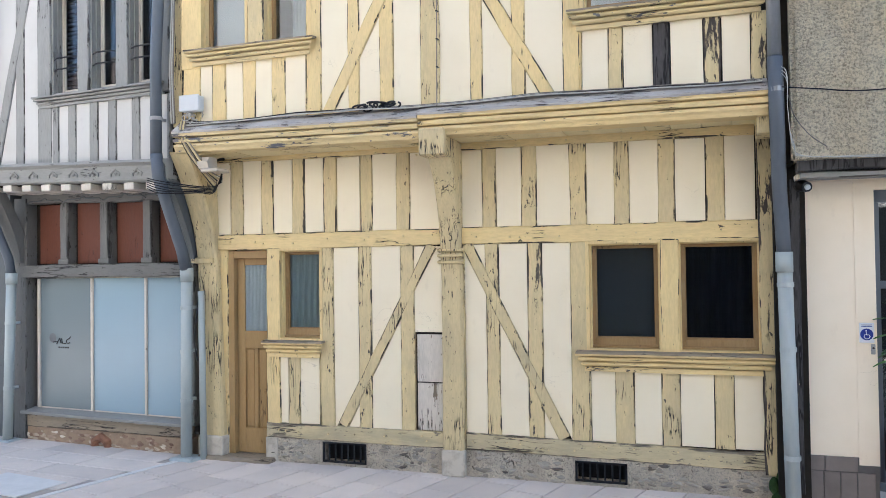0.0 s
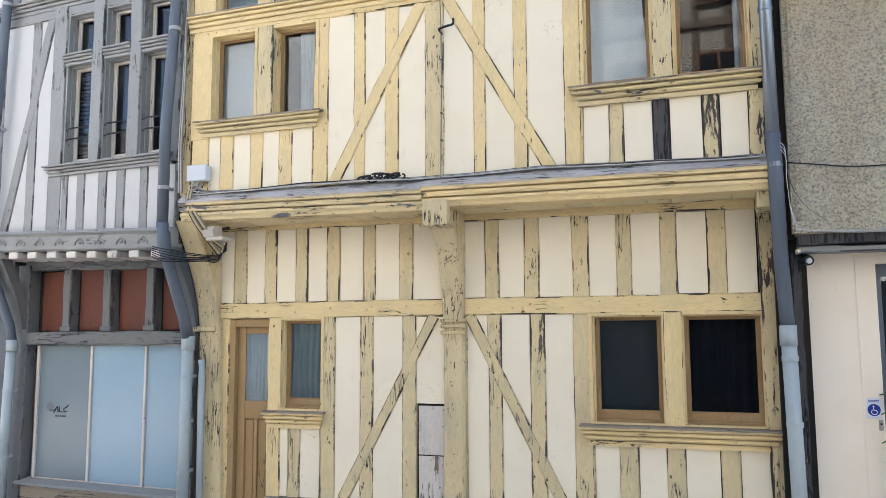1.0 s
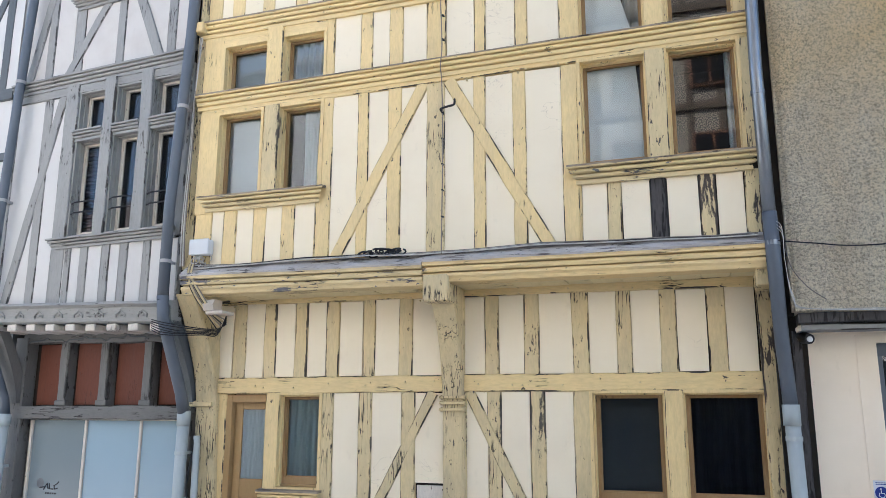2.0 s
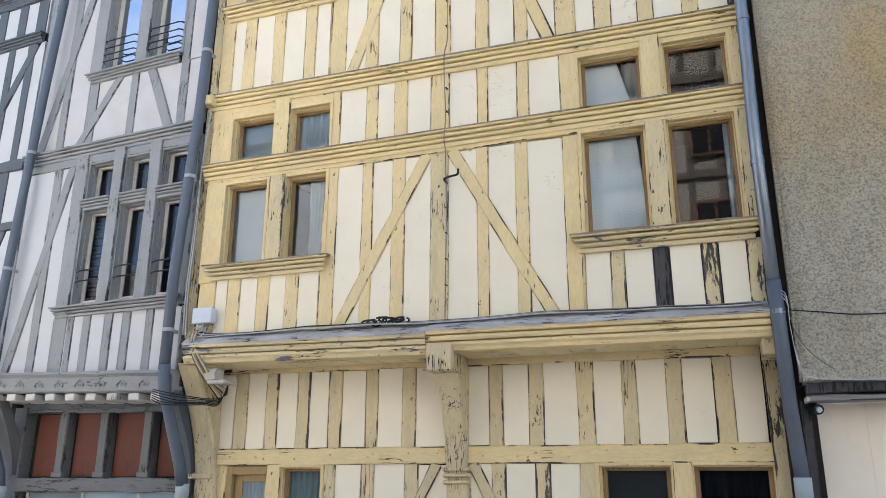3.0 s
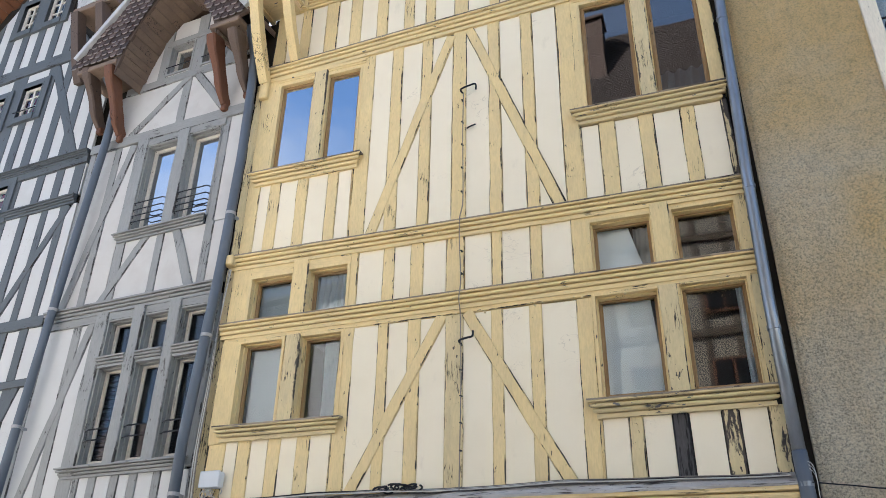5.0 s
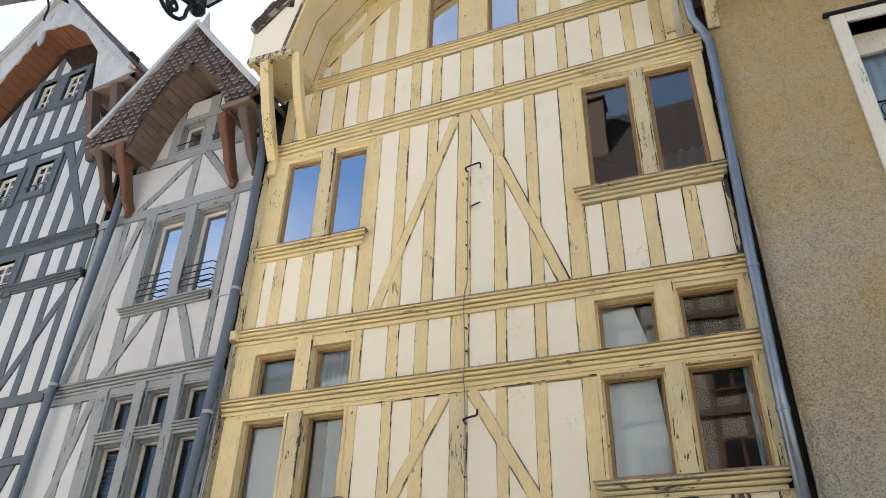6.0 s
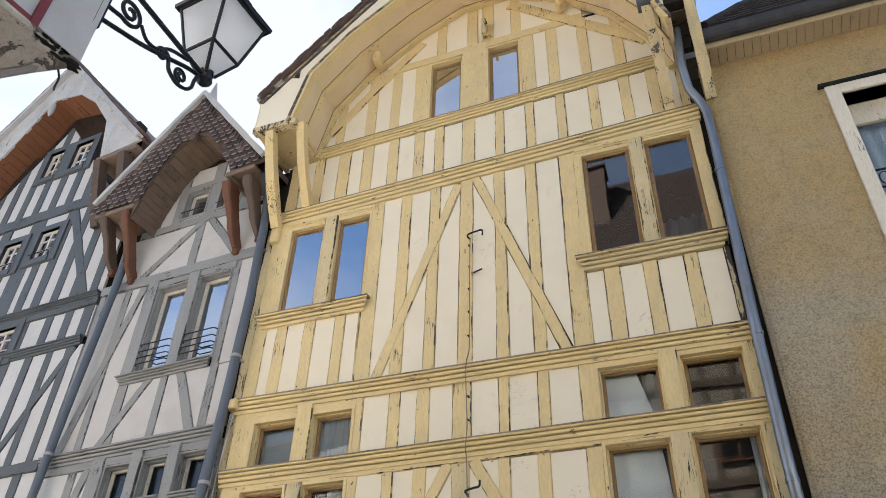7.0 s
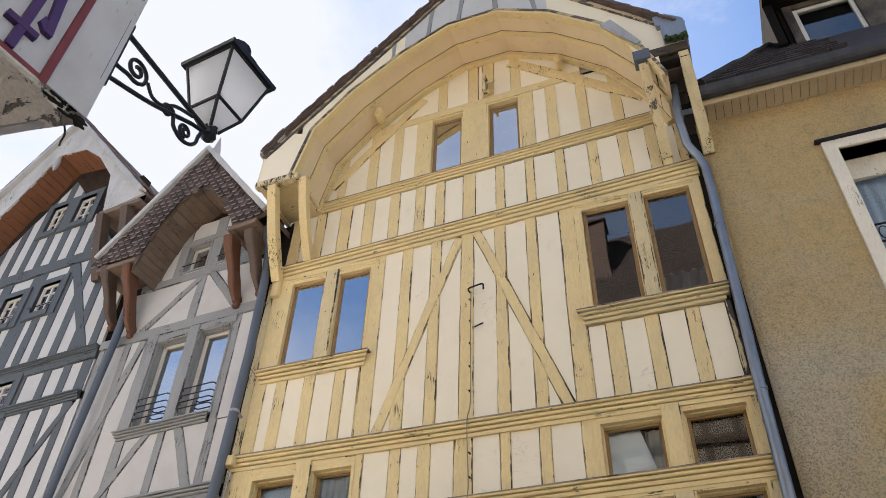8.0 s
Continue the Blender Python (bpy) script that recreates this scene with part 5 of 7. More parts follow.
for x0, x1, z0, z1 in GLA:
    w = light(grey, x0 + 0.01, x1 - 0.01, z0 + 0.01, z1 - 0.01, 0.1, "white_f", 0.04, 0.04, "", lining="grey_t", yf=-0.004, glass="glass_s")
    part("guard_bar", T([(x0, -0.03, 9.3), (x1, -0.03, 9.3)], 0.008, 6), "iron", w)
M["boards"] = painted_wood("brown_boards", (0.115, 0.078, 0.056), (0.07, 0.05, 0.04), 0.15, dirt=(0.1, 0.07, 0.055), dirt_amount=0.7)
M["boards_y"] = painted_wood("brown_boards_along", (0.21, 0.145, 0.10), (0.07, 0.05, 0.04), 0.2, "x", dirt=(0.1, 0.07, 0.055), dirt_amount=0.7)
M["red_wood"] = painted_wood("red_brown_oak", (0.155, 0.066, 0.034), (0.09, 0.05, 0.03), 0.2, dirt=(0.14, 0.06, 0.03), dirt_amount=0.7)
GARCH = [Vector(p) for p in ((-2.05, 9.0), (-1.94, 9.42), (-1.76, 9.84), (-1.52, 10.17), (-1.25, 10.34), (-0.96, 10.2), (-0.68, 9.86), (-0.46, 9.45), (-0.34, 9.1))]
DG = 0.5
for a, b in zip(GARCH, GARCH[1:]):
    d = (b - a).normalized()
    out = Vector((-d.y, d.x))
    n = max(2, round((b - a).length / 0.12))
    for k in range(n):
        p, q = a + (b - a) * (k / n) + d * 0.003, a + (b - a) * ((k + 1) / n) - d * 0.003
        o = out * RNG.uniform(-0.004, 0.004)
        corners = [p + o, q + o, q + o + out * 0.03, p + o + out * 0.03]
        part("soffit_board", loft(bmesh.new(), [[(c.x, y, c.y) for c in corners] for y in (-DG + 0.02, 0.06)]), "boards_y", grey)
APEX, GEL, GER = Vector((-1.3, 11.2)), Vector((-2.85, 9.42)), Vector((0.16, 9.3))
front = [GEL, Vector((-2.08, 9.3)), *GARCH[1:-1], Vector((-0.42, 9.22)), GER, APEX]
for a, b in zip(GARCH, GARCH[1:]):
    def top(x):
        e = GEL if x < APEX.x else GER
        return e.y + (APEX.y - e.y) * (x - e.x) / (APEX.x - e.x)
    q = [a, b, Vector((b.x, top(b.x))), Vector((a.x, top(a.x)))]
    if a.x < APEX.x < b.x:
        q.insert(3, APEX)
    part("hood_front", slab(q, -DG, -DG + 0.04, 0), "boards", grey)
part("hood_front", slab([GEL, Vector((-2.05, 9.28)), Vector((-2.05, top(-2.05)))], -DG, -DG + 0.04, 0), "boards", grey)
part("hood_front", slab([Vector((-0.34, 9.2)), GER, Vector((-0.34, top(-0.34)))], -DG, -DG + 0.04, 0), "boards", grey)
for e in (GEL, GER):
    rings = [[(e.x, y, e.y), (APEX.x, y, APEX.y), (APEX.x, y, APEX.y + 0.1), (e.x, y, e.y + 0.1)] for y in (-DG - 0.03, 6.5)]
    part("roof_slope", loft(bmesh.new(), rings), "tile", grey)
    part("verge_flashing", timber((e.x, e.y + 0.04), (APEX.x, APEX.y + 0.05), 0.08, -DG - 0.075, 0.12), "zinc_w", grey)
bm = bmesh.new()
tube(bm, [(-1.28, -DG + 0.1, 11.15), (-1.28, -DG + 0.1, 11.35), (-1.28, -DG + 0.1, 11.62)], [0.09, 0.06, 0.008], 10)
part("finial", bm, "zinc_w", grey)
for x, zf, zh in ((-2.62, 8.55, 9.3), (-2.18, 8.3, 9.2), (-0.4, 8.3, 9.12), (-0.06, 8.4, 9.1)):
    rings = []
    for k in range(8):
        f = k / 7
        y, z = -0.02 - (DG - 0.06) * f ** 0.8, zf + (zh - zf) * f
        w = 0.036 + 0.034 * f + (0.008 if k in (2, 6) else 0.0)
        bulge = 0.016 * math.sin(3.0 * math.pi * f)
        rings.append([(x - w, y + 0.05 + 0.07 * f, z), (x - w, y - 0.06 - bulge, z - 0.04), (x - w * 0.7, y - 0.08 - bulge, z - 0.045), (x + w * 0.7, y - 0.08 - bulge, z - 0.045), (x + w, y - 0.06 - bulge, z - 0.04), (x + w, y + 0.05 + 0.07 * f, z)])
    b = part("eave_bracket", loft(bmesh.new(), rings), "red_wood" if x > -2.5 and x < -0.2 else "boards", grey)
    part("bracket_foot", B(x - 0.045, x + 0.045, -0.08, 0.0, zf - 0.12, zf, bev=0.015), "red_wood", b)
for x0, x1 in ((-2.78, -2.05), (-0.45, 0.02)):
    part("eave_plate", B(x0, x1, -DG - 0.02, 0.05, 9.18, 9.26, bev=0.012), "boards_y", grey)

part("ridge_beam_end", B(-1.32, -1.2, -DG - 0.07, -DG + 0.05, 10.2, 10.33, bev=0.02), "boards", grey)

# scalloped tiles on the hood
bm = bmesh.new()
loft(bm, [[(-0.058, 0, 0.07), (-0.058, -0.022, -0.04), (-0.03, -0.026, -0.075), (0.03, -0.026, -0.075), (0.058, -0.022, -0.04), (0.058, 0, 0.07)],
          [(-0.058, 0.012, 0.07), (-0.058, -0.01, -0.04), (-0.03, -0.014, -0.075), (0.03, -0.014, -0.075), (0.058, -0.01, -0.04), (0.058, 0.012, 0.07)]])
M["scallop"] = None
m = Nodes("scalloped_tile")
_c = m.ramp(m.rand(), (0.0, (0.04, 0.025, 0.021)), (0.5, (0.075, 0.047, 0.04)), (1.0, (0.13, 0.09, 0.078)))
_n = m.noise(18, m.coord(), 5)
_sep = m.t.nodes.new("ShaderNodeSeparateXYZ")
m.t.links.new(m.coord(), _sep.inputs[0])
# pale lower rims: the sky light on the tile edges, put into the colour
_c = m.mix(m.ramp(m.math("ADD", m.math("MULTIPLY", _sep.outputs["Z"], -9.0), m.math("MULTIPLY", _n, 0.5)), (0.68, 0.0), (0.82, 0.7)), _c, (0.42, 0.36, 0.32))
M["scallop"] = m.finish(m.mix(m.ramp(_n, (0.4, 0.0), (0.75, 0.6)), _c, (0.07, 0.055, 0.045)), 0.8, 0, _n, 0.4, 0.008, 0.3)
tile_mesh = mesh("hood_tile", bm, "scallop")


def in_arch(x, z):
    for a, b in zip(GARCH, GARCH[1:]):
        if a.x <= x <= b.x:
            return z < a.y + (b.y - a.y) * (x - a.x) / (b.x - a.x) + 0.02
    return False


row, z = 0, 9.36
while z < 11.1:
    x = -2.85 + (0.06 if row % 2 else 0.0)
    while x < 0.2:
        if z < top(x) - 0.03 and not in_arch(x, z - 0.05):
            t = new("hood_tile", tile_mesh)
            t.parent = grey
            t.matrix_basis = pose(x, -DG - 0.012 + RNG.uniform(-0.004, 0.004), z + RNG.uniform(-0.006, 0.006), RNG.uniform(-4, 4), RNG.uniform(-2, 2), 0)
        x += 0.12
    z += 0.095
    row += 1

# ---- the slate-grey house at the end ----
bw = thing("slate_grey_house", HG, "white plastered house with slate-grey timbers and boarded gable hood", "house")
BWL = [(-5.45, -5.02, 9.25, 9.85), (-4.66, -4.22, 9.3, 9.9)]
BWA = [(-5.36, -4.98, 11.3, 11.95), (-4.72, -4.3, 11.3, 11.95)]
BWS = [(-4.75, -4.25, 7.45, 8.0)]
backing("wall", -7.9, -2.76, 3.0, 10.4, 0.05, 0.25, BWL + BWS, "gap", bw)
backing("gable_wall", -6.9, -3.4, 10.4, 12.1, 0.05, 0.25, BWA, "gap", bw)
part("ground_wall", B(-7.9, -2.8, 0.4, 0.6, -0.3, 3.0), "bw_t", bw)
part("side_wall", B(-2.9, -2.76, 0.6, 7, 0, 10.3), "white_p", bw)
part("side_wall", B(-7.9, -7.7, 0.25, 7, 0, 10.3), "white_p", bw)


def row_of_studs(x0, x1, n, w=0.15):
    s = (x1 - x0) / n
    return [(x0 + s * k + (s - w) / 2, x0 + s * k + (s + w) / 2) for k in range(n)]


bay(bw, 0.0, const(3.0), const(4.8), row_of_studs(-7.8, -2.9, 12), [((-3.6, 3.0), (-2.95, 4.8), 0.13)], "white_p", (-7.85, -2.78), "bw_t")
bay(bw, 0.0, const(4.88), const(5.58), row_of_studs(-7.8, -2.9, 13), (), "white_p", (-7.85, -2.78), "bw_t")
bay(bw, 0.0, const(5.72), const(7.38), [(-4.95, -4.8), (-4.3, -4.12), (-3.83, -3.68), (-3.42, -3.29), (-3.05, -2.92)], [((-3.75, 5.75), (-2.9, 7.36), 0.12)], "white_p", (-7.85, -2.76), "bw_t")
bay(bw, 0.0, const(7.51), const(8.03), [(-4.95, -4.77), (-4.22, -4.05), (-3.72, -3.57), (-3.33, -3.18), (-2.98, -2.8)], (), "white_p", (-7.85, -2.76), "bw_t", holes=BWS)
bay(bw, 0.0, const(8.23), const(10.2), [(-6.6, -6.4), (-5.7, -5.47), (-5.0, -4.68), (-4.2, -4.02), (-3.8, -3.64), (-3.42, -3.26), (-3.02, -2.88)], [((-3.12, 8.25), (-4.05, 10.15), 0.16)], "white_p", (-7.85, -2.76), "bw_t", holes=BWL)
for a, b, z0, z1 in ((-5.7, -5.47, 8.23, 9.2), (-5.33, -5.18, 8.23, 9.2), (-4.55, -4.38, 8.23, 9.25)):
    part("stud", timber(((a + b) / 2, z0), ((a + b) / 2, z1), b - a, -0.004, 0.05), "bw_t", bw)
for z, w in ((4.84, 0.1), (5.65, 0.15), (8.12, 0.18), (10.32, 0.22)):
    part("rail", timber((-7.85, z), (-2.76, z), w, -0.02, 0.1), "bw_h", bw)
moulding(bw, -4.35, -2.8, 7.52, 0.14, 0.06, 0.0, mat="bw_h", name="rail")
moulding(bw, -7.85, -2.76, 8.24, 0.1, 0.07, -0.01, mat="bw_h", name="string_course")
GB = lambda q: clip_poly(clip_poly(q, Vector((-3.45, 10.5)), Vector((-0.78, -0.62))), Vector((-6.75, 10.5)), Vector((0.78, -0.62)))
bay(bw, 0.0, const(10.43), const(13.2), row_of_studs(-6.8, -3.4, 9, 0.16), (), "white_p", (-7.0, -3.2), "bw_t", clip=GB, holes=BWA)
for x0, x1, z0, z1 in BWA + BWL + BWS:
    bm = bmesh.new()
    box(bm, x0 - 0.13, x0 + 0.01, -0.03, 0.1, z0 - 0.1, z1 + 0.1), box(bm, x1 - 0.01, x1 + 0.13, -0.03, 0.1, z0 - 0.1, z1 + 0.1)
    box(bm, x0 + 0.01, x1 - 0.01, -0.03, 0.1, z1 - 0.01, z1 + 0.1), box(bm, x0 + 0.01, x1 - 0.01, -0.05, 0.1, z0 - 0.1, z0 + 0.01)
    part("casing", bm, "bw_t", bw)
    w = light(bw, x0 + 0.01, x1 - 0.01, z0 + 0.01, z1 - 0.01, 0.02, "white_f", 0.05, 0.05, "", (0.35, 0.68), "bw_t", yf=-0.03)
    c = (x0 + x1) / 2
    part("glazing_bar", B(c - 0.018, c + 0.018, 0.025, 0.06, z0 + 0.05, z1 - 0.05), "white_f", w)
    if z0 < 11:
        part("curtain", folds(x0 + 0.06, x1 - 0.06, z0 + 0.06, z1 - 0.06, 0.08, 0.01, 5), plain("plum_curtain", (0.22, 0.03, 0.06), 0.9), w, "plum red curtain")
        part("guard_bar", T([(x0 - 0.02, -0.06, z0 + 0.1), (x1 + 0.02, -0.06, z0 + 0.1)], 0.009, 6), "iron", w)
M["red_board"] = painted_wood("red_brown_boards", (0.23, 0.095, 0.045), (0.1, 0.05, 0.03), 0.12, "x", dirt=(0.17, 0.07, 0.035), dirt_amount=0.8)
DB = 0.42
BAP, BEL, BER = Vector((-5.12, 13.85)), Vector((-7.8, 10.7)), Vector((-2.55, 10.85))
M["verge_w"] = painted_wood("weathered_white_boards", (0.56, 0.545, 0.52), (0.3, 0.28, 0.25), 0.2, dirt=(0.38, 0.36, 0.33), dirt_amount=0.7)
BARCH = [Vector(p) for p in ((-6.75, 10.55), (-6.25, 11.55), (-5.75, 12.3), (-5.3, 12.98), (-4.62, 12.85), (-4.1, 12.4), (-3.58, 11.7), (-3.36, 10.75))]
for a, b in zip(BARCH, BARCH[1:]):
    d = (b - a).normalized()
    out = Vector((-d.y, d.x))
    n = max(2, round((b - a).length / 0.14))
    for k in range(n):
        p, q = a + (b - a) * (k / n) + d * 0.004, a + (b - a) * ((k + 1) / n) - d * 0.004
        o = out * RNG.uniform(-0.005, 0.005)
        corners = [p + o, q + o, q + o + out * 0.035, p + o + out * 0.035]
        part("soffit_board", loft(bmesh.new(), [[(c.x, y, c.y) for c in corners] for y in (-DB + 0.02, 0.1)]), "red_board", bw)


def btop(x):
    e = BEL if x < BAP.x else BER
    return e.y + (BAP.y - e.y) * (x - e.x) / (BAP.x - e.x)


for a, b in zip(BARCH, BARCH[1:]):
    q = [a, b, Vector((b.x, btop(b.x))), Vector((a.x, btop(a.x)))]
    if a.x < BAP.x < b.x:
        q.insert(3, BAP)
    part("verge_board", slab(q, -DB, -DB + 0.04, 0), "verge_w", bw)
part("verge_board", slab([BEL, BARCH[0], Vector((BARCH[0].x, btop(BARCH[0].x)))], -DB, -DB + 0.04, 0), "verge_w", bw)
part("verge_board", slab([BARCH[-1], BER, Vector((BARCH[-1].x, btop(BARCH[-1].x)))], -DB, -DB + 0.04, 0), "verge_w", bw)
for e in (BEL, BER):
    rings = [[(e.x, y, e.y), (BAP.x, y, BAP.y), (BAP.x, y, BAP.y + 0.14), (e.x, y, e.y + 0.12)] for y in (-DB - 0.06, 6.5)]
    roof = part("roof_slope", loft(bmesh.new(), rings), "tile", bw)
    part("verge_flashing", timber((e.x, e.y + 0.02), (BAP.x, BAP.y + 0.02), 0.09, -DB - 0.09, 0.1), "zinc_w", bw)
    s = 1 if e.x < BAP.x else -1
    for i in range(60):
        c = e + (BAP - e) * (i / 60)
        t = new("verge_tile", VERGE)
        t.parent = roof
        t.matrix_basis = pose(c.x, -DB - 0.08, c.y + 0.13 + RNG.uniform(-0.01, 0.012), 0, -s * 40, 0)
bm = bmesh.new()
tube(bm, [(-5.2, -DB - 0.05, 12.8), (-5.2, -DB - 0.05, 12.72), (-5.2, -DB - 0.05, 12.62), (-5.2, -DB - 0.05, 12.52), (-5.2, -DB - 0.05, 12.46)], [0.03, 0.05, 0.055, 0.035, 0.01], 12)
part("pendant", bm, "verge_w", bw, "carved wooden pendant")
for x in (-3.35, -2.85):
    rings = []
    for k in range(8):
        f = k / 7
        y, z = -0.02 - (DB - 0.04) * f ** 0.8, 9.6 + 1.1 * f
        rings.append([(x - 0.07, y + 0.1, z), (x - 0.07, y - 0.06, z - 0.04), (x + 0.07, y - 0.06, z - 0.04), (x + 0.07, y + 0.1, z)])
    part("eave_bracket", loft(bmesh.new(), rings), "boards", bw)
part("eave_plate", B(-3.45, -2.6, -DB, 0.05, 10.68, 10.78, bev=0.012), "boards_y", bw)

rubble(grey, -2.6, -0.15, -0.2, 0.03, SH - 0.02, 170, 0.035, FLINTS, "flint", ())
part("vent_arch", T([(-1.47, SH - 0.02, -0.16), (-1.45, SH - 0.03, -0.05), (-1.36, SH - 0.03, 0.0), (-1.27, SH - 0.03, -0.05), (-1.25, SH - 0.02, -0.16)], 0.05, 8), "brick", grey)


# ---- the ochre house ----
ochre = thing("ochre_house", None, "ochre roughcast house with white window surround and dormer", "house")
YO = -0.05
OW = (4.18, 5.3, 6.25, 8.5)
backing("upper_wall", 2.9, 9.5, 2.66, 9.45, YO, YO + 0.35, [OW], "ochre", ochre)
part("corner_return", B(2.86, 2.9, YO + 0.01, 5.0, 2.62, 9.45), "ochre", ochre)
bm = sweep_x([(YO + 0.02, 2.72), (YO - 0.025, 2.70), (YO - 0.02, 2.62), (YO + 0.06, 2.60), (YO + 0.35, 2.62), (YO + 0.35, 2.72)], 2.88, 9.5, 30, 0.006)
part("roughcast_edge", bm, "ochre", ochre)
part("floor_beam", timber((2.9, 2.575), (9.5, 2.56), 0.09, YO + 0.03, 0.2), "bare", ochre)
part("floor_beam", timber((2.92, 2.50), (9.5, 2.49), 0.05, YO + 0.08, 0.2), "grey_h", ochre)
part("overhang_soffit", B(2.9, 9.5, YO + 0.1, 0.4, 2.48, 2.52), "cream_w", ochre)
YG = 0.35
part("shop_wall", B(2.96, 3.47, YG, YG + 0.3, 0.3, 2.5), "cream_w", ochre)
part("pilaster", B(3.33, 3.475, YG - 0.008, YG, 0.24, 2.46), "cream_w", ochre)
part("shop_wall", B(4.6, 9.5, YG, YG + 0.3, -0.2, 2.5), "cream_w", ochre)
part("shop_wall", B(3.47, 4.6, YG + 0.02, YG + 0.3, 2.4, 2.5), "cream_w", ochre)
M["base_tile"] = plain("grey_brown_tile", (0.22, 0.19, 0.17), 0.55, 0.3, 4.0, 0.1)
part("tile_bed", B(2.95, 3.47, YG - 0.004, YG + 0.3, -0.2, 0.3), "joint", ochre)
for x0, x1, z0, z1 in ((2.96, 3.08, 0.185, 0.30), (3.086, 3.32, 0.185, 0.30), (2.96, 3.07, -0.15, 0.179), (3.076, 3.19, -0.15, 0.179), (3.196, 3.31, -0.15, 0.179), (3.316, 3.44, -0.15, 0.179)):
    part("base_tile", B(x0, x1, YG - 0.016, YG - 0.004, z0, z1, bev=0.003), "base_tile", ochre)
w = part("shop_window", B(3.48, 4.6, YG + 0.1, YG + 0.14, 2.3, 2.4), "pipe_g", ochre)
for x0, x1 in ((3.48, 3.52), (4.56, 4.6)):
    part("frame", B(x0, x1, YG + 0.06, YG + 0.14, 0.1, 2.3, bev=0.004), "pipe_g", w)
part("frame", B(3.52, 4.56, YG + 0.06, YG + 0.14, 1.62, 1.68, bev=0.004), "pipe_g", w)
pane = part("pane", B(3.52, 4.56, YG + 0.1, YG + 0.106, 0.1, 2.3), "glass", w)
pane.visible_shadow = False
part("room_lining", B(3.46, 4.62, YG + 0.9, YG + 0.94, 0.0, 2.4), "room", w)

# first-floor window of the ochre house
M["cream_f"] = painted_wood("cream_casing", (0.83, 0.745, 0.585), (0.3, 0.25, 0.18), 0.02, dirt=(0.6, 0.52, 0.4))
win = part("tall_window", B(OW[0], OW[1], YO + 0.24, YO + 0.3, OW[3] - 0.05, OW[3]), "white_f", ochre)
for a in ((OW[0] - 0.14, OW[0], OW[2], OW[3] + 0.13), (OW[1], OW[1] + 0.14, OW[2], OW[3] + 0.13), (OW[0], OW[1], OW[3], OW[3] + 0.13)):
    part("casing", B(a[0], a[1], YO - 0.035, YO + 0.3, a[2], a[3], bev=0.006), "cream_f", win)
part("head_panel", B(OW[0], OW[1], YO + 0.19, YO + 0.235, OW[3] - 0.3, OW[3] - 0.002, bev=0.004), "cream_f", win)
part("drip_mould", B(OW[0] - 0.2, OW[1] + 0.2, YO - 0.07, YO, OW[3] + 0.132, OW[3] + 0.16, bev=0.005), "iron", win)
for a in ((OW[0], OW[0] + 0.05, OW[2], OW[3] - 0.05), (4.71, 4.77, OW[2], OW[3] - 0.05), (OW[1] - 0.05, OW[1], OW[2], OW[3] - 0.05)):
    part("stile", B(a[0], a[1], YO + 0.22, YO + 0.27, a[2], a[3], bev=0.005), "white_f", win)
pane = part("pane", B(OW[0] + 0.05, OW[1] - 0.05, YO + 0.24, YO + 0.246, OW[2], OW[3] - 0.05), "glass", win)
pane.visible_shadow = False
part("lace_curtain", folds(OW[0] + 0.05, OW[1] - 0.05, OW[2], OW[3] - 0.06, YO + 0.33, 0.012, 8), "curtain", win)
part("room_lining", B(OW[0] - 0.1, OW[1] + 0.1, YO + 0.8, YO + 0.84, OW[2] - 0.1, OW[3] + 0.1), "room", win)
for z in (7.42, 7.2):
    part("guard_rail", T([(OW[0], YO + 0.05, z), (OW[1], YO + 0.05, z)], 0.012, 8), "iron", win)
for k in range(9):
    c = OW[0] + 0.08 + k * 0.12
    part("guard_scroll", T([(c + 0.045 * math.cos(a), YO + 0.05, 7.31 + 0.08 * math.sin(a)) for a in [2 * math.pi * i / 14 for i in range(15)]], 0.006, 5), "iron", win)

# eaves, gutter, roof and dormer
M["beige"] = painted_wood("beige_boards", (0.52, 0.42, 0.26), (0.3, 0.22, 0.12), 0.02, dirt=(0.42, 0.32, 0.18))
x = 2.92
while x < 7.5:
    part("soffit_board", B(x, x + 0.088, -0.34, YO + 0.02, 9.42, 9.44, bev=0.003), "beige", ochre)
    x += 0.094
part("fascia", B(2.92, 9.5, -0.37, -0.34, 9.38, 9.56), "beige", ochre)
part("eave_backing", B(2.92, 9.5, -0.34, 0.3, 9.445, 9.5), "gap", ochre)
gut = [(-0.43 + 0.09 * math.cos(a), 9.56 + 0.12 * math.sin(a)) for a in [math.pi + math.pi * i / 8 for i in range(9)]]
gut += [(y * 0.9 - 0.043, z + 0.008) for y, z in gut[::-1]]
M["gutter"] = metal_mat("weathered_gutter", (0.065, 0.066, 0.07), 0.55, 0.4, 0.5)
part("gutter", sweep_x(gut, 2.93, 9.5, 4), "gutter", ochre)
rings = [[(a, -0.42, 9.58), (b, 4.2, 16.74), (b, 4.2, 16.84), (a, -0.42, 9.66)] for a, b in ((3.02, 6.93), (9.5, 9.5))]
roof = part("roof_slope", loft(bmesh.new(), rings), "tile_d", ochre)
rt = random.Random(17)
bm = bmesh.new()
for k in range(16):
    y, z = -0.4 + 0.13 * k, 9.66 + 0.2015 * k
    x = 3.05 + 0.846 * (y + 0.4)
    while x < 4.6:
        w, dz = rt.uniform(0.15, 0.19), rt.uniform(-0.008, 0.014)
        loft(bm, [[(a, y, z), (a, y + 0.2, z + 0.31), (a, y + 0.18, z + 0.34), (a, y - 0.035, z + 0.05 + dz)] for a in (x, x + w - 0.008)])
        x += w
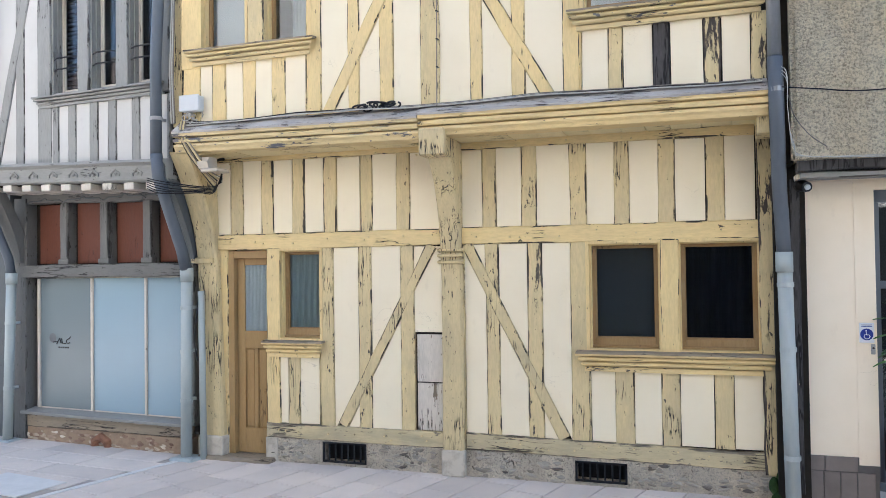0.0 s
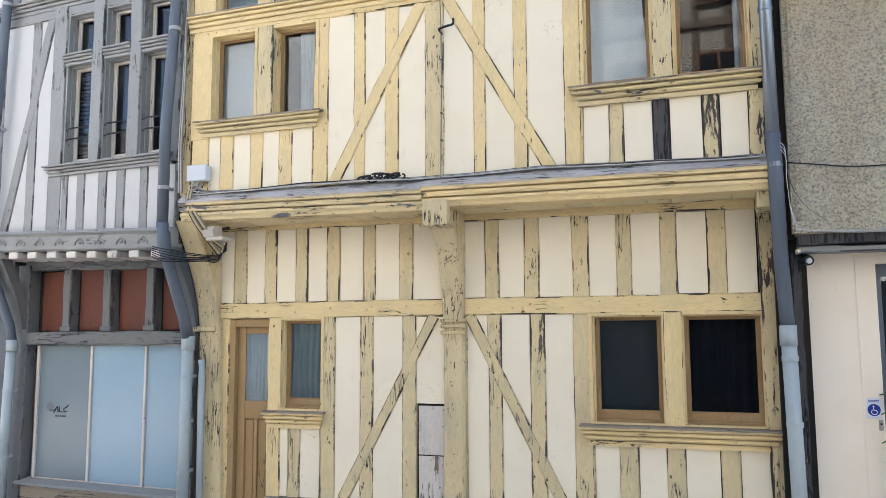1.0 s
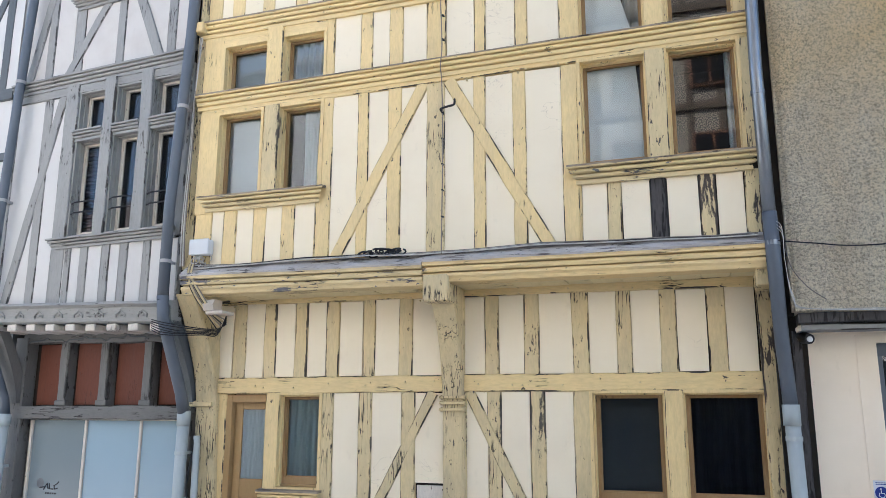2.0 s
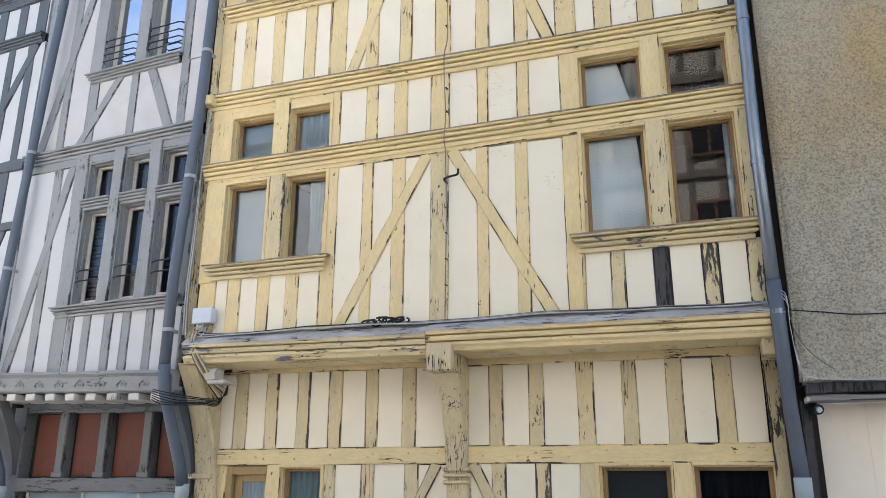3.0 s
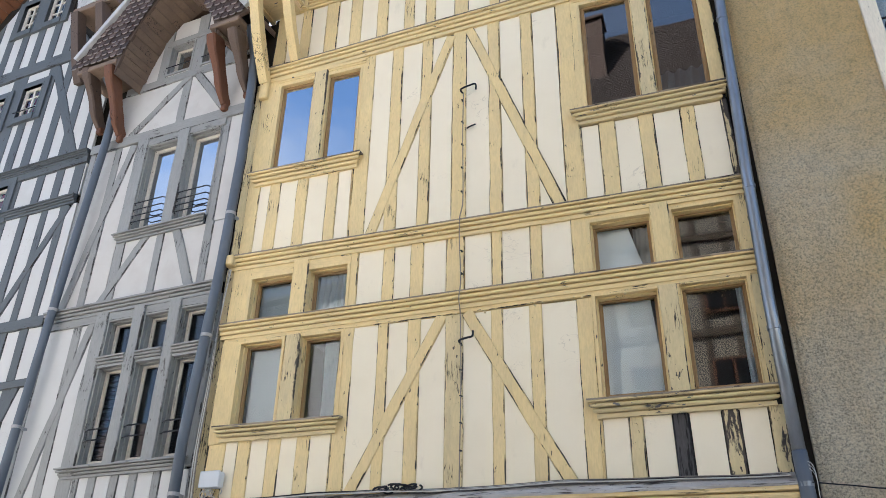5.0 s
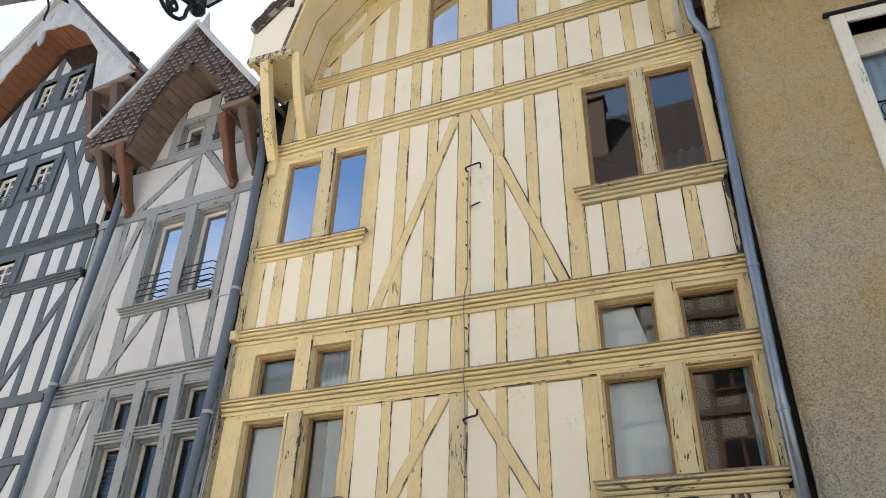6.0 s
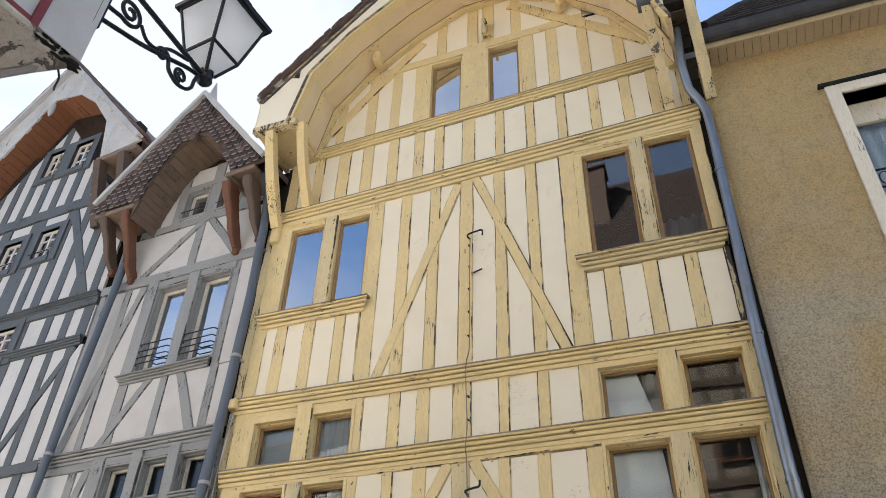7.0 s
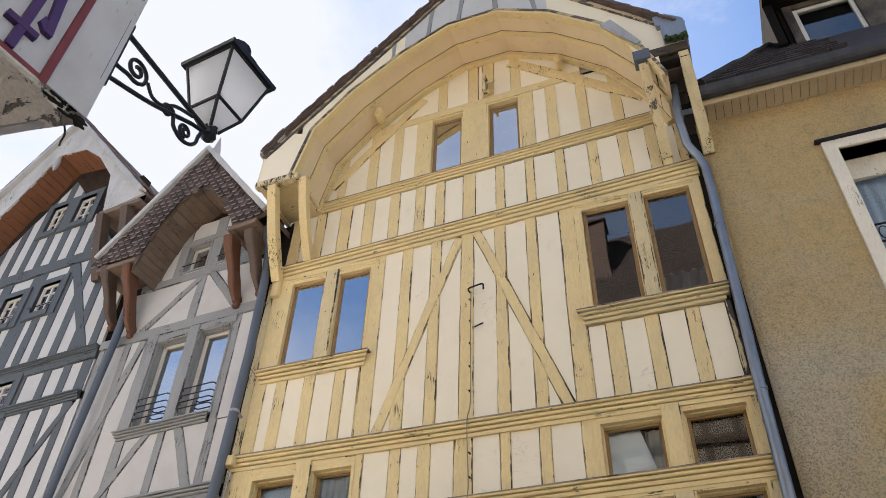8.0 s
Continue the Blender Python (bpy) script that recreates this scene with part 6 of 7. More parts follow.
tagged(part("roof_tiling", bm, "tile_d", roof), kind="stuff")
part("hip_tile", T([(3.0 + 0.105 * k, -0.42 + 0.124 * k + rt.uniform(-0.01, 0.01), 9.7 + 0.192 * k + rt.uniform(-0.012, 0.012)) for k in range(16)], 0.07, 8), "tile_d", roof)
DY = 0.58
M["dark_brown"] = painted_wood("dark_brown_paint", (0.032, 0.022, 0.018), (0.04, 0.03, 0.025), 0.05)
m = Nodes("black_slate")
_n = m.noise(9, m.coord(), 5)
M["slate"] = m.finish(m.mix(_n, (0.008, 0.007, 0.007), (0.018, 0.015, 0.013)), 1.0, 0, _n, 0.3, 0.01, 0.02)
dormer = part("dormer", B(4.46, 5.7, DY + 0.12, 3.0, 10.5, 12.2), "gap", ochre, "dark brown roof dormer with white casement")
part("dormer_post", B(4.46, 4.58, DY, DY + 0.12, 10.5, 12.2, bev=0.006), "dark_brown", dormer)
part("dormer_post", B(5.36, 5.7, DY, DY + 0.12, 10.5, 12.2, bev=0.006), "dark_brown", dormer)
part("dormer_head", B(4.58, 5.36, DY, DY + 0.12, 12.05, 12.2), "dark_brown", dormer)
part("dormer_sill", B(4.5, 5.45, DY - 0.04, DY + 0.12, 10.85, 10.98), "lead", dormer)
bm = bmesh.new()
for a in ((4.58, 4.64, 10.98, 12.05), (5.3, 5.36, 10.98, 12.05), (4.64, 5.3, 10.98, 11.05), (4.64, 5.3, 11.98, 12.05)):
    box(bm, a[0], a[1], DY + 0.03, DY + 0.09, a[2], a[3], 0.005)
part("frame", bm, "white_f", dormer)
part("pane", B(4.64, 5.3, DY + 0.05, DY + 0.056, 11.05, 11.98), "glass_c", dormer)
part("cheek", sweep_x([(DY + 0.04, 10.4), (DY + 0.04, 12.3), (2.4, 12.3), (1.6, 11.5)], 4.40, 4.46), "slate", dormer)
part("dormer_roof", slab([Vector(p) for p in ((4.22, 12.15), (5.95, 12.15), (5.95, 12.32), (4.22, 12.32))], DY - 0.3, 3.2), "slate", dormer)
part("dormer_verge", B(4.22, 4.34, DY - 0.1, 2.6, 11.2, 12.3), "slate", dormer)

# added near-black fillers behind the pipe, coloured as the dark of the gap
part("party_gap", B(2.74, 2.98, 0.3, 0.5, -0.2, 2.66), "gap", ochre)
part("party_gap", B(2.74, 2.88, 0.05, 0.5, 2.6, 9.4), "gap", ochre)
part("party_post", timber((2.895, 0.0), (2.90, 2.5), 0.07, 0.27, 0.08), "bare", ochre)

# ---- rainwater pipes ----


def clips(parent, pts, r, mat="lead"):
    for p in pts:
        bm = bmesh.new()
        tube(bm, [(p[0], p[1], p[2] - 0.018), (p[0], p[1], p[2] + 0.018)], r, 14)
        box(bm, p[0] - 0.015, p[0] + 0.015, p[1] + r * 0.9, p[1] + r * 0.9 + 0.08, p[2] - 0.015, p[2] + 0.015)
        part("pipe_clip", bm, mat, parent)


pipe = thing("drainpipe", None, "zinc drainpipe with pale cast-iron foot beside the yellow house", "drainpipe", "drainpipes")
part("upper_pipe", T([(2.72, -0.4, 10.2), (2.71, -0.38, 9.85), (2.68, -0.3, 9.25), (2.7, -0.2, 8.98), (2.78, -0.14, 8.82), (2.83, -0.12, 8.65), (2.83, -0.12, 8.3), (2.79, -0.12, 6.9), (2.76, -0.12, 5.9), (2.74, -0.12, 4.6), (2.75, -0.12, 3.3)], 0.05, 16), "zinc", pipe, smooth=True)
part("middle_pipe", T([(2.75, -0.12, 3.4), (2.755, -0.12, 3.05), (2.76, -0.08, 2.85), (2.78, 0.1, 2.4), (2.8, 0.18, 2.1), (2.81, 0.2, 1.88)], 0.055, 16), "pipe_g", pipe, smooth=True)
part("lower_pipe", T([(2.81, 0.2, 1.9), (2.84, 0.2, -0.12)], 0.058, 18), "pipe_l", pipe, smooth=True)
part("socket", T([(2.81, 0.2, 1.76), (2.81, 0.2, 1.92)], 0.066, 18), "pipe_l", pipe, smooth=True)
clips(pipe, [(2.815, 0.2, 1.66), (2.825, 0.2, 1.15), (2.838, 0.2, 0.3)], 0.063, "pipe_l")
clips(pipe, [(2.81, -0.12, 7.75), (2.76, -0.12, 5.75), (2.74, -0.12, 4.4), (2.755, -0.12, 3.15)], 0.056, "zinc")

pipe = thing("drainpipe", HG, "blue-grey painted drainpipe with pale cast-iron foot between houses", "drainpipe", "drainpipes")
part("upper_pipe", T([(0.03, -0.3, 9.25), (0.04, -0.14, 8.9), (0.06, -0.12, 8.4), (0.08, -0.12, 7.3), (0.04, -0.12, 5.8), (-0.08, -0.12, 3.9), (-0.08, -0.12, 2.95)], 0.056, 16), "pipe_g", pipe, smooth=True)
part("bend", T([(-0.08, -0.12, 3.0), (-0.075, -0.1, 2.78), (-0.03, 0.02, 2.4), (-0.03, 0.18, 2.05), (-0.03, 0.24, 1.85)], 0.06, 16), "pipe_g", pipe, smooth=True)
part("lower_pipe", T([(-0.03, 0.25, 1.86), (-0.05, 0.25, -0.12)], 0.058, 18), "pipe_l", pipe, smooth=True)
part("socket", T([(-0.03, 0.25, 1.72), (-0.03, 0.25, 1.86)], 0.067, 18), "pipe_l", pipe, smooth=True)
part("pipe_shoe", B(-0.18, 0.12, 0.12, 0.38, -0.12, -0.075, bev=0.02), "pipe_l", pipe)
clips(pipe, [(0.06, -0.12, 6.5), (0.0, -0.12, 5.0), (-0.08, -0.12, 3.35)], 0.062)
clips(pipe, [(-0.035, 0.25, 1.45), (-0.04, 0.25, 1.0), (-0.045, 0.25, 0.5)], 0.063, "pipe_l")
thin = thing("conduit_pipe", HG, "slim grey cable conduit beside the drainpipe", "pipe")
part("conduit", T([(0.11, 0.3, 1.62), (0.12, 0.3, 0.9), (0.13, 0.3, -0.1)], 0.034, 12), "pipe_l", thin, smooth=True)
part("cable", T([(0.1, 0.28, 1.62), (0.09, 0.24, 1.3), (0.04, 0.27, 1.1), (0.1, 0.26, 0.9)], 0.007, 6), "iron", thin)

pipe = thing("drainpipe", HG, "blue-grey painted drainpipe at the house boundary", "drainpipe", "drainpipes")
part("upper_pipe", T([(-2.5, -0.35, 9.3), (-2.4, -0.2, 9.05), (-2.3, -0.13, 8.75), (-2.34, -0.12, 8.1), (-2.46, -0.12, 6.4), (-2.57, -0.12, 4.4), (-2.62, -0.12, 3.3), (-2.66, -0.1, 2.9), (-2.68, 0.1, 2.4), (-2.6, 0.22, 2.0), (-2.59, 0.25, 1.8)], 0.052, 16), "pipe_g", pipe, smooth=True)
part("lower_pipe", T([(-2.59, 0.25, 1.82), (-2.66, 0.25, -0.12)], 0.055, 18), "pipe_l", pipe, smooth=True)
part("socket", T([(-2.59, 0.25, 1.7), (-2.59, 0.25, 1.83)], 0.063, 18), "pipe_l", pipe, smooth=True)
clips(pipe, [(-2.5, -0.12, 5.7), (-2.58, -0.12, 4.25)], 0.058)
clips(pipe, [(-2.61, 0.25, 1.25), (-2.64, 0.25, 0.5)], 0.06, "pipe_l")
part("pipe_shoe", B(-2.78, -2.52, 0.14, 0.36, -0.14, -0.09, bev=0.02), "pipe_l", pipe)

# ---- cables and fittings on the fronts ----
M["cable_w"] = plain("pale_cable", (0.55, 0.54, 0.5), 0.5)
M["cable_g"] = plain("grey_cable", (0.24, 0.215, 0.18), 0.7)
M["lamp_b"] = plain("beige_plastic", (0.55, 0.49, 0.41), 0.5, 0.15)
M["cable_y"] = painted_wood("painted_cable", (0.55, 0.45, 0.25), (0.2, 0.17, 0.12), 0.3)
M["box_w"] = plain("pale_plastic", (0.60, 0.62, 0.63), 0.45, 0.08)
jb = thing("junction_box", None, "pale grey plastic junction box with coiled cables", "junction box")
part("box", B(-2.67, -2.45, -0.09, 0.0, 3.40, 3.555, bev=0.012), "box_w", jb)
part("lid", B(-2.675, -2.445, -0.105, -0.088, 3.40, 3.56, bev=0.006), "box_w", jb)
rc = random.Random(3)
for k in range(7):
    c, r0 = Vector((-2.56 + rc.uniform(-0.07, 0.07), -0.06 + rc.uniform(-0.04, 0.03), 3.33 + rc.uniform(-0.03, 0.03))), rc.uniform(0.04, 0.085)
    pts = [c + Vector((r0 * math.cos(a + k), 0.02 * math.sin(2 * a), r0 * 0.8 * math.sin(a))) for a in [i * 0.45 for i in range(rc.randint(9, 14))]]
    part("cable_coil", T(pts, 0.0055, 5), "cable_w", jb)


def cable(name, pts, r, mat, label, n=8, sag=0.0):
    """A slack cable through a few places."""
    pts = [Vector(p) for p in pts]
    out = []
    for i in range(len(pts) - 1):
        p0, p1, p2, p3 = pts[max(i - 1, 0)], pts[i], pts[i + 1], pts[min(i + 2, len(pts) - 1)]
        for k in range(n):
            t = k / n
            q = 0.5 * ((2 * p1) + (p2 - p0) * t + (2 * p0 - 5 * p1 + 4 * p2 - p3) * t * t + (3 * p1 - p0 - 3 * p2 + p3) * t ** 3)
            q.z -= sag * math.sin(math.pi * t)
            out.append(q)
    out.append(pts[-1])
    return solid(name, T(out, r, 6), mat, label, "cable", "wall cables")


for k in range(7):
    y, z = -0.014 - 0.011 * k, 3.276 - 0.005 * k
    cable("wall_cable", [(-2.62, -0.08, 3.33 - 0.01 * k), (-2.3, y, z + 0.02), (-1.4, y, z + 0.03 + rc.uniform(-0.01, 0.01)), (-0.7, y, z + 0.03), (0.0, y, z + 0.01), (0.9, y, z + 0.025), (1.9, y, z + rc.uniform(-0.01, 0.01)), (2.66, y - 0.01, z - 0.015)],
          0.0055, ("cable_g", "iron", "cable_g", "cable_w", "iron", "cable_g", "cable_w")[k], "thin grey cable along the jetty moulding", 8, 0.006)
bundle = thing("cable_bundle", None, "dark tangle of coiled cable on the jetty moulding", "cable")
for k in range(9):
    c = Vector((-0.76 + k * 0.045, -0.045 + rc.uniform(-0.015, 0.015), 3.305 + rc.uniform(-0.015, 0.02)))
    part("coil", T([c + Vector((0.06 * math.cos(a + k), 0.025 * math.sin(a), 0.025 * math.sin(a + k))) for a in [i * 0.5 for i in range(12)]], 0.009, 6), "iron", bundle)
for k in range(6):
    cable("drop_cable", [(-2.66 + 0.012 * k, -0.09, 3.32), (-2.67 + 0.012 * k, -0.1, 3.18), (-2.6 + 0.02 * k, -0.08, 3.0), (-2.5 + 0.02 * k, 0.0, 2.82), (-2.42 + 0.015 * k, 0.1, 2.66 + 0.02 * k)], (0.012 if k % 3 == 1 else 0.006), ("iron", "cable_y", "cable_g")[k % 3], "cable dropping from the jetty to the bundle", 6)
for k in range(6):
    cable("cross_cable", [(-2.98, -0.2, 2.75 - 0.02 * k), (-2.86, -0.2, 2.72 - 0.024 * k), (-2.7, -0.12 - rc.uniform(0, 0.03), 2.69 - 0.02 * k + rc.uniform(-0.015, 0.015)), (-2.5, -0.02, 2.66 - 0.012 * k), (-2.42, 0.1, 2.67 - 0.012 * k), (-2.36, 0.16, 2.72 + 0.02 * k)], 0.0055, "iron", "black cable crossing to the next house", 6)
spot = thing("flood_lamp", None, "white flood lamp fixed under the jetty", "lamp")
part("housing", loft(bmesh.new(), [[(x, y, z) for y, z in ((0.1, 2.95), (-0.02, 2.95), (-0.06, 2.9), (-0.04, 2.84), (0.1, 2.83))] for x in (-2.5, -2.44, -2.38)]), "lamp_b", spot)
part("shade", B(-2.47, -2.27, -0.05, 0.16, 2.80, 2.835, bev=0.008), "lamp_b", spot)
part("stem", T([(-2.44, 0.1, 2.92), (-2.44, 0.3, 2.97)], 0.015, 6), "iron", spot)

cable("post_cable", [(0.03, -0.13, 3.24), (0.0, -0.035, 3.5), (0.01, -0.04, 4.3), (0.0, -0.04, 4.9), (0.005, -0.1, 5.05), (0.0, -0.04, 5.3), (0.0, -0.09, 5.9), (0.02, -0.04, 6.2), (0.015, -0.04, 7.0), (0.02, -0.04, 7.6)], 0.006, "cable_g", "grey cable clipped up the centre post", 6)
for z in (3.6, 3.85, 4.1, 4.35, 4.6, 5.35, 5.6, 6.3, 6.6, 6.9, 7.2, 7.5):
    hk = solid("cable_clip", B(-0.004, 0.014, -0.045, 0.0, z, z + 0.008), "iron", "small iron clip on the centre post", "clip", "cable clips")
for z, dx in ((4.62, 0.13), (7.62, 0.17)):
    cable("iron_hook", [(0.0, -0.01, z), (0.0, -0.07, z + 0.01), (dx * 0.6, -0.09, z + 0.02), (dx, -0.07, z + 0.04), (dx, -0.05, z - 0.02 if z > 5 else z + 0.1)], 0.011, "iron", "rusty iron hook on the facade")
cable("iron_spike", [(0.05, 0.0, 7.13), (0.09, -0.03, 7.12), (0.16, -0.03, 7.14)], 0.009, "iron", "small iron spike in the plaster")
for k, r0 in ((0, 0.0028), (1, 0.0024), (2, 0.0024)):
    cable("corner_cable", [(2.7, -0.1, 3.33), (2.82, -0.17, 3.28 - 0.03 * k), (2.83, -0.15, 3.0), (2.87, -0.1, 2.74 - 0.02 * k), (3.0, -0.09, 2.63), (3.9, -0.09, 2.60 + 0.01 * k), (5.0, -0.09, 2.62)], r0, "cable_w", "pale cable hanging round the corner")
cable("wall_wire", [(2.78, -0.16, 3.16), (3.05, -0.075, 3.14), (3.4, -0.075, 3.10), (4.2, -0.075, 3.12)], 0.005, "iron", "thin black wire on the roughcast")
cable("wall_wire", [(2.84, -0.12, 3.1), (2.88, -0.08, 2.95), (2.98, -0.08, 2.8), (3.1, -0.08, 2.7)], 0.004, "cable_g", "thin slack wire on the roughcast")
for k in range(4):
    cable("edge_cable", [(-2.76 - 0.015 * k, -0.05, 3.3), (-2.78 - 0.012 * k, -0.05, 3.8), (-2.76 - 0.01 * k, -0.05, 4.5), (-2.77, -0.05, 5.2), (-2.75 + 0.008 * k, -0.05, 5.8)], 0.007, ("cable_g", "cable_w")[k % 2], "cable running up beside the corner post", 6)
chp = solid("corner_block", B(-2.8, -2.68, -0.12, 0.0, 5.84, 5.96, bev=0.012), "yel", "small yellow timber block at the corner", "block")

cam_spot = thing("security_lamp", None, "dark wall lamp with round white lens under overhang", "lamp")
part("body", T([(2.92, 0.3, 2.46), (2.95, 0.22, 2.44), (2.98, 0.12, 2.42)], [0.03, 0.05, 0.04], 10), "iron", cam_spot)
part("lens", T([(2.98, 0.12, 2.42), (2.985, 0.105, 2.415)], [0.024, 0.02], 12), "box_w", cam_spot)

M["white_sign"] = plain("white_plate", (0.72, 0.74, 0.78), 0.4, 0.04)
M["blue_sign"] = plain("blue_enamel", (0.012, 0.035, 0.25), 0.4, 0.05)
sign = thing("access_sign", None, "white sign with blue disc and wheelchair symbol", "sign")
YS = YG - 0.008
part("plate", B(3.35, 3.455, YS - 0.006, YS, 1.20, 1.355, bev=0.002), "white_sign", sign)
bm = bmesh.new()
bmesh.ops.create_circle(bm, cap_ends=True, segments=28, radius=0.046, matrix=Matrix.Translation((3.402, YS - 0.008, 1.265)) @ Matrix.Rotation(radians(90), 4, "X"))
part("disc", bm, "blue_sign", sign)
part("symbol_head", T([(3.398, YS - 0.0095, 1.293), (3.398, YS - 0.0105, 1.293)], 0.006, 10), "white_sign", sign)
part("symbol_body", T([(3.398, YS - 0.01, 1.285), (3.4, YS - 0.01, 1.262), (3.418, YS - 0.01, 1.262), (3.426, YS - 0.01, 1.245)], 0.0035, 5), "white_sign", sign)
part("symbol_wheel", T([(3.403 + 0.02 * math.cos(a), YS - 0.01, 1.25 + 0.02 * math.sin(a)) for a in [2.2 + i * 0.35 for i in range(12)]], 0.003, 5), "white_sign", sign)
for z in (1.325, 1.336):
    part("text_bar", B(3.365, 3.44, YS - 0.0075, YS - 0.006, z, z + 0.005), "blue_sign", sign)
bell = thing("door_bell", None, "small metal bell push below the sign", "door bell")
part("plate", B(3.43, 3.46, YS - 0.012, YS, 1.11, 1.19, bev=0.003), "lead", bell)
part("button", T([(3.445, YS - 0.012, 1.16), (3.445, YS - 0.02, 1.16)], 0.008, 8), "iron", bell)

pot = thing("potted_plant", pose(3.69, 0.28, -0.1), "leafy green plant in a red pot by the shop", "plant")
M["red_pot"] = plain("red_pot", (0.32, 0.02, 0.025), 0.4, 0.15)
M["leaf"] = plain("green_leaf", (0.06, 0.17, 0.03), 0.5, 0.5, 6)
bm = bmesh.new()
tube(bm, [(0, 0, 0), (0, 0, 0.46), (0, 0, 0.5), (0, 0, 0.55)], [0.12, 0.16, 0.175, 0.17], 20)
part("pot", bm, "red_pot", pot, smooth=True)
part("stem", T([(0, 0, 0.5), (0.02, 0.01, 1.0), (-0.02, 0, 1.5)], 0.015, 6), "leaf", pot)
rl = random.Random(11)
for k in range(46):
    a, z = rl.uniform(0, 6.28), rl.uniform(0.65, 1.62)
    ln, wd = rl.uniform(0.16, 0.3), rl.uniform(0.05, 0.09)
    d = Vector((math.cos(a), math.sin(a), rl.uniform(-0.3, 0.5))).normalized()
    if d.y > 0.2:
        d.y = -d.y
    s = d.cross(Vector((0, 0, 1))).normalized()
    o = Vector((0, 0, z))
    pts = []
    bm = bmesh.new()
    for f, ww in ((0.0, 0.1), (0.25, 0.8), (0.55, 1.0), (0.8, 0.6), (1.0, 0.03)):
        c = o + d * ln * f + Vector((0, 0, -0.09 * f * f))
        pts.append((c - s * wd * 0.5 * ww, c + Vector((0, 0, -0.008)), c + s * wd * 0.5 * ww))
    rows = [[bm.verts.new(p) for p in r] for r in pts]
    for r1, r2 in zip(rows, rows[1:]):
        bm.faces.new((r1[0], r1[1], r2[1], r2[0])), bm.faces.new((r1[1], r1[2], r2[2], r2[1]))
    part("leaf", bm, "leaf", pot, smooth=True)

M["moss"] = plain("wet_moss", (0.035, 0.075, 0.018), 0.95, 0.6, 12, 0.6)
for x, y, z, a, c in ((2.74, G - 0.1, -0.07, 0.07, 0.07), (2.71, G - 0.07, 0.03, 0.05, 0.09), (2.76, G - 0.06, 0.1, 0.04, 0.06)):
    o = STONES[0].copy()
    o.materials[0] = M["moss"]
    o = tagged(new("moss_clump", o), "dark green moss at the foot of the corner post", "moss", "moss clumps")
    o.matrix_world = pose(x, y, z) @ Matrix.Diagonal((a, 0.05, c, 1))

# pulley on the attic front
pul = thing("hoist_pulley", None, "weathered wooden hoist arm on the gable wall", "hoist")
part("arm", T([(0.3, 0.0, 11.25), (0.3, -0.16, 11.1)], 0.02, 6), "yel", pul)
part("block", B(0.2, 0.26, -0.14, -0.02, 11.2, 11.55, bev=0.012), "flaked", pul)
part("peg", T([(0.22, -0.08, 11.42), (0.38, -0.12, 11.36)], 0.018, 6), "worn", pul)
knob = solid("beam_end", B(-1.42, -1.3, -0.32, -0.1, 11.06, 11.28, bev=0.04), "yel", "rounded beam end below the barrel soffit", "beam end")
knob = solid("beam_end", B(1.28, 1.38, -0.2, 0.0, 11.3, 11.45, bev=0.03), "yel", "small peg end on the gable brace", "beam end")

# ---- the corner house with the lantern ----
near = thing("corner_house", None, "white rendered corner house with a jettied upper floor", "house")
m = Nodes("weathered_white_render")
_a, _b, _d = m.noise(2.4, m.coord(), 6, 0.6, 0.2), m.noise(26, m.coord((1, 1, 0.35)), 4, 0.6, 0.3), m.noise(70, m.coord(), 3)
_g = m.ramp(m.noise(1.4, m.coord(), 3, 0.5), (0.45, 0.0), (0.62, 1.0))
_c = m.mix(m.ramp(_a, (0.42, 0.0), (0.75, 0.6)), (0.56, 0.545, 0.53), (0.40, 0.38, 0.355))
_c = m.mix(m.math("MULTIPLY", m.ramp(_b, (0.64, 0.0), (0.69, 0.9)), _g), _c, (0.07, 0.06, 0.05))
M["old_white"] = m.finish(_c, 0.85, 0, m.math("ADD", _d, m.math("MULTIPLY", _b, -1.0)), 0.35, 0.008, 0.25)
m = Nodes("flaking_white_render")
_n1, _n2 = m.noise(5.5, m.coord(), 9, 0.7, 0.5), m.noise(40, m.coord(), 5, 0.6)
_f = m.ramp(m.math("MULTIPLY", m.math("SUBTRACT", _n1, 0.53), 24.0), (0.0, 0.0), (1.0, 1.0))
_e = m.ramp(m.math("ABSOLUTE", m.math("SUBTRACT", _n1, 0.55)), (0.0, 0.8), (0.018, 0.0))
_c = m.mix(_f, m.mix(m.ramp(_n2, (0.4, 0.0), (0.7, 0.5)), (0.60, 0.56, 0.48), (0.42, 0.38, 0.31)), (0.2, 0.18, 0.15))
M["rough_under"] = m.finish(m.mix(_e, _c, (0.1, 0.09, 0.08)), 0.9, 0, m.math("SUBTRACT", _n2, m.math("MULTIPLY", _f, 2.0)), 0.8, 0.012, 0.2)
M["red_trim"] = plain("dull_red_trim", (0.22, 0.045, 0.045), 0.6, 0.3)
M["purple"] = plain("purple_letter_paint", (0.075, 0.03, 0.115), 0.5, 0.2)
CX, CY, CZ = -0.19, -5.07, 4.84
NEAR = pose(CX, CY, 0, 0, 0, -10.4)
near.matrix_world = NEAR
M["near_dark_base"] = plain("unseen_dark_base", (0.022, 0.03, 0.03), 0.55, 0.4)


def footprint(points, z0, z1):
    return loft(bmesh.new(), [[(x, y, z) for x, y in points] for z in (z0, z1)])


